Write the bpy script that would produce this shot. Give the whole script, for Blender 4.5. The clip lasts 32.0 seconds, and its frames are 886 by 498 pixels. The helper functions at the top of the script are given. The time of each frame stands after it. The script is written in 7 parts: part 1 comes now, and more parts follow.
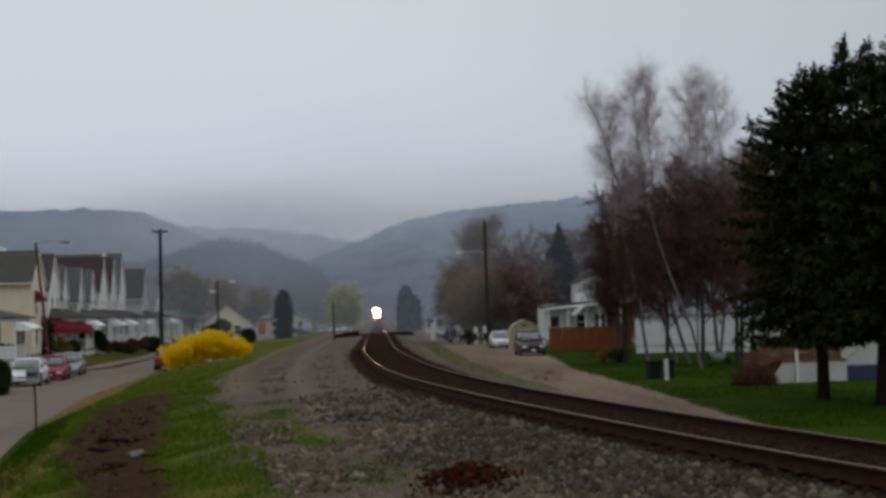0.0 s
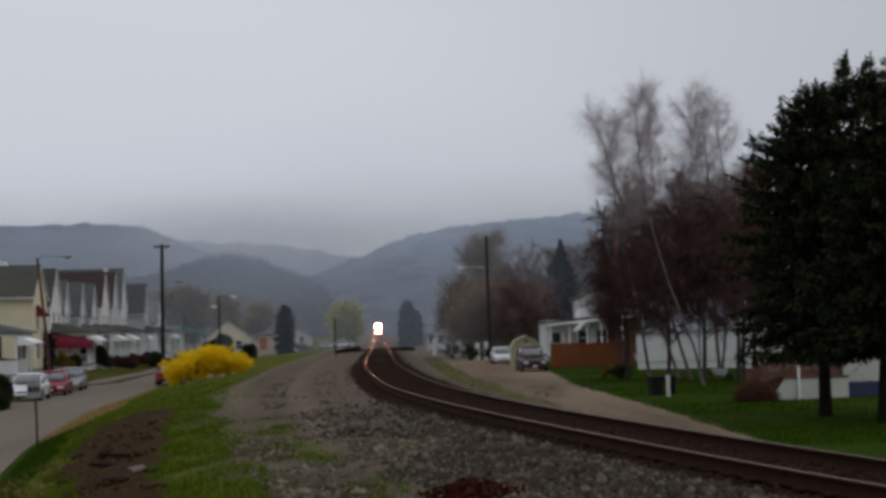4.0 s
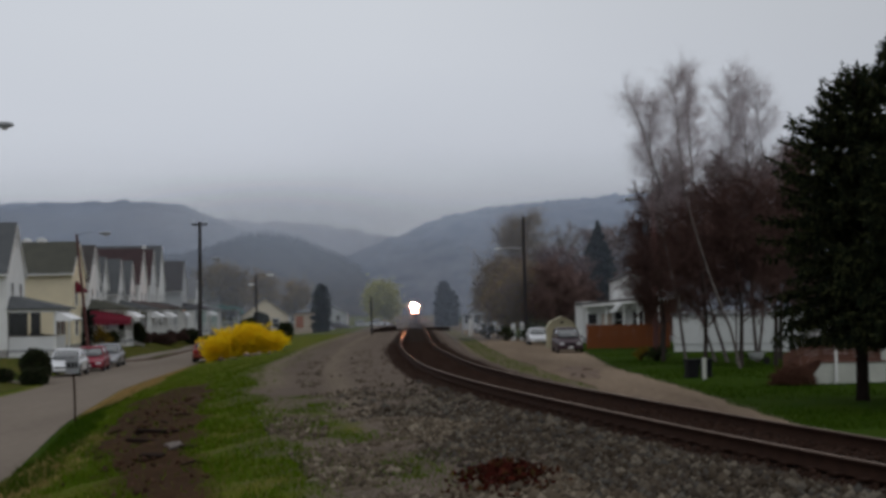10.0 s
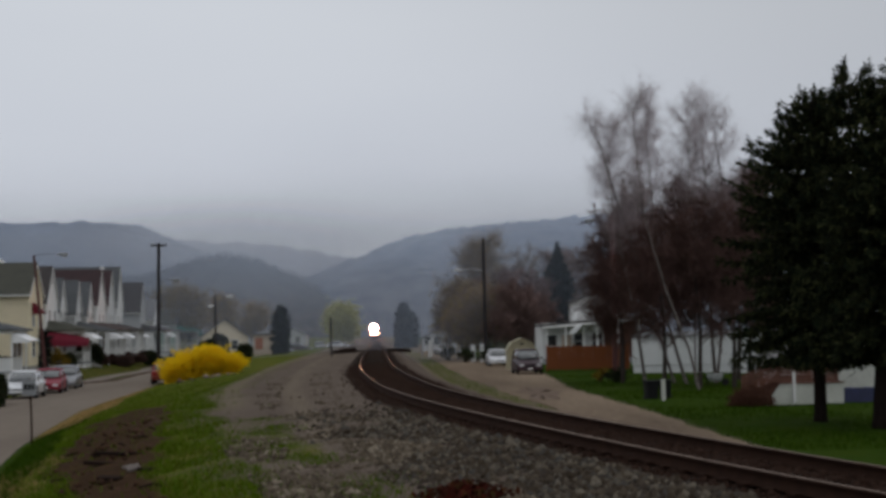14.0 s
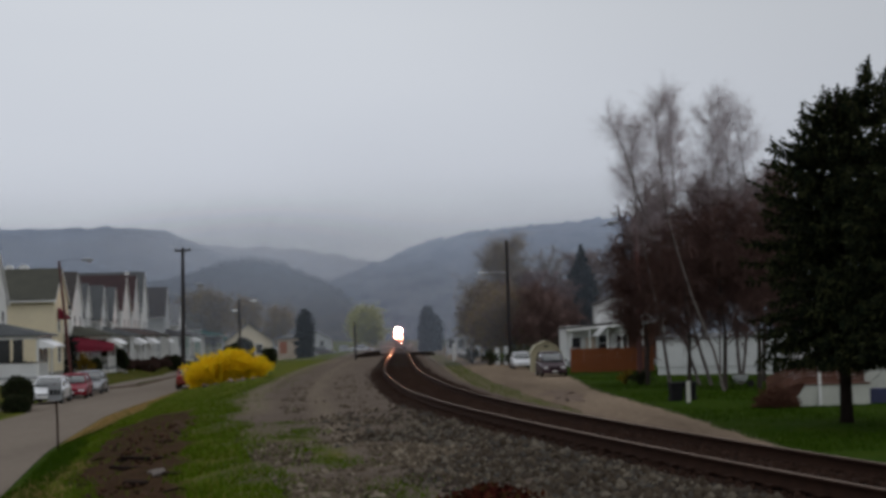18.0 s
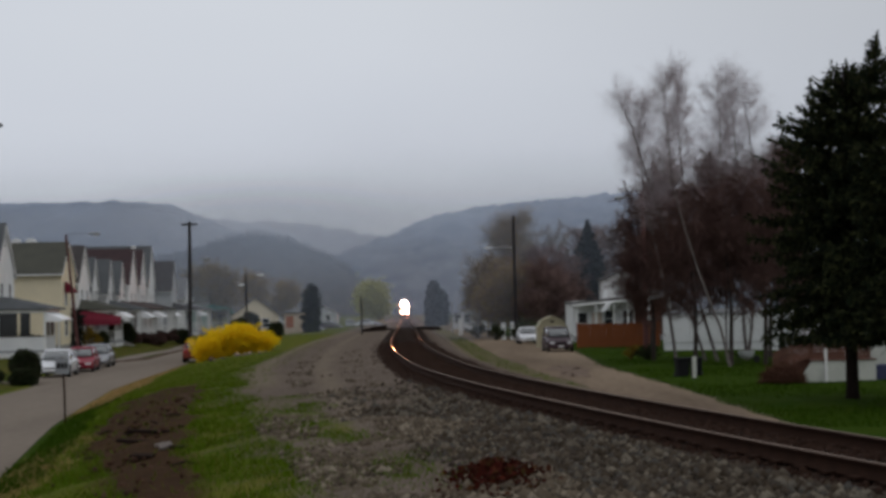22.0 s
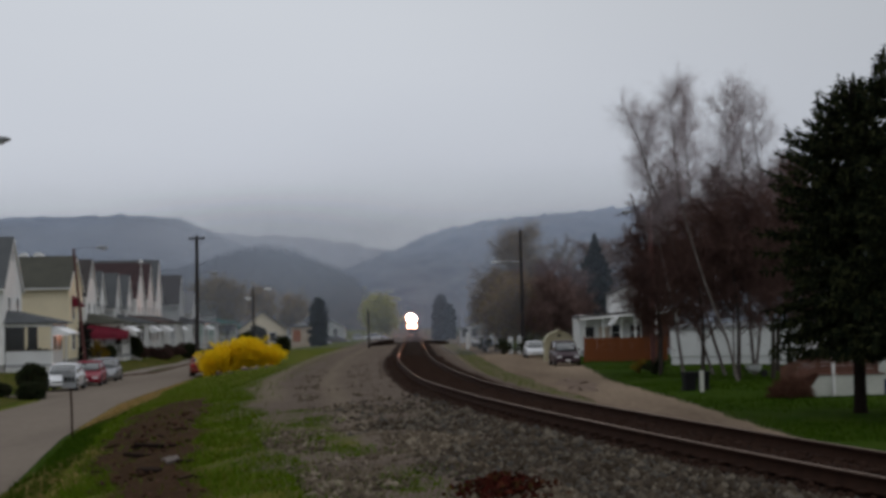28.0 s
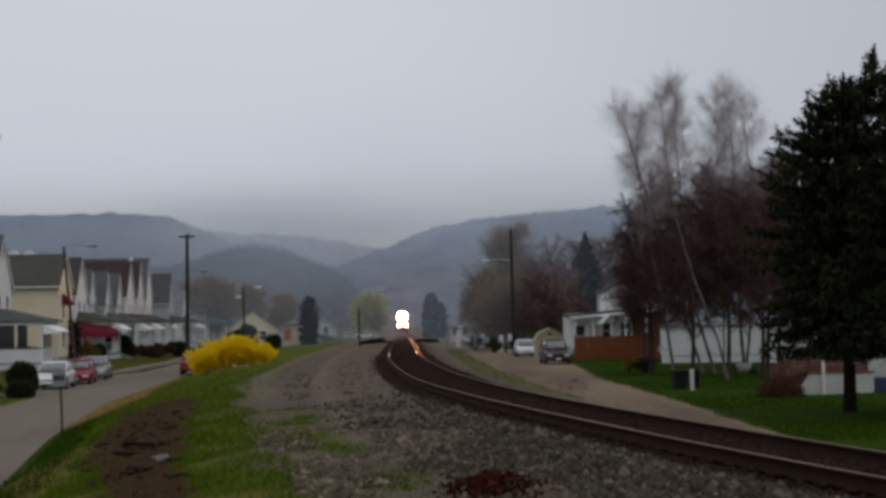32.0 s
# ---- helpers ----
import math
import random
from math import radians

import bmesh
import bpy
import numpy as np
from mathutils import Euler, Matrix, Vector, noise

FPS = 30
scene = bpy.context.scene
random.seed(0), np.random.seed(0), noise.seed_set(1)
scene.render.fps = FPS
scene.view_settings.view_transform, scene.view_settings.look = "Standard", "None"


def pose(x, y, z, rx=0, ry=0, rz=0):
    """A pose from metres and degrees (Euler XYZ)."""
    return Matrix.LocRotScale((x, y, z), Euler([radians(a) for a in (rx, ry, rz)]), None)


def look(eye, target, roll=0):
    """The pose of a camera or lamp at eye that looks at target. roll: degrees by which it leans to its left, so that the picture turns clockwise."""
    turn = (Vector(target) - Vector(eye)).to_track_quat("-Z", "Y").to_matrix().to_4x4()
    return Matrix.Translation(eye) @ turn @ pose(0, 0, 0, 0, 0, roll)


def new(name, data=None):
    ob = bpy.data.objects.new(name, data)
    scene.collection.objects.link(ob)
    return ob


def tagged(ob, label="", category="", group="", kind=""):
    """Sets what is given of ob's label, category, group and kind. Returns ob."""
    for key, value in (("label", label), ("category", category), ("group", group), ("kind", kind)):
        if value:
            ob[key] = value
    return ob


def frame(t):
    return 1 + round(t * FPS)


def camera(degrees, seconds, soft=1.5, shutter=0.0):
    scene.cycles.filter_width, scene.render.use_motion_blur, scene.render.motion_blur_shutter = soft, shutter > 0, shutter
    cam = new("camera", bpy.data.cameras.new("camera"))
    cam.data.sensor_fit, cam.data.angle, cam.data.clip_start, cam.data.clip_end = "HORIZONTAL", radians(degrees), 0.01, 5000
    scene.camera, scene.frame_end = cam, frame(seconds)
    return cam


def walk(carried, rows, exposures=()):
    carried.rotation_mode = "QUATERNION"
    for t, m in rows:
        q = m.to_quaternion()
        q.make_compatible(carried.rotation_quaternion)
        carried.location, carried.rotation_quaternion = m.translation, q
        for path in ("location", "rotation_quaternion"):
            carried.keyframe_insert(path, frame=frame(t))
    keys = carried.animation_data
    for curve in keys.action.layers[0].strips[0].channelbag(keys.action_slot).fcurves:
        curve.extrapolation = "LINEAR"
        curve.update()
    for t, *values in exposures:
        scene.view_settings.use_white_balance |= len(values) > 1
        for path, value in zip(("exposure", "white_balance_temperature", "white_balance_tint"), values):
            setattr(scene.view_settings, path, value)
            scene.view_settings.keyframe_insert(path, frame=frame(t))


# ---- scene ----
cam = camera(32.0, 32.0, soft=3.5)
EYE = (0.0, 0.0, 3.3)
# seconds, pitch, roll, yaw: a hand-held camera that stands in one place
ROWS = [
    (0.0, 2.330, 1.766, -1.294),
    (0.5, 2.433, 1.941, -0.785),
    (1.0, 2.759, 1.746, -0.486),
    (1.5, 3.075, 1.338, -0.617),
    (2.0, 3.246, 1.476, -0.786),
    (2.5, 3.446, 1.310, -1.038),
    (3.0, 2.956, 1.408, -1.479),
    (3.5, 2.930, 1.674, -1.258),
    (5.5, 2.835, 1.467, -1.165),
    (6.0, 3.014, 1.966, -2.015),
    (6.5, 2.355, 1.751, -1.082),
    (7.0, 2.017, 1.598, -1.068),
    (7.5, 2.434, 1.230, -0.413),
    (8.0, 2.140, 1.281, -0.503),
    (8.5, 2.027, 0.937, -0.079),
    (9.0, 2.160, 1.190, -0.220),
    (9.5, 2.430, 1.179, 0.190),
    (10.0, 2.206, 1.050, 0.101),
    (10.5, 2.256, 0.991, -0.763),
    (11.0, 2.187, 0.897, -0.835),
    (11.5, 1.859, 0.771, -1.234),
    (12.0, 2.205, 0.735, -1.011),
    (12.5, 2.227, 0.937, -1.050),
    (13.0, 2.250, 1.083, -1.425),
    (13.5, 3.217, 1.010, -1.579),
    (14.0, 2.972, 1.061, -1.385),
    (14.5, 2.553, 1.415, -0.980),
    (16.5, 2.753, 1.454, -0.687),
    (17.0, 2.813, 1.506, -0.706),
    (17.5, 2.673, 1.436, -0.421),
    (18.0, 3.104, 1.402, -0.498),
    (18.5, 2.935, 1.407, -0.652),
    (19.0, 2.716, 1.368, -0.531),
    (19.5, 2.669, 1.467, -0.610),
    (20.0, 2.436, 1.326, -0.736),
    (20.5, 1.859, 1.592, -0.641),
    (21.0, 1.769, 1.428, -0.730),
    (21.5, 2.224, 1.464, -0.444),
    (22.0, 2.177, 1.215, -0.262),
    (22.5, 2.212, 1.206, -0.232),
    (23.0, 2.525, 1.477, -0.397),
    (23.5, 2.273, 1.516, -0.234),
    (24.0, 2.474, 1.295, -0.342),
    (24.5, 2.538, 1.454, -0.352),
    (25.0, 2.390, 1.325, -0.175),
    (25.5, 2.450, 1.349, -0.285),
    (27.5, 2.621, 1.221, -0.220),
    (28.0, 2.701, 1.200, -0.000),
    (28.5, 2.727, 1.233, -0.063),
    (29.0, 2.671, 1.260, -0.098),
    (29.5, 2.700, 1.354, 0.219),
    (30.0, 2.654, 1.036, 0.129),
    (30.5, 2.504, 1.201, -0.262),
    (31.0, 2.761, 1.205, -0.185),
    (31.5, 2.910, 1.227, -0.456),
    (32.0, 2.634, 1.174, -0.352),
]
EXPOSURES = ((0, 0.08), (1.5, 0.05), (3, 0.02), (6, 0.02), (9, 0.0), (11, 0.02), (13, 0.0), (17, 0.05), (20, 0.04), (23, 0.09), (25, 0.09), (28, 0.0), (32, 0.0))
walk(cam, [(t, pose(*EYE, 90 + pitch, roll, yaw)) for t, pitch, roll, yaw in ROWS], EXPOSURES)

# ---- light: an overcast, misty afternoon ----
world = bpy.data.worlds.new("overcast_sky")
scene.world = world
world.use_nodes = True
wn, wl = world.node_tree.nodes, world.node_tree.links
sky = wn.new("ShaderNodeTexSky")
sky.sky_type, sky.sun_disc = "NISHITA", False
sky.sun_elevation, sky.sun_rotation = radians(46), radians(125)
sky_dim = wn.new("ShaderNodeMix")
sky_dim.data_type, sky_dim.blend_type = "RGBA", "MULTIPLY"
sky_dim.inputs["Factor"].default_value = 1.0
sky_dim.inputs["B"].default_value = (0.1, 0.1, 0.1, 1)
wl.new(sky.outputs["Color"], sky_dim.inputs["A"])
way = wn.new("ShaderNodeTexCoord")
split = wn.new("ShaderNodeSeparateXYZ")
wl.new(way.outputs["Generated"], split.inputs["Vector"])
cloud = wn.new("ShaderNodeTexNoise")
cloud.inputs["Scale"].default_value, cloud.inputs["Detail"].default_value = 2.2, 3.0
stretch = wn.new("ShaderNodeMapping")
stretch.inputs["Scale"].default_value = (1.0, 1.0, 4.0)
wl.new(way.outputs["Generated"], stretch.inputs["Vector"])
wl.new(stretch.outputs["Vector"], cloud.inputs["Vector"])
height = wn.new("ShaderNodeMath")
height.operation = "MULTIPLY_ADD"
height.inputs[1].default_value = 0.10
wl.new(cloud.outputs["Fac"], height.inputs[0])
wl.new(split.outputs["Z"], height.inputs[2])
ramp = wn.new("ShaderNodeValToRGB")
stops = ((0.0, (0.30, 0.315, 0.36)), (0.09, (0.40, 0.42, 0.475)), (0.15, (0.56, 0.585, 0.65)), (0.26, (0.62, 0.645, 0.69)), (0.5, (0.57, 0.59, 0.63)), (1.0, (0.79, 0.81, 0.84)))
while len(ramp.color_ramp.elements) < len(stops):
    ramp.color_ramp.elements.new(0.5)
for e, (p, c) in zip(ramp.color_ramp.elements, stops):
    e.position, e.color = p, (*c, 1)
wl.new(height.outputs[0], ramp.inputs["Fac"])
cover = wn.new("ShaderNodeMix")
cover.data_type = "RGBA"
cover.inputs["Factor"].default_value = 0.93
wl.new(sky_dim.outputs["Result"], cover.inputs["A"])
wl.new(ramp.outputs["Color"], cover.inputs["B"])
# the cloud is thicker high over the right-hand side of the valley
toward = wn.new("ShaderNodeVectorMath")
toward.operation = "DOT_PRODUCT"
toward.inputs[1].default_value = (0.7, 0.0, 0.7)
wl.new(way.outputs["Generated"], toward.inputs[0])
thick = wn.new("ShaderNodeMapRange")
thick.interpolation_type = "SMOOTHSTEP"
thick.inputs["From Min"].default_value, thick.inputs["From Max"].default_value = 0.06, 0.40
thick.inputs["To Min"].default_value, thick.inputs["To Max"].default_value = 1.0, 0.78
wl.new(toward.outputs["Value"], thick.inputs["Value"])
heavy = wn.new("ShaderNodeVectorMath")
heavy.operation = "SCALE"
wl.new(cover.outputs["Result"], heavy.inputs[0])
wl.new(thick.outputs["Result"], heavy.inputs["Scale"])
wl.new(heavy.outputs["Vector"], wn["Background"].inputs["Color"])
wn["Background"].inputs["Strength"].default_value = 1.0

sun = new("sun", bpy.data.lights.new("sun", "SUN"))
sun.data.energy, sun.data.angle, sun.data.color = 0.3, radians(50), (1.0, 0.97, 0.93)
sun.matrix_world = look((0, 0, 60), (-47.5, 33.2, 0))

# ---- materials ----


def mat(name, base, other=None, scale=6.0, rough=0.8, metal=0.0, bump=0.3, fine=8.0, spread=0.5, spec=0.3, coat=0.0, stretched=(1, 1, 1), random_value=0.0, depth=0.02):
    """A surface that varies at two scales between two colours, with a fine relief."""
    m = bpy.data.materials.new(name)
    m.use_nodes = True
    n, l = m.node_tree.nodes, m.node_tree.links
    p = n["Principled BSDF"]
    p.inputs["Roughness"].default_value, p.inputs["Metallic"].default_value = rough, metal
    p.inputs["Specular IOR Level"].default_value, p.inputs["Coat Weight"].default_value = spec, coat
    where = n.new("ShaderNodeTexCoord")
    mp = n.new("ShaderNodeMapping")
    mp.inputs["Scale"].default_value = stretched
    l.new(where.outputs["Object"], mp.inputs["Vector"])
    big, small = n.new("ShaderNodeTexNoise"), n.new("ShaderNodeTexNoise")
    big.inputs["Scale"].default_value, big.inputs["Detail"].default_value = scale, 4.0
    small.inputs["Scale"].default_value, small.inputs["Detail"].default_value = scale * fine, 3.0
    l.new(mp.outputs["Vector"], big.inputs["Vector"])
    l.new(mp.outputs["Vector"], small.inputs["Vector"])
    add = n.new("ShaderNodeMath")
    add.operation = "MULTIPLY_ADD"
    add.inputs[1].default_value = 0.6
    l.new(small.outputs["Fac"], add.inputs[0])
    l.new(big.outputs["Fac"], add.inputs[2])
    rng = n.new("ShaderNodeMapRange")
    rng.inputs["From Min"].default_value, rng.inputs["From Max"].default_value = 0.8 - spread * 0.5, 0.8 + spread * 0.5
    l.new(add.outputs[0], rng.inputs["Value"])
    mix = n.new("ShaderNodeMix")
    mix.data_type = "RGBA"
    mix.inputs["A"].default_value, mix.inputs["B"].default_value = (*base, 1), (*(other or [c * 0.72 for c in base]), 1)
    l.new(rng.outputs["Result"], mix.inputs["Factor"])
    out = mix.outputs["Result"]
    if random_value:
        info, hsv = n.new("ShaderNodeObjectInfo"), n.new("ShaderNodeHueSaturation")
        r2 = n.new("ShaderNodeMapRange")
        r2.inputs["To Min"].default_value, r2.inputs["To Max"].default_value = 1 - random_value, 1 + random_value
        l.new(info.outputs["Random"], r2.inputs["Value"])
        l.new(r2.outputs["Result"], hsv.inputs["Value"])
        l.new(out, hsv.inputs["Color"])
        out = hsv.outputs["Color"]
    l.new(out, p.inputs["Base Color"])
    if bump:
        b = n.new("ShaderNodeBump")
        b.inputs["Strength"].default_value, b.inputs["Distance"].default_value = bump, depth
        l.new(small.outputs["Fac"], b.inputs["Height"])
        l.new(b.outputs["Normal"], p.inputs["Normal"])
    return m


def island_mat(name, colours, rough=0.85, translucent=0.0, spec=0.04):
    """Each loose piece of the mesh takes its own colour from the list."""
    m = bpy.data.materials.new(name)
    m.use_nodes = True
    n, l = m.node_tree.nodes, m.node_tree.links
    p = n["Principled BSDF"]
    p.inputs["Roughness"].default_value, p.inputs["Specular IOR Level"].default_value = rough, spec
    geo, r = n.new("ShaderNodeNewGeometry"), n.new("ShaderNodeValToRGB")
    while len(r.color_ramp.elements) < len(colours):
        r.color_ramp.elements.new(0.5)
    for i, (e, c) in enumerate(zip(r.color_ramp.elements, colours)):
        e.position, e.color = i / (len(colours) - 1), (*c, 1)
    l.new(geo.outputs["Random Per Island"], r.inputs["Fac"])
    l.new(r.outputs["Color"], p.inputs["Base Color"])
    if translucent:
        t, mx = n.new("ShaderNodeBsdfTranslucent"), n.new("ShaderNodeMixShader")
        mx.inputs["Fac"].default_value = translucent
        l.new(r.outputs["Color"], t.inputs["Color"])
        l.new(p.outputs["BSDF"], mx.inputs[1])
        l.new(t.outputs["BSDF"], mx.inputs[2])
        l.new(mx.outputs["Shader"], n["Material Output"].inputs["Surface"])
    return m


def siding(name, base, board=0.12, rough=0.6):
    """Painted clapboard: a shallow lap at each board and faint dirt."""
    m = mat(name, base, [c * 0.86 for c in base], 0.9, rough, bump=0, spread=0.6)
    n, l = m.node_tree.nodes, m.node_tree.links
    w, b = n.new("ShaderNodeTexWave"), n.new("ShaderNodeBump")
    w.bands_direction, w.wave_profile = "Z", "SAW"
    w.inputs["Scale"].default_value = 0.314 / board
    where = n.new("ShaderNodeTexCoord")
    l.new(where.outputs["Object"], w.inputs["Vector"])
    b.inputs["Strength"].default_value, b.inputs["Distance"].default_value = 0.6, 0.02
    l.new(w.outputs["Fac"], b.inputs["Height"])
    l.new(b.outputs["Normal"], n["Principled BSDF"].inputs["Normal"])
    return m


def glow(name, colour, strength):
    m = bpy.data.materials.new(name)
    m.use_nodes = True
    p = m.node_tree.nodes["Principled BSDF"]
    p.inputs["Base Color"].default_value = (*colour, 1)
    p.inputs["Emission Color"].default_value, p.inputs["Emission Strength"].default_value = (*colour, 1), strength
    return m


def rail_head_material():
    """Worn rail head: dull rust with a brushed gloss over it."""
    m = mat("rail_steel", (0.060, 0.040, 0.031), (0.040, 0.027, 0.021), 3.0, 0.9, bump=0, spec=0.0)
    n, l = m.node_tree.nodes, m.node_tree.links
    shine, mx = n.new("ShaderNodeBsdfGlossy"), n.new("ShaderNodeMixShader")
    shine.inputs["Color"].default_value, shine.inputs["Roughness"].default_value = (0.47, 0.37, 0.31, 1), 0.13
    mx.inputs["Fac"].default_value = 0.6
    l.new(n["Principled BSDF"].outputs["BSDF"], mx.inputs[1])
    l.new(shine.outputs["BSDF"], mx.inputs[2])
    l.new(mx.outputs["Shader"], n["Material Output"].inputs["Surface"])
    return m


def hill_mat(name, wood, wood_dark, haze_glow, far, grain=0.016):
    """Wooded slope far behind the place; haze is painted on as emission, stronger with height."""
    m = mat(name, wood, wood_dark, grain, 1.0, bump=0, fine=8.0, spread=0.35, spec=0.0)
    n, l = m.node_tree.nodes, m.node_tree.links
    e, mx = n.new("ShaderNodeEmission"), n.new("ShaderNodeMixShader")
    e.inputs["Color"].default_value = (*haze_glow, 1)
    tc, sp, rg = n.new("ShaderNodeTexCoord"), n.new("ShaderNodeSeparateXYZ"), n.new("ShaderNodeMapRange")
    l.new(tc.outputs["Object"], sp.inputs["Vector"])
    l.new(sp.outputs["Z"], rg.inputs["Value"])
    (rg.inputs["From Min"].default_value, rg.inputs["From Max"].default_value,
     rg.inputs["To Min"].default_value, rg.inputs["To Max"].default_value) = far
    # drifts in the painted haze: its glow shifts towards the cloud's colour
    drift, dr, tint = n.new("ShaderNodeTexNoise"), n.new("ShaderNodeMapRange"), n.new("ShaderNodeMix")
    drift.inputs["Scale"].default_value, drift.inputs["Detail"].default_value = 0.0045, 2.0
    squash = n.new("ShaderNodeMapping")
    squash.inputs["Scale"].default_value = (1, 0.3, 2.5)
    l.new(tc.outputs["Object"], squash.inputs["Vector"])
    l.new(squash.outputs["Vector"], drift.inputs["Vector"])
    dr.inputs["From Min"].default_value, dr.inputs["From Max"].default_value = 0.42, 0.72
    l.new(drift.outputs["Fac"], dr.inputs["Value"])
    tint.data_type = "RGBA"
    tint.inputs["A"].default_value, tint.inputs["B"].default_value = (*haze_glow, 1), (*[min(0.34, c * 1.75) for c in haze_glow[:2]], min(0.38, haze_glow[2] * 1.7), 1)
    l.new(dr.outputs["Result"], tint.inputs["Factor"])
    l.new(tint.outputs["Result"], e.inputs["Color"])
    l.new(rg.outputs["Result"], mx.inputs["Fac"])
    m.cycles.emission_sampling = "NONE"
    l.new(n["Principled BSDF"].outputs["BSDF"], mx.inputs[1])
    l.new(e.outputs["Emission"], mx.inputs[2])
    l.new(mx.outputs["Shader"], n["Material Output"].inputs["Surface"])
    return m


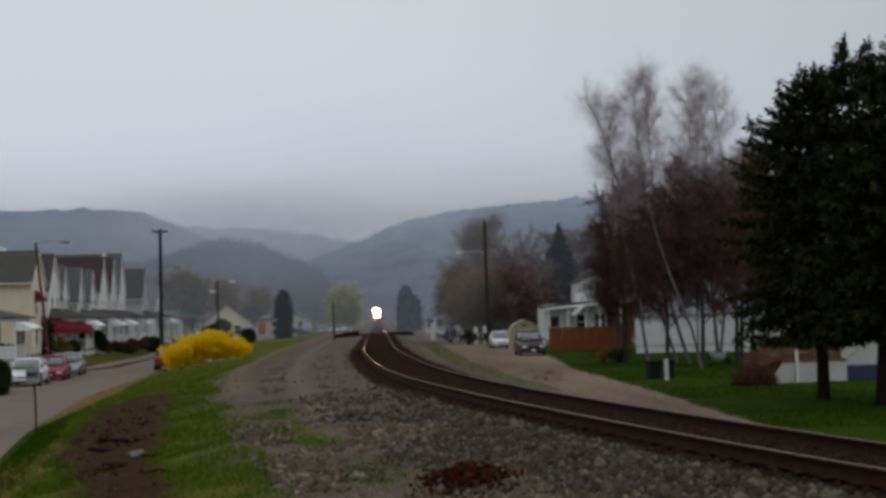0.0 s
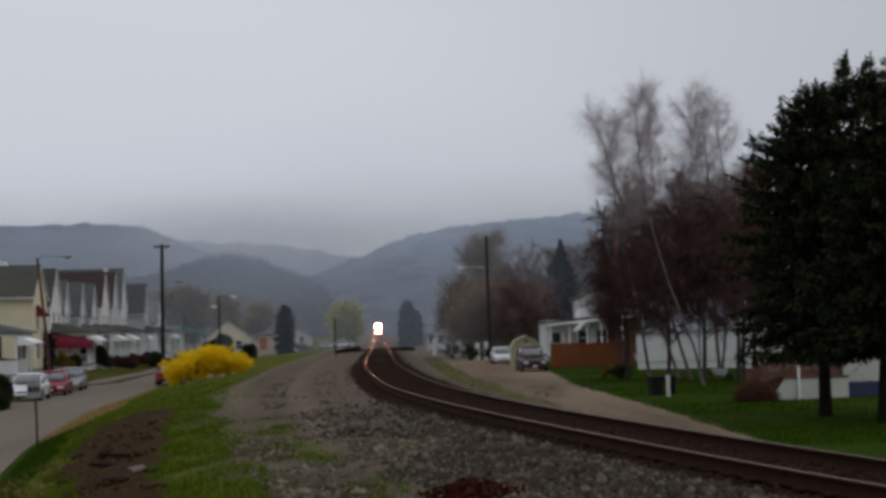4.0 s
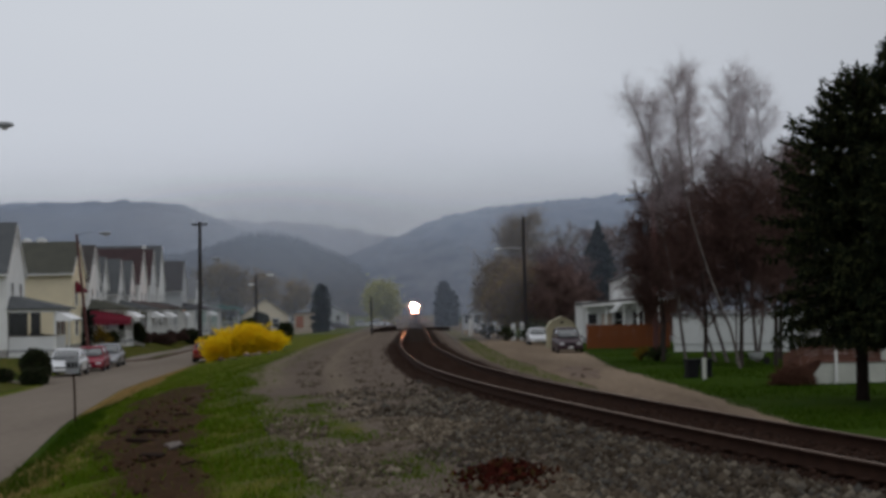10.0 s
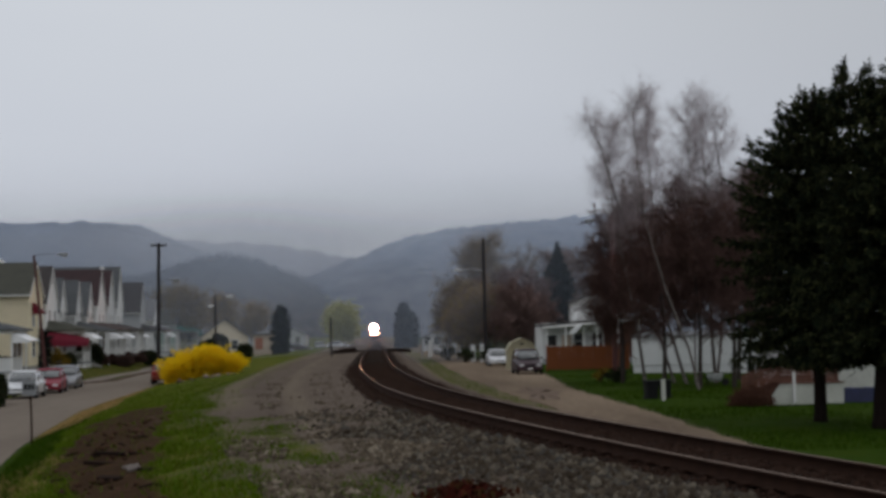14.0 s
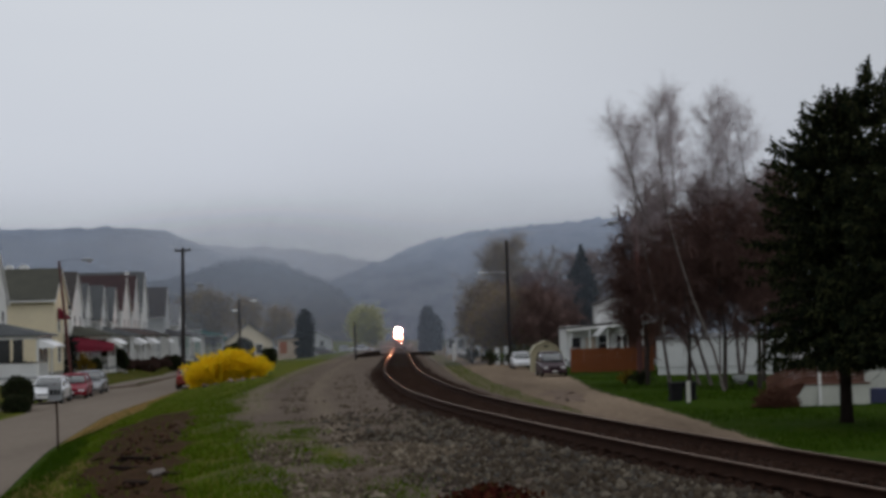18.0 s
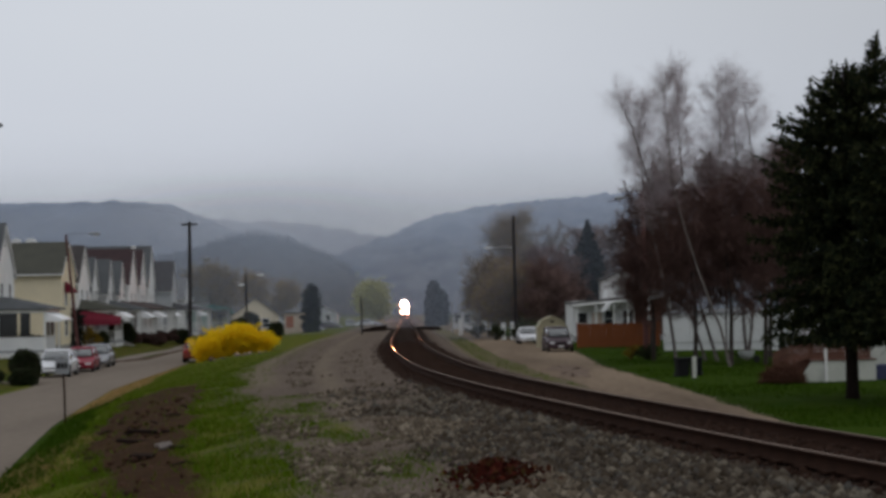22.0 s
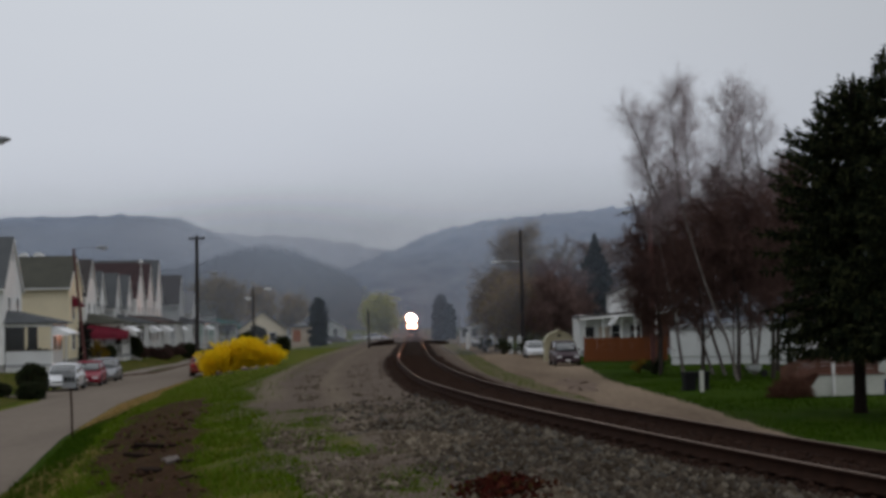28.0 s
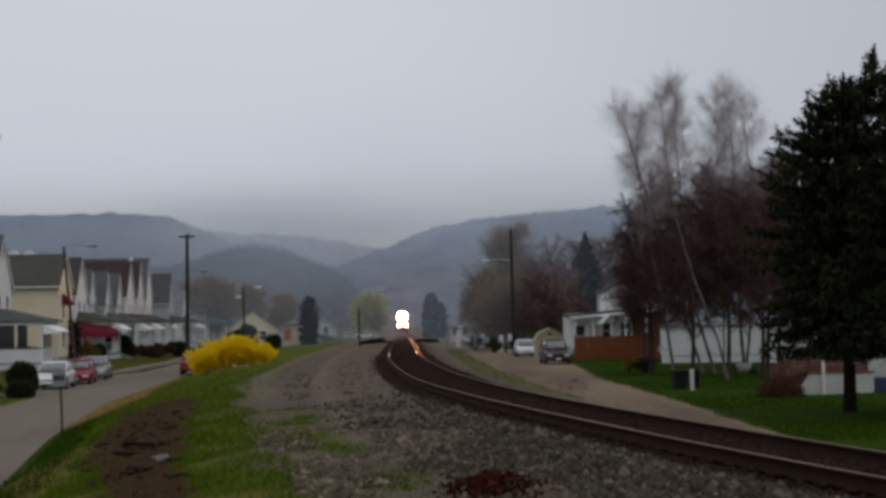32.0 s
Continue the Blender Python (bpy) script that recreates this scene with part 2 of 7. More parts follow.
M = {
    "asphalt": mat("asphalt", (0.208, 0.173, 0.140), (0.148, 0.121, 0.098), 0.35, 0.9, fine=30, bump=0.25, spec=0.04, stretched=(1, 0.12, 1)),
    "gravel_road": mat("gravel_road", (0.248, 0.188, 0.134), (0.124, 0.090, 0.063), 0.28, 0.95, fine=25, bump=0.3, spec=0.04, spread=0.5, stretched=(1, 0.12, 1)),
    "damp_soil": mat("damp_soil", (0.115, 0.080, 0.060), (0.19, 0.142, 0.110), 0.5, 0.95, fine=18, bump=0.3, spec=0.05, spread=0.6),
    "stone": island_mat("ballast_stone", [(0.04632, 0.03643, 0.02614), (0.08683, 0.06881, 0.04945), (0.1241, 0.09883, 0.07135), (0.07278, 0.05424, 0.03744), (0.2233, 0.1878, 0.1413), (0.04963, 0.03643, 0.02543)], 0.8),
    "track_stone": island_mat("stained_stone", [(0.02007, 0.01042, 0.007018), (0.0291, 0.01563, 0.01073), (0.04015, 0.02258, 0.0161), (0.02309, 0.01216, 0.008255)], 0.85),
    "shoulder_stone": island_mat("shoulder_stone", [(0.030, 0.022, 0.015), (0.052, 0.040, 0.028), (0.078, 0.062, 0.045), (0.042, 0.033, 0.026), (0.150, 0.128, 0.098), (0.062, 0.058, 0.052), (0.036, 0.026, 0.018)], 0.85),
    "rubble": island_mat("pale_rubble", [(0.30, 0.235, 0.19), (0.20, 0.15, 0.12), (0.10, 0.07, 0.056)], 0.9),
    "clod": island_mat("earth_clod", [(0.0242, 0.01235, 0.00765), (0.0495, 0.0247, 0.0153), (0.0825, 0.0475, 0.0323), (0.0198, 0.0095, 0.0068)], 0.95),
    "grass_blades": island_mat("grass_blades", [(0.05295, 0.1021, 0.003648), (0.06925, 0.1271, 0.00456), (0.09372, 0.1474, 0.006384), (0.05702, 0.08395, 0.005472), (0.1012, 0.1024, 0.0112)], 0.7, 0.25),
    "lawn_blades": island_mat("lawn_blades", [(0.01912, 0.0475, 0.0012), (0.02678, 0.06212, 0.0016), (0.0408, 0.0743, 0.0024), (0.02295, 0.04385, 0.0016)], 0.7, 0.2),
    "dry_blades": island_mat("dry_blades", [(0.28, 0.19, 0.075), (0.34, 0.235, 0.10), (0.18, 0.14, 0.05)], 0.9, 0.2),
    "weed": island_mat("weed", [(0.050, 0.0095, 0.0066), (0.034, 0.0078, 0.0055), (0.072, 0.0160, 0.0095), (0.045, 0.030, 0.010)], 0.9),
    "steel": rail_head_material(),
    "rust": mat("rusty_steel", (0.03536, 0.01768, 0.01156), (0.02176, 0.01156, 0.00816), 5.0, 0.9, 0.0, bump=0.3, spec=0.04),
    "tie": mat("tie_wood", (0.02584, 0.01632, 0.01224), (0.01496, 0.00986, 0.00782), 2.0, 0.95, bump=0.6, stretched=(0.4, 3, 3), random_value=0.35, spec=0.04),
    "pole": mat("pole_wood", (0.035, 0.030, 0.030), (0.02, 0.017, 0.017), 2.0, 0.95, bump=0.5, stretched=(4, 4, 0.4)),
    "red_pole": mat("red_pole_wood", (0.11, 0.045, 0.04), (0.07, 0.03, 0.028), 2.0, 0.95, bump=0.5, stretched=(4, 4, 0.4)),
    "zinc": mat("galvanised_steel", (0.30, 0.31, 0.32), (0.22, 0.23, 0.24), 4.0, 0.45, 0.7, bump=0.05),
    "grey_paint": mat("grey_paint", (0.30, 0.31, 0.32), None, 3.0, 0.5, bump=0.05),
    "white_paint": mat("white_paint", (0.84, 0.84, 0.83), (0.72, 0.72, 0.70), 1.5, 0.5, bump=0.05),
    # white with the spruce's shade over the deck put into its colour
    "dimmed_white": mat("dimmed_white_paint", (0.58, 0.59, 0.53), (0.46, 0.47, 0.42), 0.9, 0.7, bump=0.05),
    "dark_glass": mat("window_glass", (0.018, 0.02, 0.024), (0.035, 0.037, 0.04), 0.8, 0.08, bump=0, spec=0.6),
    "black": mat("black_plastic", (0.009, 0.009, 0.010), (0.014, 0.014, 0.015), 5.0, 0.75, bump=0.1, spec=0.12),
    "rubber": mat("tyre_rubber", (0.015, 0.015, 0.016), (0.025, 0.024, 0.023), 6.0, 0.85, bump=0.2),
    "chrome": mat("alloy", (0.5, 0.5, 0.51), (0.4, 0.4, 0.41), 4.0, 0.3, 1.0, bump=0),
    "lamp_glass": mat("lamp_glass", (0.6, 0.61, 0.62), (0.5, 0.51, 0.52), 6.0, 0.15, bump=0, spec=0.6),
    "tail_red": mat("tail_lamp_red", (0.35, 0.012, 0.01), None, 6.0, 0.2, bump=0, spec=0.6),
    "concrete": mat("concrete", (0.36, 0.35, 0.33), (0.26, 0.25, 0.235), 1.2, 0.9, bump=0.3),
    "old_concrete": mat("worn_concrete", (0.24, 0.205, 0.175), (0.15, 0.125, 0.105), 0.8, 0.95, bump=0.3, spec=0.05),
    "old_kerb": mat("stained_concrete", (0.17, 0.125, 0.10), (0.10, 0.072, 0.058), 0.8, 0.95, bump=0.3, spec=0.05),
    "bark": mat("dark_bark", (0.05, 0.038, 0.032), (0.028, 0.021, 0.018), 3.0, 0.95, bump=0.8, stretched=(3, 3, 0.7)),
    "spruce_bark": mat("spruce_bark", (0.026, 0.019, 0.016), (0.014, 0.010, 0.009), 3.0, 0.95, bump=0.8, stretched=(3, 3, 0.7), spec=0.03),
    "birch_bark": mat("birch_bark", (0.2025, 0.1725, 0.1613), (0.06, 0.048, 0.045), 1.6, 0.85, bump=0.5, stretched=(1, 1, 3), spread=0.4),
    "pale_bark": mat("pale_birch_bark", (0.21, 0.18, 0.165), (0.06, 0.05, 0.046), 1.6, 0.85, bump=0.5, stretched=(1, 1, 3), spread=0.5),
    "birch_twig": island_mat("birch_twig", [(0.44, 0.374, 0.3894), (0.308, 0.2552, 0.2617), (0.572, 0.4986, 0.5171)], 0.9),
    "birch_limb": mat("birch_limb", (0.150, 0.118, 0.112), (0.085, 0.066, 0.062), 2.0, 0.9, bump=0.3, spec=0.05),
    "brown_twig": island_mat("brown_twig", [(0.112, 0.066, 0.058), (0.082, 0.048, 0.043), (0.150, 0.089, 0.076)], 0.9),
    "grey_twig": island_mat("grey_twig", [(0.30, 0.262, 0.240), (0.215, 0.188, 0.172), (0.345, 0.300, 0.262)], 0.9),
    "lane_twig": island_mat("lane_twig", [(0.20, 0.130, 0.118), (0.150, 0.098, 0.090), (0.26, 0.175, 0.155)], 0.9),
    "russet_twig": island_mat("russet_twig", [(0.25, 0.172, 0.148), (0.18, 0.122, 0.106), (0.30, 0.214, 0.180)], 0.9),
    "bud_leaf": island_mat("budding_leaf", [(0.33, 0.232, 0.094), (0.43, 0.305, 0.110), (0.26, 0.168, 0.080)], 0.8, 0.3),
    "olive_leaf": island_mat("olive_leaf", [(0.2257, 0.1633, 0.06661), (0.2851, 0.2053, 0.07994), (0.1782, 0.1264, 0.05773)], 0.8, 0.3),
    "willow_leaf": island_mat("willow_leaf", [(0.468, 0.4493, 0.162), (0.54, 0.5242, 0.2052), (0.378, 0.3744, 0.1404)], 0.8, 0.3),
    "needles": island_mat("spruce_needles", [(0.0085, 0.0130, 0.0078), (0.0145, 0.0210, 0.0110), (0.060, 0.064, 0.027), (0.0100, 0.0150, 0.0100)], 0.9, 0.06, 0.03),
    "yew": island_mat("yew_needles", [(0.014, 0.020, 0.018), (0.022, 0.030, 0.026), (0.028, 0.038, 0.034)], 0.85, 0.1),
    # needles paled and blued: distance haze put into the colour
    "hazed_needles": island_mat("hazed_needles", [(0.101, 0.1212, 0.1481), (0.1263, 0.1516, 0.1818), (0.1111, 0.1347, 0.16)], 0.9, 0.1),
    "shrub_leaf": island_mat("shrub_leaf", [(0.02, 0.028, 0.014), (0.03, 0.042, 0.018), (0.04, 0.032, 0.022)], 0.8, 0.15),
    "hedge_leaf": island_mat("hedge_leaf", [(0.070, 0.040, 0.036), (0.095, 0.056, 0.048), (0.055, 0.036, 0.030)], 0.8, 0.15),
    "gold": island_mat("forsythia_petal", [(0.86, 0.63, 0.014), (0.94, 0.72, 0.02), (0.76, 0.54, 0.012), (0.90, 0.68, 0.03)], 0.7, 0.5),
    "mustard": island_mat("mustard_leaf", [(0.195, 0.1237, 0.01875), (0.255, 0.165, 0.0225), (0.12, 0.075, 0.01875)], 0.8, 0.2),
    "red_fence": mat("stained_boards", (0.238, 0.072, 0.021), (0.168, 0.050, 0.015), 1.2, 0.8, bump=0.3, stretched=(3, 3, 0.5), random_value=0.05),
    "brown_boards": mat("brown_boards", (0.14, 0.062, 0.042), (0.085, 0.042, 0.030), 1.5, 0.85, bump=0.4, random_value=0.15),
    "shingle_grey": mat("shingle_grey", (0.19, 0.195, 0.205), (0.14, 0.143, 0.15), 1.2, 0.95, fine=14, bump=0.5),
    "shingle_slate": mat("shingle_slate", (0.105, 0.112, 0.118), (0.075, 0.080, 0.085), 1.2, 0.95, fine=14, bump=0.5),
    "shingle_dark": mat("shingle_dark", (0.065, 0.058, 0.056), (0.042, 0.038, 0.038), 1.2, 0.95, fine=14, bump=0.5),
    "shingle_brown": mat("shingle_brown", (0.085, 0.058, 0.052), (0.055, 0.04, 0.038), 1.2, 0.95, fine=14, bump=0.5),
    "shingle_wine": mat("shingle_wine", (0.060, 0.036, 0.038), (0.038, 0.025, 0.027), 1.2, 0.95, fine=14, bump=0.5),
    "cream_render": mat("cream_render", (0.84, 0.76, 0.60), (0.74, 0.66, 0.52), 0.8, 0.9, bump=0.2),
    "shingle_moss": mat("shingle_olive", (0.078, 0.078, 0.062), (0.055, 0.055, 0.046), 1.2, 0.95, fine=14, bump=0.5),
    "cream": siding("cream_siding", (0.86, 0.76, 0.55)),
    "white": siding("white_siding", (0.86, 0.86, 0.85)),
    "pale_grey": siding("pale_grey_siding", (0.74, 0.75, 0.75)),
    "grey_siding": siding("grey_siding", (0.55, 0.56, 0.57)),
    "green_siding": siding("pale_green_siding", (0.46, 0.58, 0.52)),
    "tan_wall": mat("tan_render", (0.60, 0.49, 0.39), (0.50, 0.40, 0.32), 0.8, 0.9, bump=0.2),
    "orange_paint": mat("orange_mural_paint", (0.42, 0.12, 0.06), (0.35, 0.16, 0.10), 0.8, 0.8, bump=0.1),
    "burgundy": mat("burgundy_canvas", (0.17, 0.012, 0.030), (0.12, 0.010, 0.022), 2.0, 0.85, bump=0.2),
    "aluminium": mat("white_aluminium_awning", (0.88, 0.88, 0.89), (0.76, 0.77, 0.78), 2.0, 0.45, bump=0.05),
    "teal": mat("teal_painted_metal", (0.045, 0.190, 0.150), (0.035, 0.140, 0.115), 2.0, 0.6, bump=0.05),
    "car_glass": mat("car_glass", (0.062, 0.070, 0.074), (0.052, 0.058, 0.061), 0.8, 0.08, bump=0, coat=1.0, spec=1.0),
    "car_white": mat("white_car_paint", (0.72, 0.73, 0.75), (0.66, 0.67, 0.69), 0.8, 0.25, bump=0, coat=0.5),
    "car_red": mat("red_car_paint", (0.24, 0.002, 0.022), (0.19, 0.002, 0.017), 0.8, 0.35, bump=0, coat=0.1, spec=0.2),
    "car_silver": mat("silver_car_paint", (0.26, 0.265, 0.28), (0.22, 0.225, 0.24), 0.8, 0.3, 0.4, bump=0, coat=0.5),
    "car_grey": mat("grey_car_paint", (0.05175, 0.02728, 0.03542), (0.04275, 0.02251, 0.02926), 0.8, 0.45, 0.1, bump=0, coat=0.15, spec=0.25),
    "car_orange": mat("faded_red_paint", (0.19, 0.028, 0.014), (0.14, 0.02, 0.011), 1.5, 0.5, bump=0, coat=0.2),
    "navy": mat("navy_tarpaulin", (0.018, 0.024, 0.075), (0.013, 0.017, 0.05), 2.0, 0.6, bump=0.5),
    "shed_cream": mat("cream_panel", (0.42, 0.38, 0.25), (0.34, 0.31, 0.21), 1.2, 0.7, bump=0.1),
    "loco_body": mat("dark_blue_black_paint", (0.02, 0.021, 0.026), (0.03, 0.03, 0.033), 1.0, 0.5, bump=0.1),
    "brush": island_mat("brush_stick", [(0.10, 0.046, 0.030), (0.062, 0.029, 0.020), (0.135, 0.072, 0.050)], 0.95),
    "litter": mat("weathered_board", (0.17, 0.145, 0.13), (0.09, 0.075, 0.068), 4.0, 0.9, bump=0.4),
    "headlight": glow("headlight_glass", (1.0, 0.42, 0.25), 8500.0),
    "ditch_light": glow("ditch_light_glass", (1.0, 0.46, 0.28), 40.0),
    # each slope: wood colours, painted haze colour, heights over which the haze glows stronger
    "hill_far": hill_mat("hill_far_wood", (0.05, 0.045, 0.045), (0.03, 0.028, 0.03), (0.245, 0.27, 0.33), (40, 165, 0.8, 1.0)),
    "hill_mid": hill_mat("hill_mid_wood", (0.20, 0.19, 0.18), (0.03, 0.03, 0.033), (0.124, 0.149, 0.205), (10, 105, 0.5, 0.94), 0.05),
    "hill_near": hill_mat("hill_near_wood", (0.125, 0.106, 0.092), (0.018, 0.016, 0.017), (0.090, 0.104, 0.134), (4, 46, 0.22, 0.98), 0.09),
}


def mist_material(name="mist", colour=(0.34, 0.385, 0.46), rise=(-2.0, -1.0), fall=(6.0, 30.0), most=0.2, drift_scale=0.03, across=None):
    """Thin mist: mostly clear, with drifts, lit by the sky from both sides; across: the middle and half width of a single bank."""
    m = bpy.data.materials.new(name)
    m.use_nodes = True
    n, l = m.node_tree.nodes, m.node_tree.links
    n.remove(n["Principled BSDF"])
    clear, front, back = n.new("ShaderNodeBsdfTransparent"), n.new("ShaderNodeBsdfDiffuse"), n.new("ShaderNodeBsdfTranslucent")
    for s in (front, back):
        s.inputs["Color"].default_value = (*colour, 1)
    half, mx = n.new("ShaderNodeMixShader"), n.new("ShaderNodeMixShader")
    l.new(front.outputs["BSDF"], half.inputs[1])
    l.new(back.outputs["BSDF"], half.inputs[2])
    tc, sp, top = n.new("ShaderNodeTexCoord"), n.new("ShaderNodeSeparateXYZ"), n.new("ShaderNodeMapRange")
    l.new(tc.outputs["Object"], sp.inputs["Vector"])
    l.new(sp.outputs["Z"], top.inputs["Value"])
    top.interpolation_type = "SMOOTHSTEP"
    top.inputs["From Min"].default_value, top.inputs["From Max"].default_value = fall
    top.inputs["To Min"].default_value, top.inputs["To Max"].default_value = most, 0.0
    foot, shape = n.new("ShaderNodeMapRange"), n.new("ShaderNodeMath")
    foot.interpolation_type, shape.operation = "SMOOTHSTEP", "MULTIPLY"
    foot.inputs["From Min"].default_value, foot.inputs["From Max"].default_value = rise
    l.new(sp.outputs["Z"], foot.inputs["Value"])
    l.new(foot.outputs["Result"], shape.inputs[0])
    l.new(top.outputs["Result"], shape.inputs[1])
    drift, dr, mul = n.new("ShaderNodeTexNoise"), n.new("ShaderNodeMapRange"), n.new("ShaderNodeMath")
    drift.inputs["Scale"].default_value, drift.inputs["Detail"].default_value = drift_scale, 2.0
    l.new(tc.outputs["Object"], drift.inputs["Vector"])
    dr.inputs["To Min"].default_value, dr.inputs["To Max"].default_value = 0.8, 1.2
    l.new(drift.outputs["Fac"], dr.inputs["Value"])
    mul.operation = "MULTIPLY"
    l.new(shape.outputs[0], mul.inputs[0])
    l.new(dr.outputs["Result"], mul.inputs[1])
    amount = mul.outputs[0]
    if across:
        off, wide, edge, most_here = n.new("ShaderNodeMath"), n.new("ShaderNodeMath"), n.new("ShaderNodeMapRange"), n.new("ShaderNodeMath")
        off.operation, wide.operation, most_here.operation, edge.interpolation_type = "SUBTRACT", "ABSOLUTE", "MULTIPLY", "SMOOTHSTEP"
        off.inputs[1].default_value = across[0]
        l.new(sp.outputs["X"], off.inputs[0])
        l.new(off.outputs[0], wide.inputs[0])
        edge.inputs["From Max"].default_value, edge.inputs["To Min"].default_value, edge.inputs["To Max"].default_value = across[1], 1.0, 0.0
        l.new(wide.outputs[0], edge.inputs["Value"])
        l.new(amount, most_here.inputs[0])
        l.new(edge.outputs["Result"], most_here.inputs[1])
        amount = most_here.outputs[0]
    l.new(amount, mx.inputs["Fac"])
    l.new(clear.outputs["BSDF"], mx.inputs[1])
    l.new(half.outputs["Shader"], mx.inputs[2])
    l.new(mx.outputs["Shader"], n["Material Output"].inputs["Surface"])
    return m


def ground_material():
    """Grass, bare dirt, dry grass and dirty fine ballast, by the zones that the ground carries."""
    m = bpy.data.materials.new("ground")
    m.use_nodes = True
    n, l = m.node_tree.nodes, m.node_tree.links
    p = n["Principled BSDF"]
    p.inputs["Roughness"].default_value, p.inputs["Specular IOR Level"].default_value = 1.0, 0.03
    tc = n.new("ShaderNodeTexCoord")

    def noise_at(scale, detail=4.0):
        t = n.new("ShaderNodeTexNoise")
        t.inputs["Scale"].default_value, t.inputs["Detail"].default_value = scale, detail
        l.new(tc.outputs["Object"], t.inputs["Vector"])
        return t.outputs["Fac"]

    def two(a, b, fac, lo=0.35, hi=0.65):
        rg, mx = n.new("ShaderNodeMapRange"), n.new("ShaderNodeMix")
        mx.data_type = "RGBA"
        rg.inputs["From Min"].default_value, rg.inputs["From Max"].default_value = lo, hi
        l.new(fac, rg.inputs["Value"])
        l.new(rg.outputs["Result"], mx.inputs["Factor"])
        for s, c in (("A", a), ("B", b)):
            if isinstance(c, tuple):
                mx.inputs[s].default_value = (*c, 1)
            else:
                l.new(c, mx.inputs[s])
        return mx.outputs["Result"]

    patch, grit, mid = noise_at(0.7), noise_at(22.0, 2.0), noise_at(3.0)
    grass = two(two((0.072, 0.104, 0.007), (0.118, 0.118, 0.018), patch), (0.064, 0.052, 0.016), grit, 0.45, 0.75)
    lawn = two(two((0.023, 0.053, 0.0018), (0.035, 0.060, 0.0025), patch), (0.017, 0.031, 0.0025), grit, 0.45, 0.75)
    dry = two((0.30, 0.175, 0.075), (0.19, 0.120, 0.045), mid)
    dirt = two(two((0.040, 0.0215, 0.0105), (0.068, 0.0375, 0.0185), mid), (0.015, 0.009, 0.005), grit, 0.4, 0.8)
    ballast = two(two((0.135, 0.106, 0.084), (0.182, 0.144, 0.116), patch), (0.060, 0.046, 0.037), grit, 0.35, 0.75)
    dust = two(two((0.232, 0.188, 0.140), (0.158, 0.127, 0.095), mid, 0.3, 0.7), (0.092, 0.071, 0.052), grit, 0.45, 0.75)
    # brown track stain, darkened too for shade along the tie ends
    stain_shade = two((0.029, 0.018, 0.013), (0.046, 0.031, 0.024), mid)
    colour = grass
    for zone, look_of in (("lawn", lawn), ("dry", dry), ("dirt", dirt), ("ballast", ballast), ("dust", dust), ("stain_shade", stain_shade)):
        at = n.new("ShaderNodeAttribute")
        at.attribute_name = zone
        ad = n.new("ShaderNodeMath")
        ad.operation = "MULTIPLY_ADD"
        ad.inputs[1].default_value = 0.9
        l.new(mid, ad.inputs[0])
        l.new(at.outputs["Fac"], ad.inputs[2])
        colour = two(colour, look_of, ad.outputs[0], 0.70, 1.20)
    l.new(colour, p.inputs["Base Color"])
    b = n.new("ShaderNodeBump")
    b.inputs["Strength"].default_value, b.inputs["Distance"].default_value = 0.7, 0.05
    l.new(grit, b.inputs["Height"])
    l.new(b.outputs["Normal"], p.inputs["Normal"])
    return m


M["ground"], M["mist"] = ground_material(), mist_material()
M["gap_mist"] = mist_material("gap_mist", (0.90, 0.93, 0.98), (24.0, 52.0), (66.0, 96.0), 0.2, 0.011, (-120.0, 125.0))
M["ridge_mist"] = mist_material("ridge_mist", (0.92, 0.95, 0.99), (46.0, 74.0), (66.0, 92.0), 0.2, 0.007)

# ---- mesh helpers ----


def mesh_np(name, verts, faces):
    """A mesh from arrays, all its faces with the same number of corners."""
    verts, faces = np.asarray(verts, np.float32), np.asarray(faces, np.int32)
    me = bpy.data.meshes.new(name)
    k = faces.shape[1]
    me.vertices.add(len(verts))
    me.vertices.foreach_set("co", verts.ravel())
    me.loops.add(faces.size)
    me.loops.foreach_set("vertex_index", faces.ravel())
    me.polygons.add(len(faces))
    me.polygons.foreach_set("loop_start", np.arange(len(faces), dtype=np.int32) * k)
    me.polygons.foreach_set("loop_total", np.full(len(faces), k, np.int32))
    me.update(calc_edges=True)
    return me


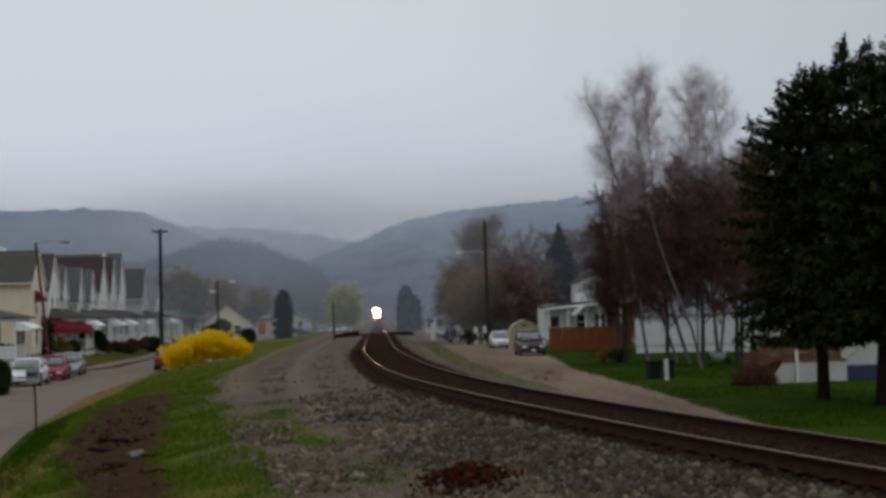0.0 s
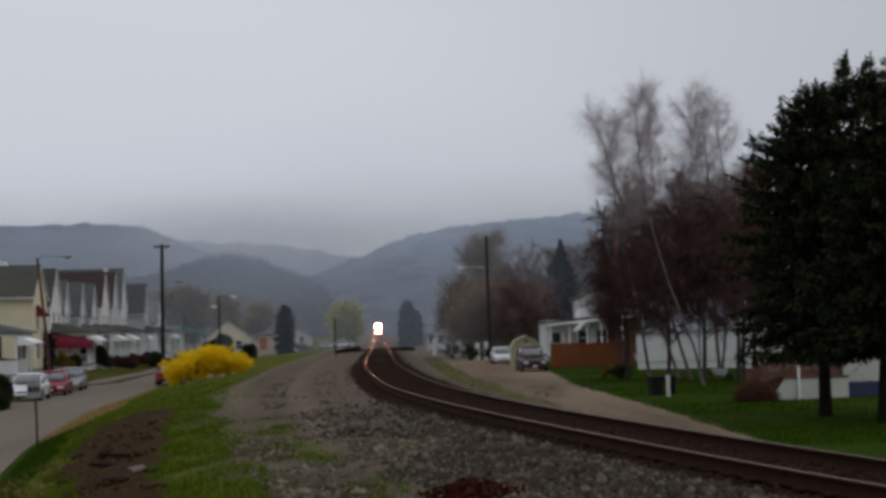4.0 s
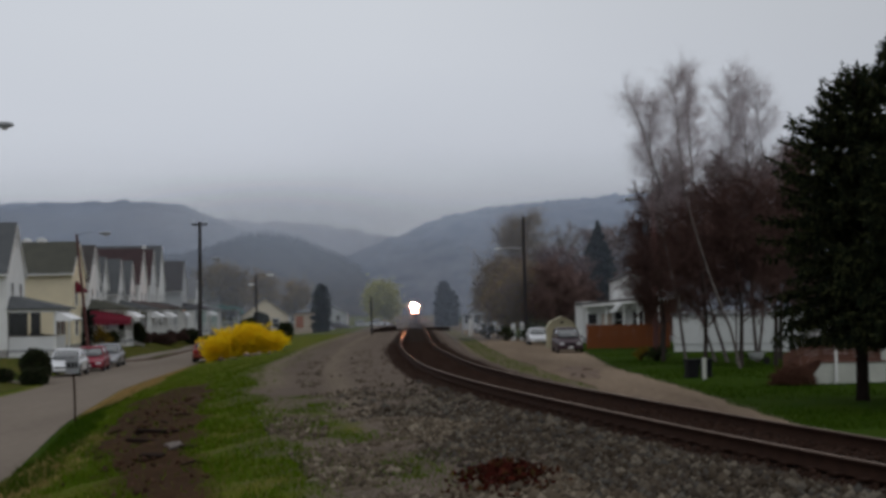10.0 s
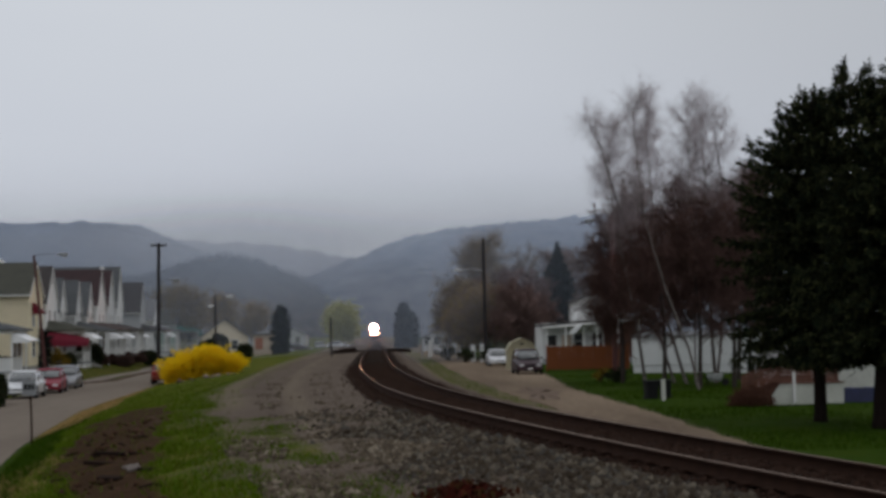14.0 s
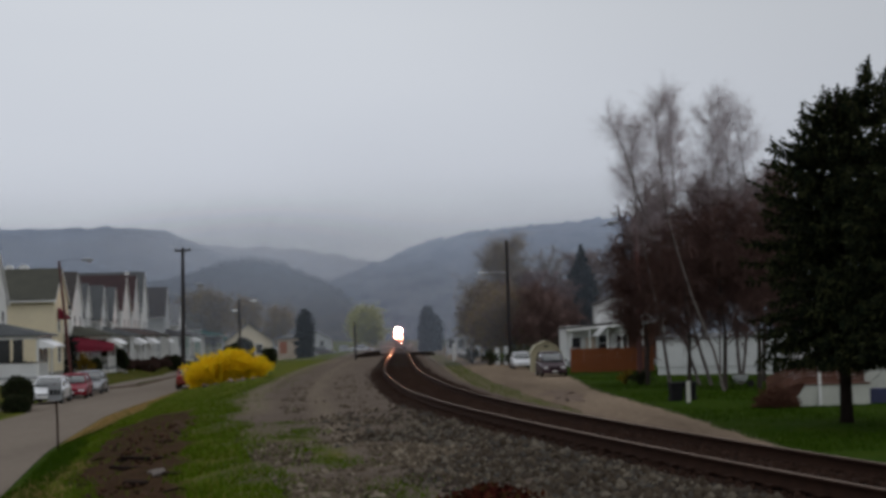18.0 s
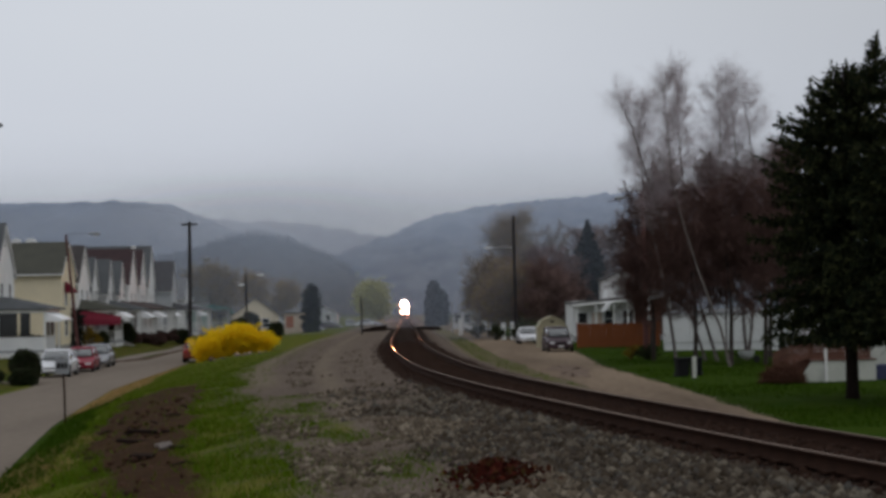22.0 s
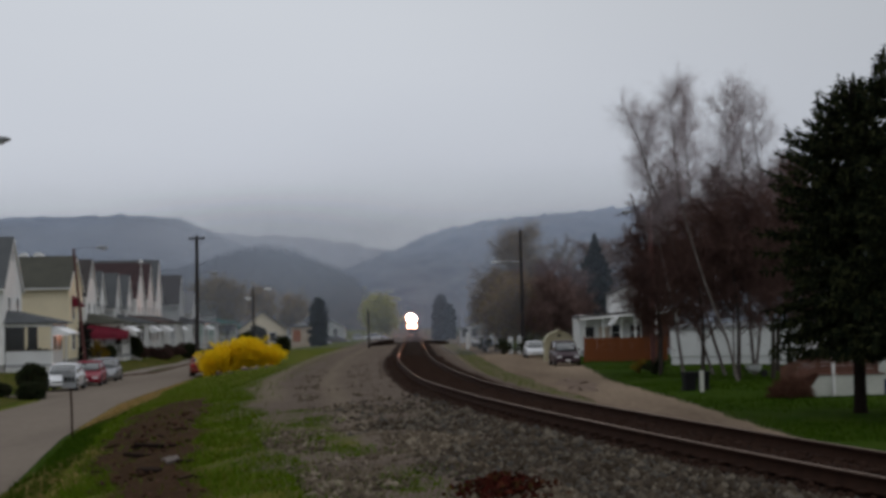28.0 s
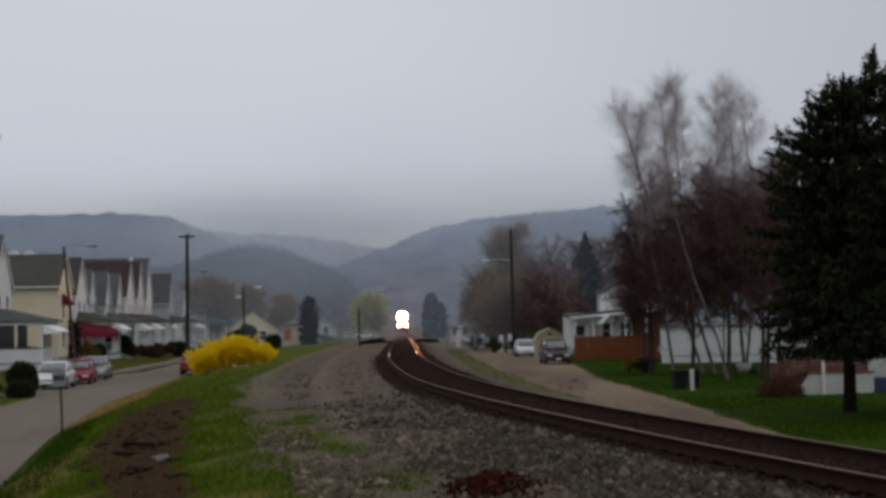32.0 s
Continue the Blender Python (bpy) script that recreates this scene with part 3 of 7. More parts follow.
class Geo:
    """Collects solids into one mesh."""

    def __init__(self):
        self.v, self.f = [], []

    def add(self, verts, faces):
        o = len(self.v)
        self.v += [tuple(p) for p in verts]
        self.f += [tuple(i + o for i in q) for q in faces]
        return self

    def box(self, x0, x1, y0, y1, z0, z1, c=0.0):
        """A block, its twelve edges chamfered by c."""
        if not c:
            v = [(x, y, z) for z in (z0, z1) for y in (y0, y1) for x in (x0, x1)]
            return self.add(v, [(0, 2, 3, 1), (4, 5, 7, 6), (0, 1, 5, 4), (2, 6, 7, 3), (0, 4, 6, 2), (1, 3, 7, 5)])
        bm = bmesh.new()
        bmesh.ops.create_cube(bm, size=1)
        for p in bm.verts:
            p.co = Vector(((x0 + x1) / 2 + p.co.x * (x1 - x0), (y0 + y1) / 2 + p.co.y * (y1 - y0), (z0 + z1) / 2 + p.co.z * (z1 - z0)))
        bmesh.ops.bevel(bm, geom=list(bm.edges), offset=c, segments=2, profile=0.5, affect="EDGES")
        bm.verts.index_update()
        self.add([p.co[:] for p in bm.verts], [[p.index for p in q.verts] for q in bm.faces])
        bm.free()
        return self

    def prism(self, outline, a, b, axis="y"):
        """An outline swept along an axis from a to b. For y the outline is (x, z), for x (y, z), for z (x, y)."""
        put = {"y": lambda p, s: (p[0], s, p[1]), "x": lambda p, s: (s, p[0], p[1]), "z": lambda p, s: (p[0], p[1], s)}[axis]
        k = len(outline)
        v = [put(p, a) for p in outline] + [put(p, b) for p in outline]
        return self.add(v, [tuple(range(k)), tuple(range(2 * k - 1, k - 1, -1))] + [(i, i + k, (i + 1) % k + k, (i + 1) % k) for i in range(k)])

    def tube(self, pts, radii, k=8, caps=True):
        """A tapered round bar through points."""
        pts = [Vector(p) for p in pts]
        o, v, f = 0, [], []
        for i, (p, r) in enumerate(zip(pts, radii)):
            d = (pts[min(i + 1, len(pts) - 1)] - pts[max(i - 1, 0)]).normalized()
            side = d.cross(Vector((0.31, 0.95, 0.05))).normalized()
            up = side.cross(d)
            v += [(p + (side * math.cos(2 * math.pi * j / k) + up * math.sin(2 * math.pi * j / k)) * r)[:] for j in range(k)]
        for i in range(len(pts) - 1):
            f += [(i * k + j, i * k + (j + 1) % k, (i + 1) * k + (j + 1) % k, (i + 1) * k + j) for j in range(k)]
        if caps:
            f += [tuple(range(k - 1, -1, -1)), tuple(range((len(pts) - 1) * k, len(pts) * k))]
        return self.add(v, f)

    def lathe(self, profile, k=16, x=0.0, y=0.0, axis="z"):
        """A turned form from (radius, height) pairs, closed at both ends."""
        v, f, m = [], [], len(profile)
        for r, z in profile:
            for j in range(k):
                a, b = r * math.cos(2 * math.pi * j / k), r * math.sin(2 * math.pi * j / k)
                v.append({"z": (x + a, y + b, z), "y": (x + a, z, y + b), "x": (z, x + a, y + b)}[axis])
        for i in range(m - 1):
            f += [(i * k + j, i * k + (j + 1) % k, (i + 1) * k + (j + 1) % k, (i + 1) * k + j) for j in range(k)]
        f += [tuple(range(k - 1, -1, -1)), tuple(range((m - 1) * k, m * k))]
        return self.add(v, f)

    def mesh(self, name, smooth=False):
        me = bpy.data.meshes.new(name)
        me.from_pydata(self.v, [], self.f)
        bm = bmesh.new()
        bm.from_mesh(me)
        bmesh.ops.recalc_face_normals(bm, faces=bm.faces)
        bm.to_mesh(me)
        bm.free()
        if smooth:
            me.shade_smooth()
        return me


def thing(name, m, label, category, group="", kind=""):
    e = new(name)
    e.empty_display_size = 0.3
    e.matrix_world = m
    return tagged(e, label, category, group, kind)


def part(name, geo, material, parent=None, label="", smooth=False, kind=""):
    me = geo.mesh(name, smooth) if isinstance(geo, Geo) else geo
    if not me.materials:
        me.materials.append(material)
    ob = new(name, me)
    ob.parent = parent
    return tagged(ob, label, "", "", kind)


def segments_mesh(name, segs, k=3):
    """Thin tapered bars, one for each row of two ends and two radii."""
    s = np.asarray(segs, float)
    a, b, ra, rb = s[:, 0:3], s[:, 3:6], s[:, 6], s[:, 7]
    d = b - a
    d /= np.linalg.norm(d, axis=1)[:, None] + 1e-9
    side = np.cross(d, np.array([0.31, 0.95, 0.05]))
    side /= np.linalg.norm(side, axis=1)[:, None] + 1e-9
    up = np.cross(side, d)
    rings = []
    for p, r in ((a, ra), (b, rb)):
        for j in range(k):
            t = 2 * math.pi * j / k
            rings.append(p + (side * math.cos(t) + up * math.sin(t)) * r[:, None])
    v = np.stack(rings, 1).reshape(-1, 3)
    base = np.arange(len(s))[:, None] * 2 * k
    f = np.concatenate([base + np.array([j, (j + 1) % k, (j + 1) % k + k, j + k]) for j in range(k)], 0)
    return mesh_np(name, v, f)


def leaves_mesh(name, centres, along, size, rng, width=0.5, flat=0.0):
    """Small four-cornered leaves at the centres, along the directions given."""
    c, d = np.asarray(centres, float), np.asarray(along, float)
    d = d / (np.linalg.norm(d, axis=1)[:, None] + 1e-9)
    r = rng.normal(size=c.shape)
    r[:, 2] *= 1 - flat
    w = np.cross(d, r)
    w[:, 2] *= 1 - flat
    w /= np.linalg.norm(w, axis=1)[:, None] + 1e-9
    s = np.asarray(size, float) * np.ones(len(c))
    L, W = d * s[:, None] * 0.5, w * (s * width * 0.5)[:, None]
    v = np.stack([c - L, c - L * 0.1 + W, c + L, c - L * 0.1 - W], 1).reshape(-1, 3)
    return mesh_np(name, v, np.arange(len(c) * 4).reshape(-1, 4))


# ---- the plan: lines that run away from the camera, as x for each y ----
TRACK = ((-40, 40), (-20, 22.5), (-8, 14.4), (0, 9.9), (5, 7.75), (10, 6.1), (15.4, 4.65), (20.1, 3.67), (25.1, 2.69), (31.9, 1.45), (42, 0.13), (54.5, -0.66), (65, -1.18), (78, -1.57), (104, -2.06), (146, -2.85), (300, -6.0), (760, -15.4))
RAIL_Z = ((-40, 1.74), (40, 1.74), (110, 1.73), (200, 1.25), (300, 0.72), (450, 0.35), (900, 0.30))
BALLAST_EDGE = ((-40, 6), (0, 0.9), (15, -1.2), (19.3, -1.95), (30, -3.9), (43, -5.4), (74, -6.1), (96, -6.6), (200, -9.5), (760, -24))


def on(line, y):
    a = np.array(line, float)
    return np.interp(y, a[:, 0], a[:, 1])


def smooth_line(line):
    """The same line in steps of 0.5, its corners rounded."""
    ys = np.arange(line[0][0], line[-1][0], 0.5)
    xs = on(line, ys)
    for _ in range(3):
        k = np.ones(13) / 13
        xs[6:-6] = np.convolve(xs, k, "valid")
    return np.stack([ys, xs], 1)


TRACK_S, RAIL_S = smooth_line(TRACK), smooth_line(RAIL_Z)


def street_edge(y):
    return np.interp(y, [-40, 0, 30, 34, 40, 47, 55, 68, 78, 88, 100, 760], [-1.5, -4.2, -8.65, -9.45, -10.5, -11.7, -12.75, -14.35, -15.05, -15.6, -16.3, -55.7])


def street_far(y):
    """The far edge, which swings out where the cars are parked."""
    return np.interp(y, [-40, 0, 64, 73.5, 79, 104, 112, 760], [-12.4, -13.8, -18.4, -19.0, -21.3, -22.6, -20.9, -59.4])


def lane_left(y):
    return np.interp(y, [-40, 60, 85, 99, 131, 179, 300, 760], [6.2, 6.0, 4.85, 4.2, 3.5, 2.9, 0.0, -9.0])


def lane_right(y):
    return np.interp(y, [-40, 10, 63, 83, 96, 110, 130, 300, 760], [10.2, 9.5, 9.3, 8.8, 9.3, 9.8, 8.9, 4.4, -4.6])


def ground_z(x, y):
    """Height of the ground: two level sides and the railway's bank between them."""
    x, y = np.asarray(x, float), np.asarray(y, float)
    c, b, s = on(TRACK_S, y), on(BALLAST_EDGE, y), street_edge(y)
    bed = on(RAIL_S, y) - 0.195
    b = np.minimum(b, c - 4.0)
    foot = np.minimum(b - 5.0, s + 0.4)
    foot = np.where(y > 30, s + 0.3, np.minimum(s + 0.3, foot))
    foot = np.minimum(foot, b - 3.6)
    knots = [foot, b - 2.6, b, c - 2.3, c - 1.65, c + 1.6, c + 2.1, c + 4.0]
    vals = [0 * bed, bed * 0.60, bed * 0.86, bed * 0.95, bed, bed, bed * 0.95, 0 * bed]
    z = np.zeros_like(x)
    for k in range(len(knots) - 1):
        t = np.clip((x - knots[k]) / (knots[k + 1] - knots[k]), 0, 1)
        inside = (x >= knots[k]) & (x < knots[k + 1])
        e = t * (1.6 - 0.6 * t) if k == 0 else t
        z = np.where(inside, vals[k] + (vals[k + 1] - vals[k]) * e, z)
    t = np.clip((street_far(y) - 2.6 - x) / 2.4, 0, 1)
    return z + 0.5 * t * t * (3 - 2 * t)


def bumps(x, y, scale, seed=0.0):
    return np.sin(x * scale + seed) * np.cos(y * scale * 0.83 + seed * 2) + 0.5 * np.sin(x * scale * 2.3 + 1.7 + seed) * np.sin(y * scale * 1.9 + seed)


def gz(x, y):
    return float(ground_z(x, y))


# ---- ground: one sheet to the horizon ----


def build_ground():
    ys = np.concatenate([[-3500, -800, -200, -60], np.arange(-40, 10, 2.0), np.arange(10, 70, 0.4), np.arange(70, 160, 0.9), np.arange(160, 320, 5), [340, 380, 440, 520, 640, 760, 1000, 1600, 2600, 4200]])
    xs = np.concatenate([[-4000, -1500, -500, -150, -70], np.arange(-50, -22, 2.0), np.arange(-22, 14, 0.3), np.arange(14, 40, 1.5), [60, 100, 200, 500, 1500, 4000]])
    X, Y = np.meshgrid(xs, ys)
    Z = ground_z(X, Y)
    near = np.clip((160 - Y) / 40, 0, 1) * np.clip((Y + 40) / 30, 0, 1)
    c, b, s = on(TRACK_S, Y), on(BALLAST_EDGE, Y), street_edge(Y)
    soft = (np.abs(X - c) > 2.2) & (X > s + 0.2) & (X < lane_left(Y) - 0.3)
    Z = Z + np.where(soft, near * 0.035 * bumps(X, Y, 1.6), 0)
    lawn = X > lane_right(Y) + 0.3
    Z = Z + np.where(lawn, 0.05 * near * bumps(X, Y, 0.5, 2.0), 0)
    Z = np.where(((X < s) & (X > street_far(Y))) | ((X > lane_left(Y)) & (X < lane_right(Y))), -0.03, Z)
    nx, ny = len(xs), len(ys)
    i = np.arange(nx * ny).reshape(ny, nx)
    f = np.stack([i[:-1, :-1], i[:-1, 1:], i[1:, 1:], i[1:, :-1]], -1).reshape(-1, 4)
    me = mesh_np("ground", np.stack([X, Y, Z], -1).reshape(-1, 3), f)
    me.materials.append(M["ground"])
    me.shade_smooth()
    wob = 0.35 * bumps(X, Y, 0.55, 1.0) + 0.2 * bumps(X, Y, 1.7, 3.0)

    def band(lo, hi, edge):
        return np.clip((X - lo) / edge + 0.5, 0, 1) * np.clip((hi - X) / edge + 0.5, 0, 1)

    # the stony edge swings outwards along the line
    b = b + np.interp(Y, [30, 46, 64, 110], [0.15, -0.7, -1.7, -1.7])
    ballast = np.clip((X - b - wob - 0.3 * bumps(X, Y, 4.3, 6.0)) / (2.1 + 1.9 * np.clip((Y - 28) / 14, 0, 1)) + 0.5, 0, 1) * np.clip((c + 4.3 - X) / 1.2 + 0.5, 0, 1)
    # a worn path of grass that runs into the ballast
    tongue = band(b + 0.8 + wob * 0.5, b + 1.5 + wob * 0.5, 0.8) * np.clip((Y - 21) / 4, 0, 1) * np.clip((33 - Y) / 6, 0, 1)
    ballast = np.clip(ballast - 0.75 * tongue, 0, 1)
    b = on(BALLAST_EDGE, Y)
    left_of = np.interp(Y, [19, 25, 29, 46], [2.0, 2.5, 3.2, 3.6])
    dirt = band(b - left_of + wob * 0.7, b - 0.95 + wob * 0.5 - np.clip((Y - 40) / 10, 0, 1), 0.7) * np.clip((54 - Y) / 6, 0, 1)
    dry = band(s + 0.1, s + np.interp(Y, [48, 65, 85, 100], [1.2, 2.0, 0.9, 0.6]) + wob * 0.4, 0.7) * np.clip((Y - 47) / 6, 0, 1) * np.clip((105 - Y) / 20, 0, 1)
    dry = np.maximum(dry, 0.35 * np.clip((street_far(Y) - 0.2 - X) / 0.6, 0, 1))
    dirt = np.maximum(dirt, 0.35 * band(c + 3.0, lane_left(Y) + 0.3, 0.8))
    dry = np.maximum(dry, 0.48 * band(b - 5.0 + wob, b - 3.1 + wob, 0.9) * np.clip((34 - Y) / 8, 0, 1))
    # stained bed between the rails; its left margin also paints the tie ends' shade
    stain_shade = np.maximum(band(c - 1.25 + wob * 0.2 + 0.55 * np.clip((Y - 28) / 15, 0, 1), c + 1.5 + wob * 0.2, 1.6), 0.45 * band(c - 2.9 + wob, c, 1.6) * np.clip((34 - Y) / 12, 0, 1))
    ruts = [c + np.interp(Y, [19, 22, 29, 40, 62, 90], [-4.75, -4.5, -3.6, -3.2, -3.45, -3.6]), c + np.interp(Y, [30, 44, 58, 85, 112], [-4.7, -4.97, -5.67, -6.4, -6.6])]
    dust = 0.62 * np.maximum(band(ruts[0] - 0.38 + wob * 0.2, ruts[0] + 0.38 + wob * 0.2, 0.6) * np.clip((Y - 22) / 6, 0, 1), band(ruts[1] - 0.5 + wob * 0.2, ruts[1] + 0.5 + wob * 0.2, 0.7) * np.clip((Y - 34) / 8, 0, 1))
    dust = np.maximum(dust, 0.34 * band(b + 0.8, c - 2.0, 1.6) * np.clip((Y - 34) / 20, 0, 1))
    dust = np.maximum(dust, 0.55 * band(c + 3.6, lane_left(Y) - 0.2, 0.9))
    dust = np.maximum(dust, 0.5 * band(b - 2.4, b + 0.6, 1.4) * np.clip((Y - 104) / 8, 0, 1))
    dust = np.maximum(dust, 0.6 * band(lane_left(Y) - 0.7 + wob * 0.5, lane_right(Y) + 0.3 + wob * 0.5, 0.7))
    lawn_zone = np.maximum(np.clip((X - lane_right(Y)) / 0.6 + 0.5, 0, 1), 0.92 * np.clip((street_far(Y) - 0.2 - X) / 0.6, 0, 1))
    lawn_zone = np.maximum(lawn_zone, 0.75 * band(s - 0.5, s + 1.5 + wob * 0.4, 0.8) * np.clip((58 - Y) / 8, 0, 1))
    for zone, w in (("lawn", lawn_zone), ("dust", dust), ("stain_shade", stain_shade), ("ballast", ballast), ("dirt", dirt), ("dry", dry)):
        a = me.attributes.new(zone, "FLOAT", "POINT")
        a.data.foreach_set("value", w.ravel().astype(np.float32))
    tagged(new("ground", me), "grassy bank with bare dirt and dirty ballast beside the railway", "ground", kind="structure")


def strip(name, left, right, y0, y1, step, z, material, label, category, cells=6, ragged=0.0):
    """A paved strip with a slight crown and a thickness at its edges."""
    ys = np.arange(y0, y1 + step, step)
    v, f = [], []
    for j, y in enumerate(ys):
        a, b = float(left(y)) + ragged * float(bumps(0.0, y, 0.31, 1.0) + 0.6 * bumps(3.0, y, 1.3, 2.0)), float(right(y)) + ragged * float(bumps(7.0, y, 0.37, 4.0) + 0.6 * bumps(5.0, y, 1.5, 3.0))
        for i in range(cells + 1):
            u = i / cells
            v.append((a + (b - a) * u, y, z + 0.05 * (1 - (2 * u - 1) ** 2)))
    k = cells + 1
    for j in range(len(ys) - 1):
        f += [(j * k + i, j * k + i + 1, (j + 1) * k + i + 1, (j + 1) * k + i) for i in range(cells)]
    me = mesh_np(name, v, f)
    me.materials.append(material)
    me.shade_smooth()
    return tagged(new(name, me), label, category, kind="structure")


build_ground()
strip("street", street_far, lambda y: street_edge(y) + 0.05, -40, 420, 2.0, 0.0, M["asphalt"], "worn grey asphalt street below the railway bank", "road")
strip("gravel_lane", lane_left, lane_right, -40, 420, 0.5, 0.0, M["gravel_road"], "brown gravel lane beside the railway line", "road", ragged=0.22)
# a damp patch of dark soil trodden into the lane
patch_rng = np.random.default_rng(35)
soil = Geo()
ring_pts, mid_y = [], 76.5
for k in range(28):
    a = 2 * math.pi * k / 28
    y = mid_y + math.sin(a) * 8.5 * patch_rng.uniform(0.75, 1.1)
    x = 6.55 + math.cos(a) * 1.35 * patch_rng.uniform(0.35, 1.15)
    lo, hi = float(lane_left(y)), float(lane_right(y))
    ring_pts.append((x, y, 0.05 * (1 - (2 * (x - lo) / (hi - lo) - 1) ** 2) + 0.012))
for r in (0.97, 0.6, 0.02):
    soil.v += [(6.55 + (x - 6.55) * r, mid_y + (y - mid_y) * r, z if r > 0.9 else 0.066) for x, y, z in ring_pts]
soil.f += [(r * 28 + k, r * 28 + (k + 1) % 28, (r + 1) * 28 + (k + 1) % 28, (r + 1) * 28 + k) for r in range(2) for k in range(28)]
soil.f.append(tuple(range(56, 84)))
tagged(part("soil_patch", soil, M["damp_soil"], smooth=True), "dark damp soil trodden into the gravel lane", "soil", kind="structure")
kerb = Geo()
for y in np.arange(104, 200, 3.0):
    a, b = float(street_far(y)), float(street_far(y + 2.98))
    kerb.add([(a - 0.16, y, -0.05), (a, y, -0.05), (a, y, 0.13), (a - 0.16, y, 0.14), (b - 0.16, y + 2.98, -0.05), (b, y + 2.98, -0.05), (b, y + 2.98, 0.13), (b - 0.16, y + 2.98, 0.14)],
             [(0, 1, 2, 3), (7, 6, 5, 4), (0, 4, 5, 1), (1, 5, 6, 2), (2, 6, 7, 3), (3, 7, 4, 0)])
tagged(part("kerb", kerb, M["old_kerb"]), "low concrete kerb along the far side of the street", "kerb", kind="structure")
walkway = Geo()
for y in np.arange(150, 200, 1.5):
    a, b = float(street_far(y)) - 1.0, float(street_far(y + 1.48)) - 1.0
    walkway.add([(a - 1.1, y, 0.0), (a, y, 0.0), (b, y + 1.48, 0.0), (b - 1.1, y + 1.48, 0.0), (a - 1.1, y, 0.09), (a, y, 0.09), (b, y + 1.48, 0.09), (b - 1.1, y + 1.48, 0.09)],
                [(4, 5, 6, 7), (0, 1, 5, 4), (1, 2, 6, 5), (2, 3, 7, 6), (3, 0, 4, 7)])
for y in np.arange(107, 149.5, 1.5):
    a, b = (float(np.interp(q, [106, 113, 124, 142, 150], [-21.7, -22.1, -22.8, -22.9, -23.9])) for q in (y, y + 1.48))
    z0 = gz(a - 0.7, y) + 0.05
    walkway.add([(a - 1.5, y, z0 - 0.15), (a, y, z0 - 0.15), (b, y + 1.48, z0 - 0.15), (b - 1.5, y + 1.48, z0 - 0.15), (a - 1.5, y, z0), (a, y, z0), (b, y + 1.48, z0), (b - 1.5, y + 1.48, z0)],
                [(4, 5, 6, 7), (0, 1, 5, 4), (1, 2, 6, 5), (2, 3, 7, 6), (3, 0, 4, 7)])
for i in range(7):
    x0, y0 = -26.6 + i * 0.92, 83.6 - i * 1.05
    z0 = gz(x0, y0)
    walkway.add([(x0 + a, y0 + b, z) for z in (z0 - 0.1, z0 + 0.06) for a, b in ((-0.55, -0.3), (0.25, -1.25), (0.75, -0.75), (-0.05, 0.2))],
                [(4, 5, 6, 7), (0, 1, 5, 4), (1, 2, 6, 5), (2, 3, 7, 6), (3, 0, 4, 7)])
tagged(part("pavement", walkway, M["old_concrete"]), "concrete slab pavement in front of the houses", "pavement", kind="structure")


# ---- hills behind the town ----


def hill(name, ridge, dist, depth, material, label, rough, seed, step, trees=0, tall=(3.0, 8.0), stout=0.5):
    """A wooded ridge: heights along x at a distance, falling towards the camera and behind, with tree-top relief."""
    rng = np.random.default_rng(seed)
    xs = np.arange(ridge[0][0], ridge[-1][0] + step, step)
    h = on(ridge, xs)
    rows = 26
    fine = rng.normal(0, 1, (rows, len(xs)))
    v = np.zeros((rows, len(xs), 3))
    for r in range(rows):
        u = r / (rows - 4)
        y = dist - depth * (1 - u)
        prof = math.sin(min(u, 1.0) * math.pi / 2) ** 0.9 if u <= 1 else 1 - (u - 1) * 2.5
        v[r, :, 0], v[r, :, 1] = xs, y + fine[r] * step * 0.2
        v[r, :, 2] = h * prof + fine[r] * rough * min(1.0, u * 2) + rough * bumps(xs, np.full_like(xs, y), 0.02, seed) - 2
    i = np.arange(rows * len(xs)).reshape(rows, len(xs))
    f = np.stack([i[:-1, :-1], i[:-1, 1:], i[1:, 1:], i[1:, :-1]], -1).reshape(-1, 4)
    v = v.reshape(-1, 3)
    if trees:
        # bare crowns along the crest, each a few thin upright spikes
        x = rng.uniform(max(xs[0], -0.36 * dist), min(xs[-1], 0.36 * dist), trees)
        u = rng.uniform(0.72, 1.0, trees)
        z0 = on(ridge, x) * np.sin(u * math.pi / 2) ** 0.9 - 4
        hh = (rng.uniform(tall[0], tall[1], trees) * (0.75 + 0.35 * bumps(x, 0 * x, 0.05, seed))) + 2
        w = rng.uniform(0.5, 1.4, trees) * stout
        y = dist - depth * (1 - u)
        spikes = np.stack([np.stack([x - w, y, z0], 1), np.stack([x + w, y, z0], 1), np.stack([x + rng.normal(0, 0.6, trees), y, z0 + hh], 1), np.stack([x, y + 0.5, z0], 1)], 1).reshape(-1, 3)
        k = len(v) + 4 * np.arange(trees)
        v = np.concatenate([v, spikes])
        f = np.concatenate([f, np.stack([k, k + 1, k + 2, k + 3], 1)])
    me = mesh_np(name, v, f)
    me.materials.append(material)
    if not trees:
        me.shade_smooth()
    tagged(new(name, me), label, "hill", kind="structure")


def ridge_from(points, dist):
    """Directions (tangent across, tangent up) to a ridge's x and height at a distance."""
    return [(a * dist, 3.3 + b * dist) for a, b in points]


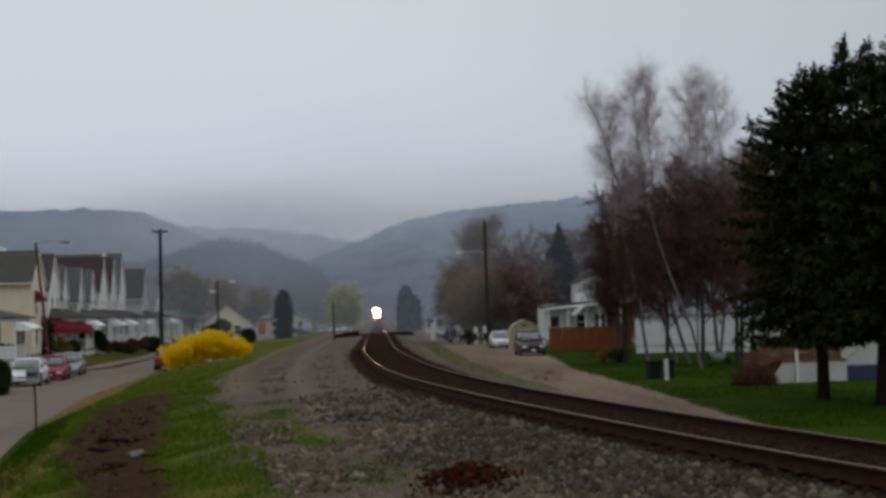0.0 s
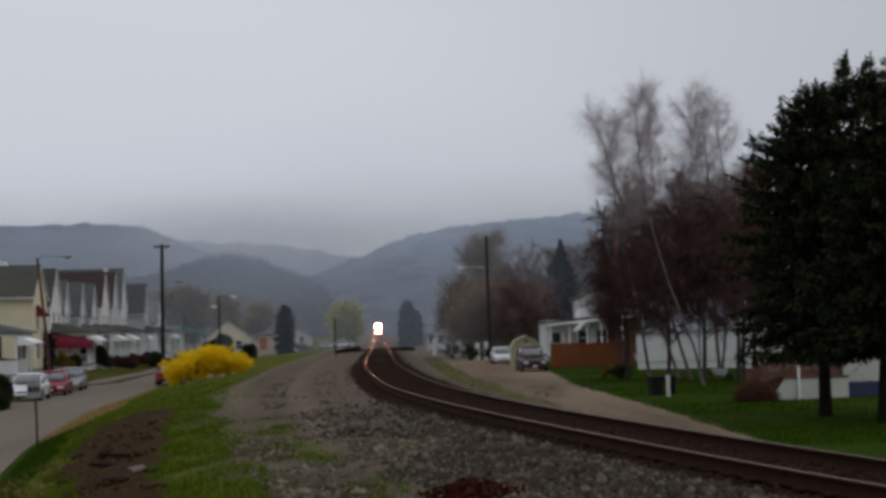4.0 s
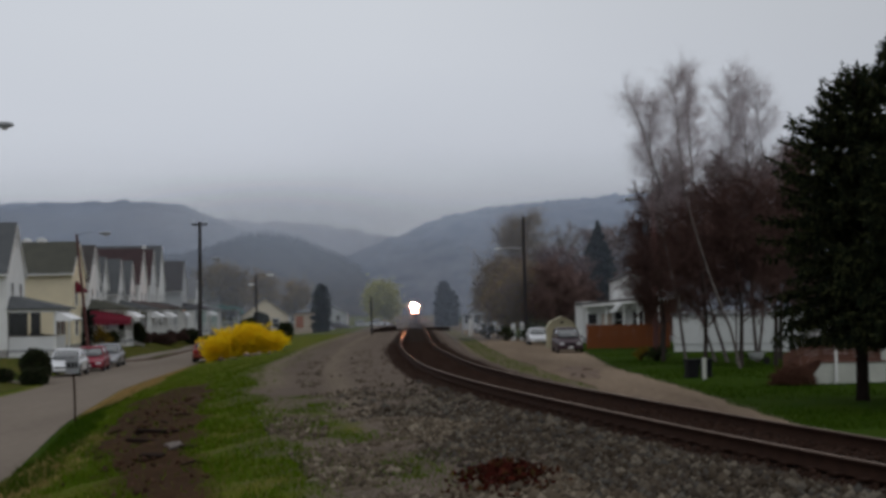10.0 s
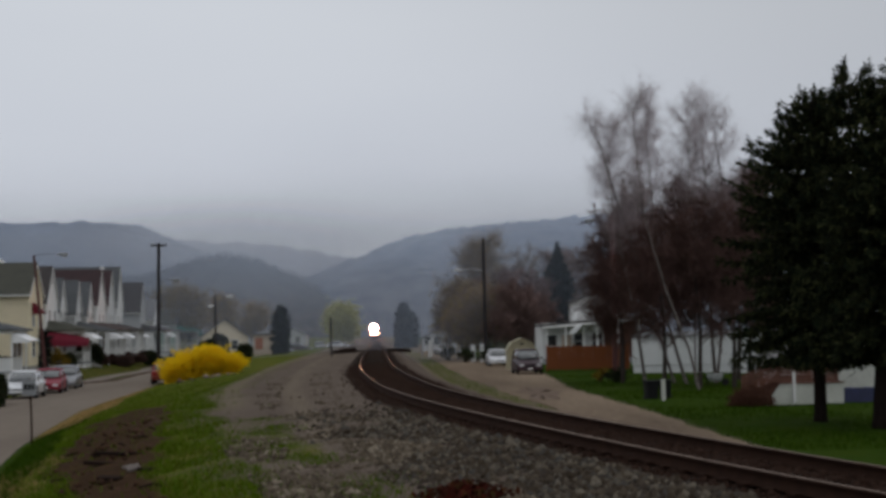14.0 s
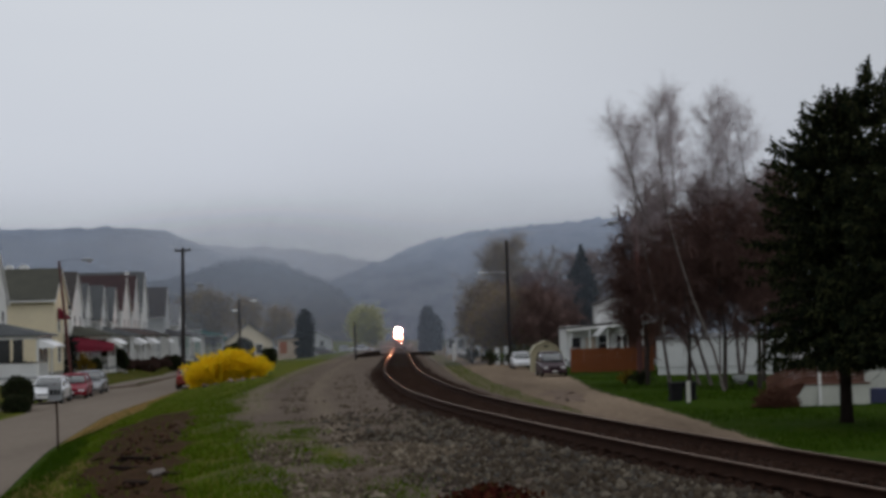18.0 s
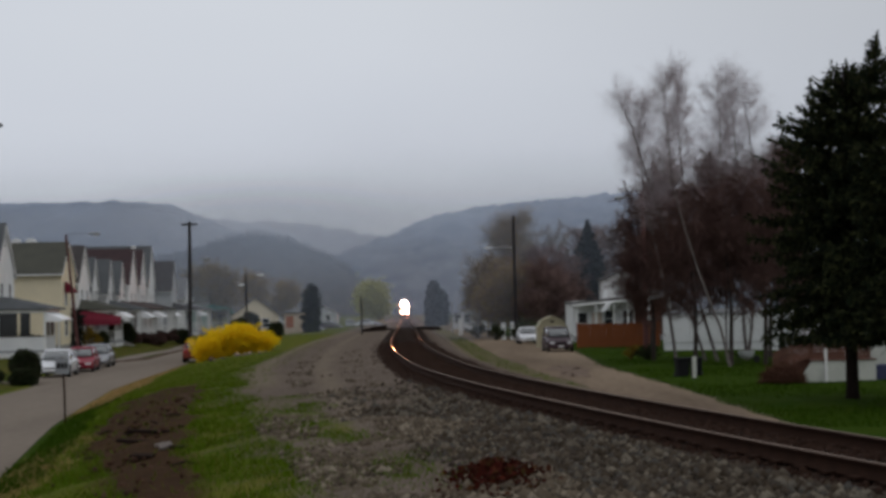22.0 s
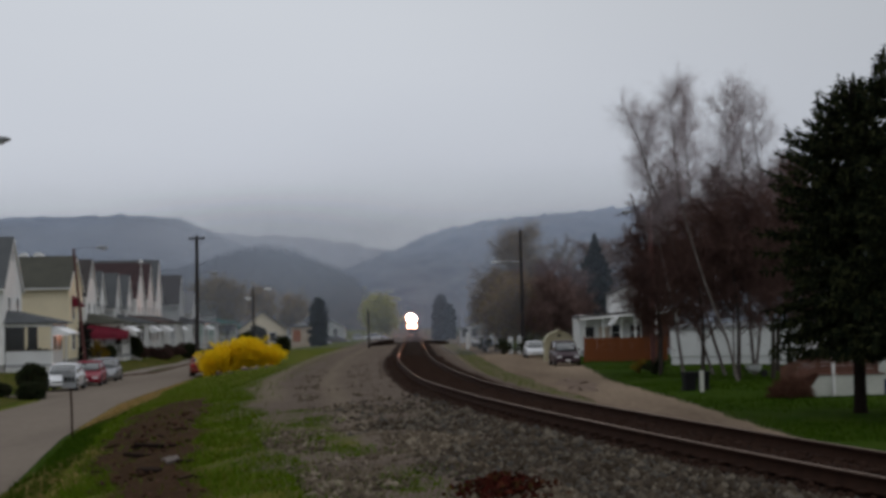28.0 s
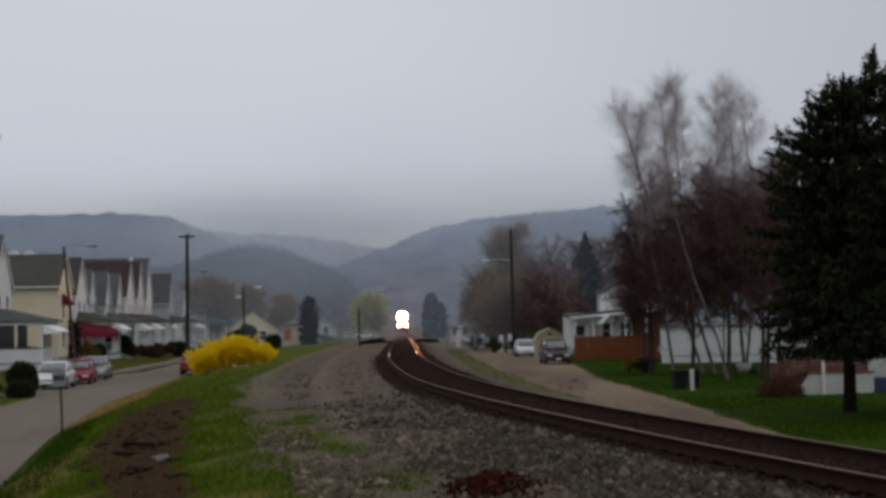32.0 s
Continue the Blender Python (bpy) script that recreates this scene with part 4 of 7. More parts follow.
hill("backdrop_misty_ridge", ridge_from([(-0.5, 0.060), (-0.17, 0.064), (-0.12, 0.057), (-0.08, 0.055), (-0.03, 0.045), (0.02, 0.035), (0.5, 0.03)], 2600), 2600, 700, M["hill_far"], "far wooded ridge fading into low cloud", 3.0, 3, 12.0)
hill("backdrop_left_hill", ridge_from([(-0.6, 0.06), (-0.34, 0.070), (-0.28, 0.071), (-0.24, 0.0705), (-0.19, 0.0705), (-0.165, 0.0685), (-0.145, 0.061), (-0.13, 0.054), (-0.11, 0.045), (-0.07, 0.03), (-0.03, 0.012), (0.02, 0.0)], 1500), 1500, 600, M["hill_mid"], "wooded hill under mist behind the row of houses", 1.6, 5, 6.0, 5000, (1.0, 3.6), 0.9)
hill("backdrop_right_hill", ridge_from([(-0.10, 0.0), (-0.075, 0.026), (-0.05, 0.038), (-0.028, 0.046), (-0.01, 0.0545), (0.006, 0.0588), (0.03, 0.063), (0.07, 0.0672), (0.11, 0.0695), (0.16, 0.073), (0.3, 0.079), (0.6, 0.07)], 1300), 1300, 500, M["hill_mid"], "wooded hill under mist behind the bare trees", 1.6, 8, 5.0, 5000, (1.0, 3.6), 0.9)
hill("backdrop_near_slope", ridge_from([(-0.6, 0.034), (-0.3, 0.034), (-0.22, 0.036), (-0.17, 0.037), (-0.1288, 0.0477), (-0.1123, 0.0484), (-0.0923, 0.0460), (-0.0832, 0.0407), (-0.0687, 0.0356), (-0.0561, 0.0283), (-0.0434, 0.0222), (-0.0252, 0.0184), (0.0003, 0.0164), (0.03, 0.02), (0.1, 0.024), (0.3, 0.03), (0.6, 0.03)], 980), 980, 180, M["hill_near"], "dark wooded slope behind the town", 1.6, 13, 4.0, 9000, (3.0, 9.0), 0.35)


# ---- mist over the line ----
for i, y in enumerate((1090,)):
    xs = np.linspace(-900, 900, 37)
    v = [(x, y + 20 * math.sin(x * 0.006 + i), z) for z in (44, 60, 75, 90, 105, 120, 138) for x in xs]
    f = [(r * 37 + k, r * 37 + k + 1, (r + 1) * 37 + k + 1, (r + 1) * 37 + k) for r in range(6) for k in range(36)]
    me = mesh_np("mist_bank", v, f)
    me.materials.append(M["ridge_mist"])
    me.shade_smooth()
    tagged(new("mist_bank", me), "low cloud drifting along the wooded ridges", "mist", kind="stuff")
for i in range(3):
    xs = np.linspace(-260, 20, 25)
    v = [(x, 986 + 6 * i + 2 * math.sin(x * 0.01), z) for z in np.linspace(22, 98, 9) for x in xs]
    me = mesh_np("mist_bank", v, [(r * 25 + k, r * 25 + k + 1, (r + 1) * 25 + k + 1, (r + 1) * 25 + k) for r in range(8) for k in range(24)])
    me.materials.append(M["gap_mist"])
    me.shade_smooth()
    tagged(new("mist_bank", me), "low cloud filling the gap between two wooded hills", "mist", kind="stuff")
for i, y in enumerate((153, 225, 340)):
    xs = np.linspace(-260, 260, 105)
    # the nearest bank hangs farther off on the street side
    v = [(x, y + 6 * math.sin(x * 0.03 + i) + (45 * min(1.0, max(0.0, (-x - 4) / 20)) if i == 0 else 0), z) for z in (-0.5, 6, 12, 20, 31) for x in xs]
    f = [(r * 105 + k, r * 105 + k + 1, (r + 1) * 105 + k + 1, (r + 1) * 105 + k) for r in range(4) for k in range(104)]
    me = mesh_np("mist_bank", v, f)
    me.materials.append(M["mist"])
    me.shade_smooth()
    tagged(new("mist_bank", me), "thin grey mist hanging over the line and houses", "mist", kind="stuff")


# ---- the railway ----


def rail_points(offset, y0, y1, step):
    """A line beside the track's middle, level with the rail's head."""
    ys = np.arange(y0, y1, step)
    x, z = on(TRACK_S, ys), on(RAIL_S, ys)
    dx = on(TRACK_S, ys + 0.5) - on(TRACK_S, ys - 0.5)
    nrm = np.sqrt(1 + dx * dx)
    return np.stack([x + offset / nrm, ys - offset * dx / nrm, z - 0.02 * offset], 1), np.stack([1 / nrm, -dx / nrm], 1)


HEAD = [(a, math.sqrt(0.05 ** 2 - a * a) - 0.05) for a in (-0.025, -0.020, -0.015, -0.010, -0.005, 0.0, 0.005, 0.010, 0.015, 0.020, 0.025)]
FOOT = [(0.025, -0.0067), (0.030, -0.010), (0.034, -0.0134), (0.036, -0.018), (0.036, -0.036), (0.012, -0.045), (0.012, -0.14), (0.07, -0.155), (0.07, -0.172), (-0.07, -0.172), (-0.07, -0.155), (-0.012, -0.14), (-0.012, -0.045), (-0.036, -0.036), (-0.036, -0.018), (-0.034, -0.0134), (-0.030, -0.010), (-0.025, -0.0067)]


def sweep(name, outline, offset, closed):
    p, n = rail_points(offset, -30, 760, 1.0)
    k = len(outline)
    v = np.zeros((len(p), k, 3))
    for j, (a, b) in enumerate(outline):
        v[:, j, 0], v[:, j, 1], v[:, j, 2] = p[:, 0] + n[:, 0] * a, p[:, 1] + n[:, 1] * a, p[:, 2] + b
    i = np.arange(len(p) * k).reshape(len(p), k)
    f = [np.stack([i[:-1, j], i[:-1, (j + 1) % k], i[1:, (j + 1) % k], i[1:, j]], -1) for j in range(k if closed else k - 1)]
    return mesh_np(name, v.reshape(-1, 3), np.concatenate(f))


railway = thing("railway_track", pose(0, 0, 0), "single railway track on wooden ties curving through the town", "railway track", kind="structure")
for side in (-0.752, 0.752):
    r = part("rail", sweep("rail", FOOT, side, False), M["rust"], railway, "rusty steel rail with a worn bright head")
    part("rail_head", sweep("rail_head", HEAD, side, False), M["steel"], r, "bright worn running surface", smooth=True).data.shade_smooth()
tie_geo = Geo().box(-1.3, 1.3, -0.115, 0.115, -0.36, -0.184, 0.015)
tie_mesh = tie_geo.mesh("tie")
tie_mesh.materials.append(M["tie"])
rng_tie = random.Random(4)
tp, tn = rail_points(0.0, 9.0, 170, 0.55)
for p, q in zip(tp[:298], tn):
    t = new("tie", tie_mesh)
    t.parent = railway
    t.matrix_local = pose(p[0] + rng_tie.uniform(-0.03, 0.03), p[1], p[2] + rng_tie.uniform(-0.012, 0.006), 0, 0, math.degrees(math.atan2(q[1], q[0])) + rng_tie.uniform(-1.2, 1.2))
plate = Geo()
for side in (-0.752, 0.752):
    a, n = rail_points(side, 9.0, 120, 0.55)
    for (x, y, z), (u, w) in zip(a, n):
        plate.add([(x + u * i * 0.16 - w * j * 0.09, y + w * i * 0.16 + u * j * 0.09, z - 0.172 + k) for k in (0, 0.02) for i, j in ((-1, -1), (1, -1), (1, 1), (-1, 1))],
                  [(4, 5, 6, 7), (0, 1, 5, 4), (1, 2, 6, 5), (2, 3, 7, 6), (3, 0, 4, 7)])
part("tie_plates", plate, M["rust"], railway, "rusty tie plates under the rails", kind="stuff")


def stones(name, count, where, label, size, seed, material):
    """Broken stones, each an uneven eight-sided lump."""
    rng = np.random.default_rng(seed)
    xy = where(rng, count)
    z = ground_z(xy[:, 0], xy[:, 1])
    count = len(xy)
    r = rng.uniform(size[0], size[1], count) * rng.choice([0.7, 1.0, 1.0, 1.5], count)
    base = np.array([(1, 0, 0), (0, 1, 0), (-1, 0, 0), (0, -1, 0), (0.1, 0.1, 0.8), (-0.1, 0, -0.6)], float)
    ang = rng.uniform(0, 2 * math.pi, count)
    ca, sa = np.cos(ang), np.sin(ang)
    v = base[None] * rng.uniform(0.6, 1.25, (count, 6, 1)) + rng.normal(0, 0.12, (count, 6, 3))
    v = np.stack([v[..., 0] * ca[:, None] - v[..., 1] * sa[:, None], v[..., 0] * sa[:, None] + v[..., 1] * ca[:, None], v[..., 2]], -1) * r[:, None, None]
    v[..., 0] += xy[:, 0, None]
    v[..., 1] += xy[:, 1, None]
    v[..., 2] += (z + r * 0.12)[:, None]
    f = np.array([(0, 1, 4), (1, 2, 4), (2, 3, 4), (3, 0, 4), (1, 0, 5), (2, 1, 5), (3, 2, 5), (0, 3, 5)])
    F = (np.arange(count)[:, None, None] * 6 + f[None]).reshape(-1, 3)
    me = mesh_np(name, v.reshape(-1, 3), F)
    me.materials.append(material)
    tagged(new(name, me), label, "ballast", kind="stuff")


def near_bed(rng, n):
    y = 11 + rng.beta(1.0, 2.0, n) * 44
    b, c = on(BALLAST_EDGE, y), on(TRACK_S, y)
    u = rng.beta(1.25, 1.0, n)
    x = b + 0.1 + (c - 1.6 - b - 0.1) * u
    thin = bumps(x, y, 0.9, 1.0) * 0.4 + 0.45 + u * 0.55 - np.clip((y - 19) / 24, 0, 1) * 1.0 - 0.7 * np.exp(-((x - c + 4.2 + 0.3 * bumps(x, y, 0.7, 8.0)) / 0.8) ** 2) + rng.uniform(-0.45, 0.45, n)
    return np.stack([x, y], 1)[(thin > 0.3) & (y < 24 + rng.exponential(9.0, n)) & (x < c - 3.1 + 0.6 * bumps(x, y, 0.9, 5.0))]


def shoulder(rng, n):
    y = 11 + rng.beta(1.0, 1.7, n) * 44
    c = on(TRACK_S, y)
    x = c - 1.3 - rng.uniform(0, 1, n) * 2.8
    far = rng.uniform(0, 1, n) < 1.0 - (y - 16) / 22
    return np.stack([x, y], 1)[far & (x > c - 3.1 + 0.6 * bumps(x, y, 0.9, 5.0) - rng.exponential(0.25, n))]


def in_track(rng, n):
    y = 10 + rng.beta(1.0, 1.8, n) * 75
    off = rng.normal(0, 0.95, n)
    return np.stack([on(TRACK_S, y) + off, y], 1)[(off > -1.3 - rng.exponential(0.12, n)) & (off < 1.45)]


stones("ballast", 58000, near_bed, "grey broken ballast stone on the railway shoulder", (0.022, 0.066), 11, M["stone"])
def loose(rng, n):
    y = 30 + rng.beta(1.0, 1.5, n) * 40
    b, c = on(BALLAST_EDGE, y), on(TRACK_S, y)
    x = b + 0.6 + (c - 2.0 - b - 0.6) * rng.uniform(0, 1, n)
    return np.stack([x, y], 1)[(bumps(x, y, 1.1, 2.0) + rng.uniform(-0.9, 0.9, n) > 0.0) & (np.abs(x - c + 3.2) > 0.42) & (np.abs(x - c + 4.7) > 0.38)]


stones("loose_ballast", 2200, loose, "dusty ballast stone half sunk in the trodden shoulder", (0.025, 0.05), 16, M["stone"])
stones("shoulder_ballast", 26000, shoulder, "darker brown-grey ballast stone beside the ties", (0.022, 0.070), 13, M["shoulder_stone"])
stones("track_ballast", 34000, in_track, "brown-stained ballast stone between and beside the ties", (0.02, 0.045), 12, M["track_stone"])


def on_dirt(rng, n):
    y = 19 + rng.uniform(0, 1, n) * 22
    return np.stack([on(BALLAST_EDGE, y) - rng.normal(1.9, 0.55, n), y], 1)


stones("earth_clods", 150, on_dirt, "dark brown clods of earth on the bare dirt", (0.03, 0.09), 14, M["clod"])


def by_bush(rng, n):
    a = rng.normal(0, 1, (n, 2)) * np.array([0.9, 1.6])
    return np.array([-11.9, 93.6]) + a


stones("rubble", 20, by_bush, "pale broken rubble at the foot of the yellow bush", (0.06, 0.2), 15, M["rubble"])


# ---- trees and shrubs ----


def tree_lines(rng, path, r0, first, limbs, limb_len, rise, twigs, twig_len, droop, fine=3, twig_r=0.011, taper=0.75, limb_r=0.0):
    """The limbs and twigs that grow from a trunk's path. Returns the segments of limbs and twigs and the twigs' tips."""
    path = np.array(path, float)
    cum = np.concatenate([[0], np.cumsum(np.linalg.norm(np.diff(path, axis=0), axis=1))])
    total = cum[-1]

    def along(u):
        return np.array([np.interp(u * total, cum, path[:, k]) for k in range(3)])

    L, T, tips = [], [], []
    for i in range(limbs):
        u = first + (1 - first) * (i + rng.uniform(0, 0.9)) / limbs
        p, a = along(min(u, 0.995)), rng.uniform(0, 2 * math.pi)
        length = limb_len * (1.15 - taper * u) * rng.uniform(0.65, 1.2)
        d = np.array([math.cos(a), math.sin(a), rise * rng.uniform(0.7, 1.4)])
        d /= np.linalg.norm(d)
        r = max(min(0.018, twig_r * 2.2), r0 * (1.05 - u) * (limb_r or (0.40 if twig_r > 0.006 else 0.24)))
        pts = [p]
        for s in range(4):
            d = d + rng.normal(0, 0.12, 3) + np.array([0, 0, 0.10])
            d /= np.linalg.norm(d)
            pts.append(pts[-1] + d * length / 4)
            L.append((*pts[-2], *pts[-1], r * (1 - s * 0.22), r * (1 - (s + 1) * 0.22)))
        for j in range(twigs):
            v = rng.uniform(0.15, 1.0) * 4
            k = min(int(v), 3)
            q = pts[k] + (pts[k + 1] - pts[k]) * (v - k)
            e = (pts[k + 1] - pts[k]) / (length / 4) + rng.normal(0, 0.55, 3)
            e /= np.linalg.norm(e)
            tl = twig_len * rng.uniform(0.5, 1.2)
            m1 = q + e * tl * 0.5
            m2 = m1 + (e + np.array([0, 0, -droop])) * tl * 0.5
            T.append((*q, *m1, twig_r * 1.5, twig_r * 1.1))
            T.append((*m1, *m2, twig_r * 1.1, twig_r * 0.6))
            tips.append((m2, e))
            for _ in range(fine):
                w = q + (m1 - q) * rng.uniform(0.2, 1) if rng.random() < 0.5 else m1 + (m2 - m1) * rng.uniform(0, 0.9)
                h = e + rng.normal(0, 0.6, 3) + np.array([0, 0, -droop * 0.8])
                h *= tl * rng.uniform(0.3, 0.55) / np.linalg.norm(h)
                T.append((*w, *(w + h), twig_r * 0.8, twig_r * 0.45))
                tips.append((w + h, h))
    return L, T, tips


def bare_tree(name, paths, radii, bark, twig, label, category, seed, first=0.3, limbs=22, limb_len=3.0, rise=1.3, twigs=12, twig_len=1.1, droop=0.4, fine=3, twig_r=0.011, leaf=None, leaf_size=0.12, group="", taper=0.75, limb=None, limb_r=0.0):
    """A tree in parts: each trunk, its limbs, its crown of twigs, and young leaves where it has them."""
    rng = np.random.default_rng(seed)
    base = Vector(paths[0][0])
    t = thing(name, Matrix.Translation(base), label, category, group)
    L, T, tips = [], [], []
    for path, r in zip(paths, radii):
        pts = [Vector(p) - base for p in path]
        k = len(pts)
        g = Geo().tube([pts[0] - Vector((0, 0, 0.15))] + pts, [r * 1.35] + [r * (1 - 0.88 * i / (k - 1)) for i in range(k)], 9)
        part("trunk", g, bark, t, smooth=True)
        a, b, c = tree_lines(rng, pts, r, first, limbs, limb_len, rise, twigs, twig_len, droop, fine, twig_r, taper, limb_r)
        L, T, tips = L + a, T + b, tips + c
    part("limb_frame", segments_mesh("limbs", L, 5), limb or (bark if leaf or twig is M["grey_twig"] else twig), t, kind="stuff")
    part("crown", segments_mesh("crown", T, 3), twig, t, kind="stuff")
    if leaf:
        c = np.array([p for p, _ in tips])
        d = np.array([e for _, e in tips]) + rng.normal(0, 0.4, c.shape)
        c = np.concatenate([c, c + rng.normal(0, leaf_size * 1.2, c.shape)])
        part("foliage", leaves_mesh("leaves", c, np.concatenate([d, -d]), rng.uniform(0.6, 1.3, len(c)) * leaf_size, rng, 0.6), leaf, t, kind="stuff")
    return t


def conifer(name, x, y, height, radius, label, seed, clear=1.6, body=0.55, needles="needles", spray=0.34, per=0.15, category="tree", top=0.12, skirt=0.72, needle_width=0.42, group="", profile=None, lean=0.0, leaders=()):
    """A conifer in parts: trunk, boughs, and drooping sprays of needles in an uneven outline."""
    rng = np.random.default_rng(seed)
    t = thing(name, pose(x, y, gz(x, y)), label, category, group)
    part("trunk", Geo().tube([(0, 0, -0.2), (0, 0, 0.3), (0.04 + lean * 0.25, 0.02, height * 0.5), (lean, 0, height)], [0.30 * height / 12, 0.235 * height / 12, 0.13 * height / 12, 0.02], 10), M["spruce_bark"], t, smooth=True)
    B, C, D, S = [], [], [], []
    whorls = []
    z = clear
    while z < height - 0.15:
        u = (z - clear) / (height - clear)
        if profile:
            env = float(np.interp(z, [q[0] for q in profile], [q[1] for q in profile]))
        else:
            env = radius * (min(1.0, skirt + u * 1.6) if u < 0.18 else (1.0 if u < body * 0.6 else max(top, ((1 - u) / (1 - body * 0.6)) ** 0.72)))
        whorls.append((z, u, env, lean * (z / height) ** 2, 11 if u < 0.8 else 7))
        z += (0.26 if u < 0.8 else 0.2) * (0.8 if profile else 1.0)
    for dx, z0, z1, r1 in leaders:
        z = z0
        while z < z1:
            w = (z - z0) / (z1 - z0)
            whorls.append((z, 0.85, r1 * (1.0 - w ** 1.6) + 0.1, dx, 6))
            z += 0.19
    for z, u, env, ax, count in whorls:
        for i in range(count):
            a = rng.uniform(0, 2 * math.pi)
            reach = env * ((0.88 + 0.17 * math.sin(z * 7.6 + 2.0 * math.sin(a)) + rng.uniform(-0.16, 0.10)) if profile else rng.choice([rng.uniform(0.62, 0.95), rng.uniform(0.85, 1.2)]))
            lift = rng.uniform(-0.12, 0.16) + (u - 0.35) * 0.5
            p0 = np.array([ax, 0, z + rng.uniform(-0.15, 0.15)])
            out = np.array([math.cos(a), math.sin(a), 0.0])
            n = max(3, int(reach / per))
            last = p0
            for s in range(1, n + 1):
                w = s / n
                p = p0 + out * reach * w + np.array([0, 0, reach * (lift * w - 0.38 * w * w * (1 - u) + 0.20 * w ** 4)])
                if s % 3 == 0 or s == n:
                    B.append((*last, *p, 0.025 * (1.15 - w), 0.025 * (1.05 - w)))
                    last = p
                if w < 0.22 and rng.random() < 0.6:
                    continue
                for sg in (-1, 1):
                    sd = np.array([-out[1], out[0], 0]) * sg
                    e = out * rng.uniform(0.5, 1.0) + sd * rng.uniform(0.3, 1.0) + np.array([0, 0, rng.uniform(-0.45, 0.25)])
                    ln = spray * rng.uniform(0.65, 1.35) * (1.15 - 0.4 * w) * (min(1.0, 0.35 + env * 0.6) if profile else 1.0)
                    C.append(p + e / np.linalg.norm(e) * ln * 0.45)
                    D.append(e)
                    S.append(ln)
                if rng.random() < 0.5:
                    C.append(p + np.array([0, 0, -0.12]))
                    D.append(out * 0.4 + np.array([0, 0, -1.0]) + rng.normal(0, 0.2, 3))
                    S.append(spray)
                if rng.random() < 0.35:
                    C.append(p + np.array([0, 0, 0.1]))
                    D.append(out * 0.6 + np.array([0, 0, 0.9]) + rng.normal(0, 0.25, 3))
                    S.append(spray * 0.8)
    C = np.array(C)
    C[:, 2] = np.where(C[:, 2] < clear - 0.55, clear - 0.55 + rng.uniform(-0.12, 0.3, len(C)), C[:, 2])
    part("bough_frame", segments_mesh("boughs", B, 4), M["bark"], t, kind="stuff")
    part("foliage", leaves_mesh("needles", C, D, S, rng, needle_width, 0.3), M[needles], t, kind="stuff")
    return t


def shrub(name, x, y, rx, ry, h, leaf, label, seed, count=2200, size=0.1, z=None, group=""):
    """A shrub in parts: stems and a crown of leaves with an uneven outline."""
    rng = np.random.default_rng(seed)
    t = thing(name, pose(x, y, gz(x, y) if z is None else z), label, "shrub", group)
    B, C, D = [], [], []
    for i in range(max(10, count // 60)):
        a, u = rng.uniform(0, 2 * math.pi), math.sqrt(rng.uniform(0, 1))
        tip = np.array([math.cos(a) * rx * u, math.sin(a) * ry * u, h * (1 - 0.55 * u ** 2.2) * rng.uniform(0.78, 1.12)])
        mid = tip * np.array([0.45, 0.45, 0.62])
        B += [(0, 0, -0.05, *mid, 0.018, 0.012), (*mid, *tip, 0.012, 0.005)]
        for w in rng.uniform(0.0, 1.0, count // max(10, count // 60)):
            q = mid * (w / 0.45) if w < 0.2 else mid + (tip - mid) * (w - 0.2) / 0.8
            C.append(q + rng.normal(0, 0.10, 3) * np.array([rx, ry, h]) * 0.7)
            D.append(tip - mid + rng.normal(0, 0.6, 3))
    C = np.array(C)
    C[:, 2] = np.maximum(C[:, 2], 0.03)
    part("stem_frame", segments_mesh("stems", B, 4), M["bark"], t, kind="stuff")
    part("foliage", leaves_mesh("leaves", C, D, rng.uniform(0.6, 1.3, len(C)) * size, rng, 0.7), leaf, t, kind="stuff")
    return t


def round_bush(name, x, y, balls, leaf, label, seed, size=0.09, density=520, group=""):
    """A clipped evergreen: one or more rounded balls of small leaves over short stems."""
    rng = np.random.default_rng(seed)
    t = thing(name, pose(x, y, gz(x, y)), label, "shrub", group)
    B, C, D = [], [], []
    for bx, by, bz, r, h in balls:
        n = int(density * r * h * 4)
        d = rng.normal(0, 1, (n, 3))
        d /= np.linalg.norm(d, axis=1)[:, None]
        wobble = 1 + 0.09 * np.sin(d[:, 0] * 5 + d[:, 2] * 4 + seed) + 0.07 * rng.normal(0, 1, n)
        c = np.array([bx, by, bz]) + d * np.array([r, r, h]) * (wobble * rng.choice([1.0, 1.0, 0.85, 0.65], n))[:, None]
        keep = c[:, 2] > 0.02
        C.append(c[keep])
        D.append((d + rng.normal(0, 0.5, d.shape))[keep])
        for k in d[:14]:
            B.append((bx * 0.3, by * 0.3, -0.05, bx + k[0] * r * 0.7, by + k[1] * r * 0.7, max(0.1, bz + k[2] * h * 0.7), 0.02, 0.008))
    C, D = np.concatenate(C), np.concatenate(D)
    part("stem_frame", segments_mesh("stems", B, 4), M["bark"], t, kind="stuff")
    part("foliage", leaves_mesh("leaves", C, D, rng.uniform(0.7, 1.4, len(C)) * size, rng, 0.8), leaf, t, kind="stuff")
    return t


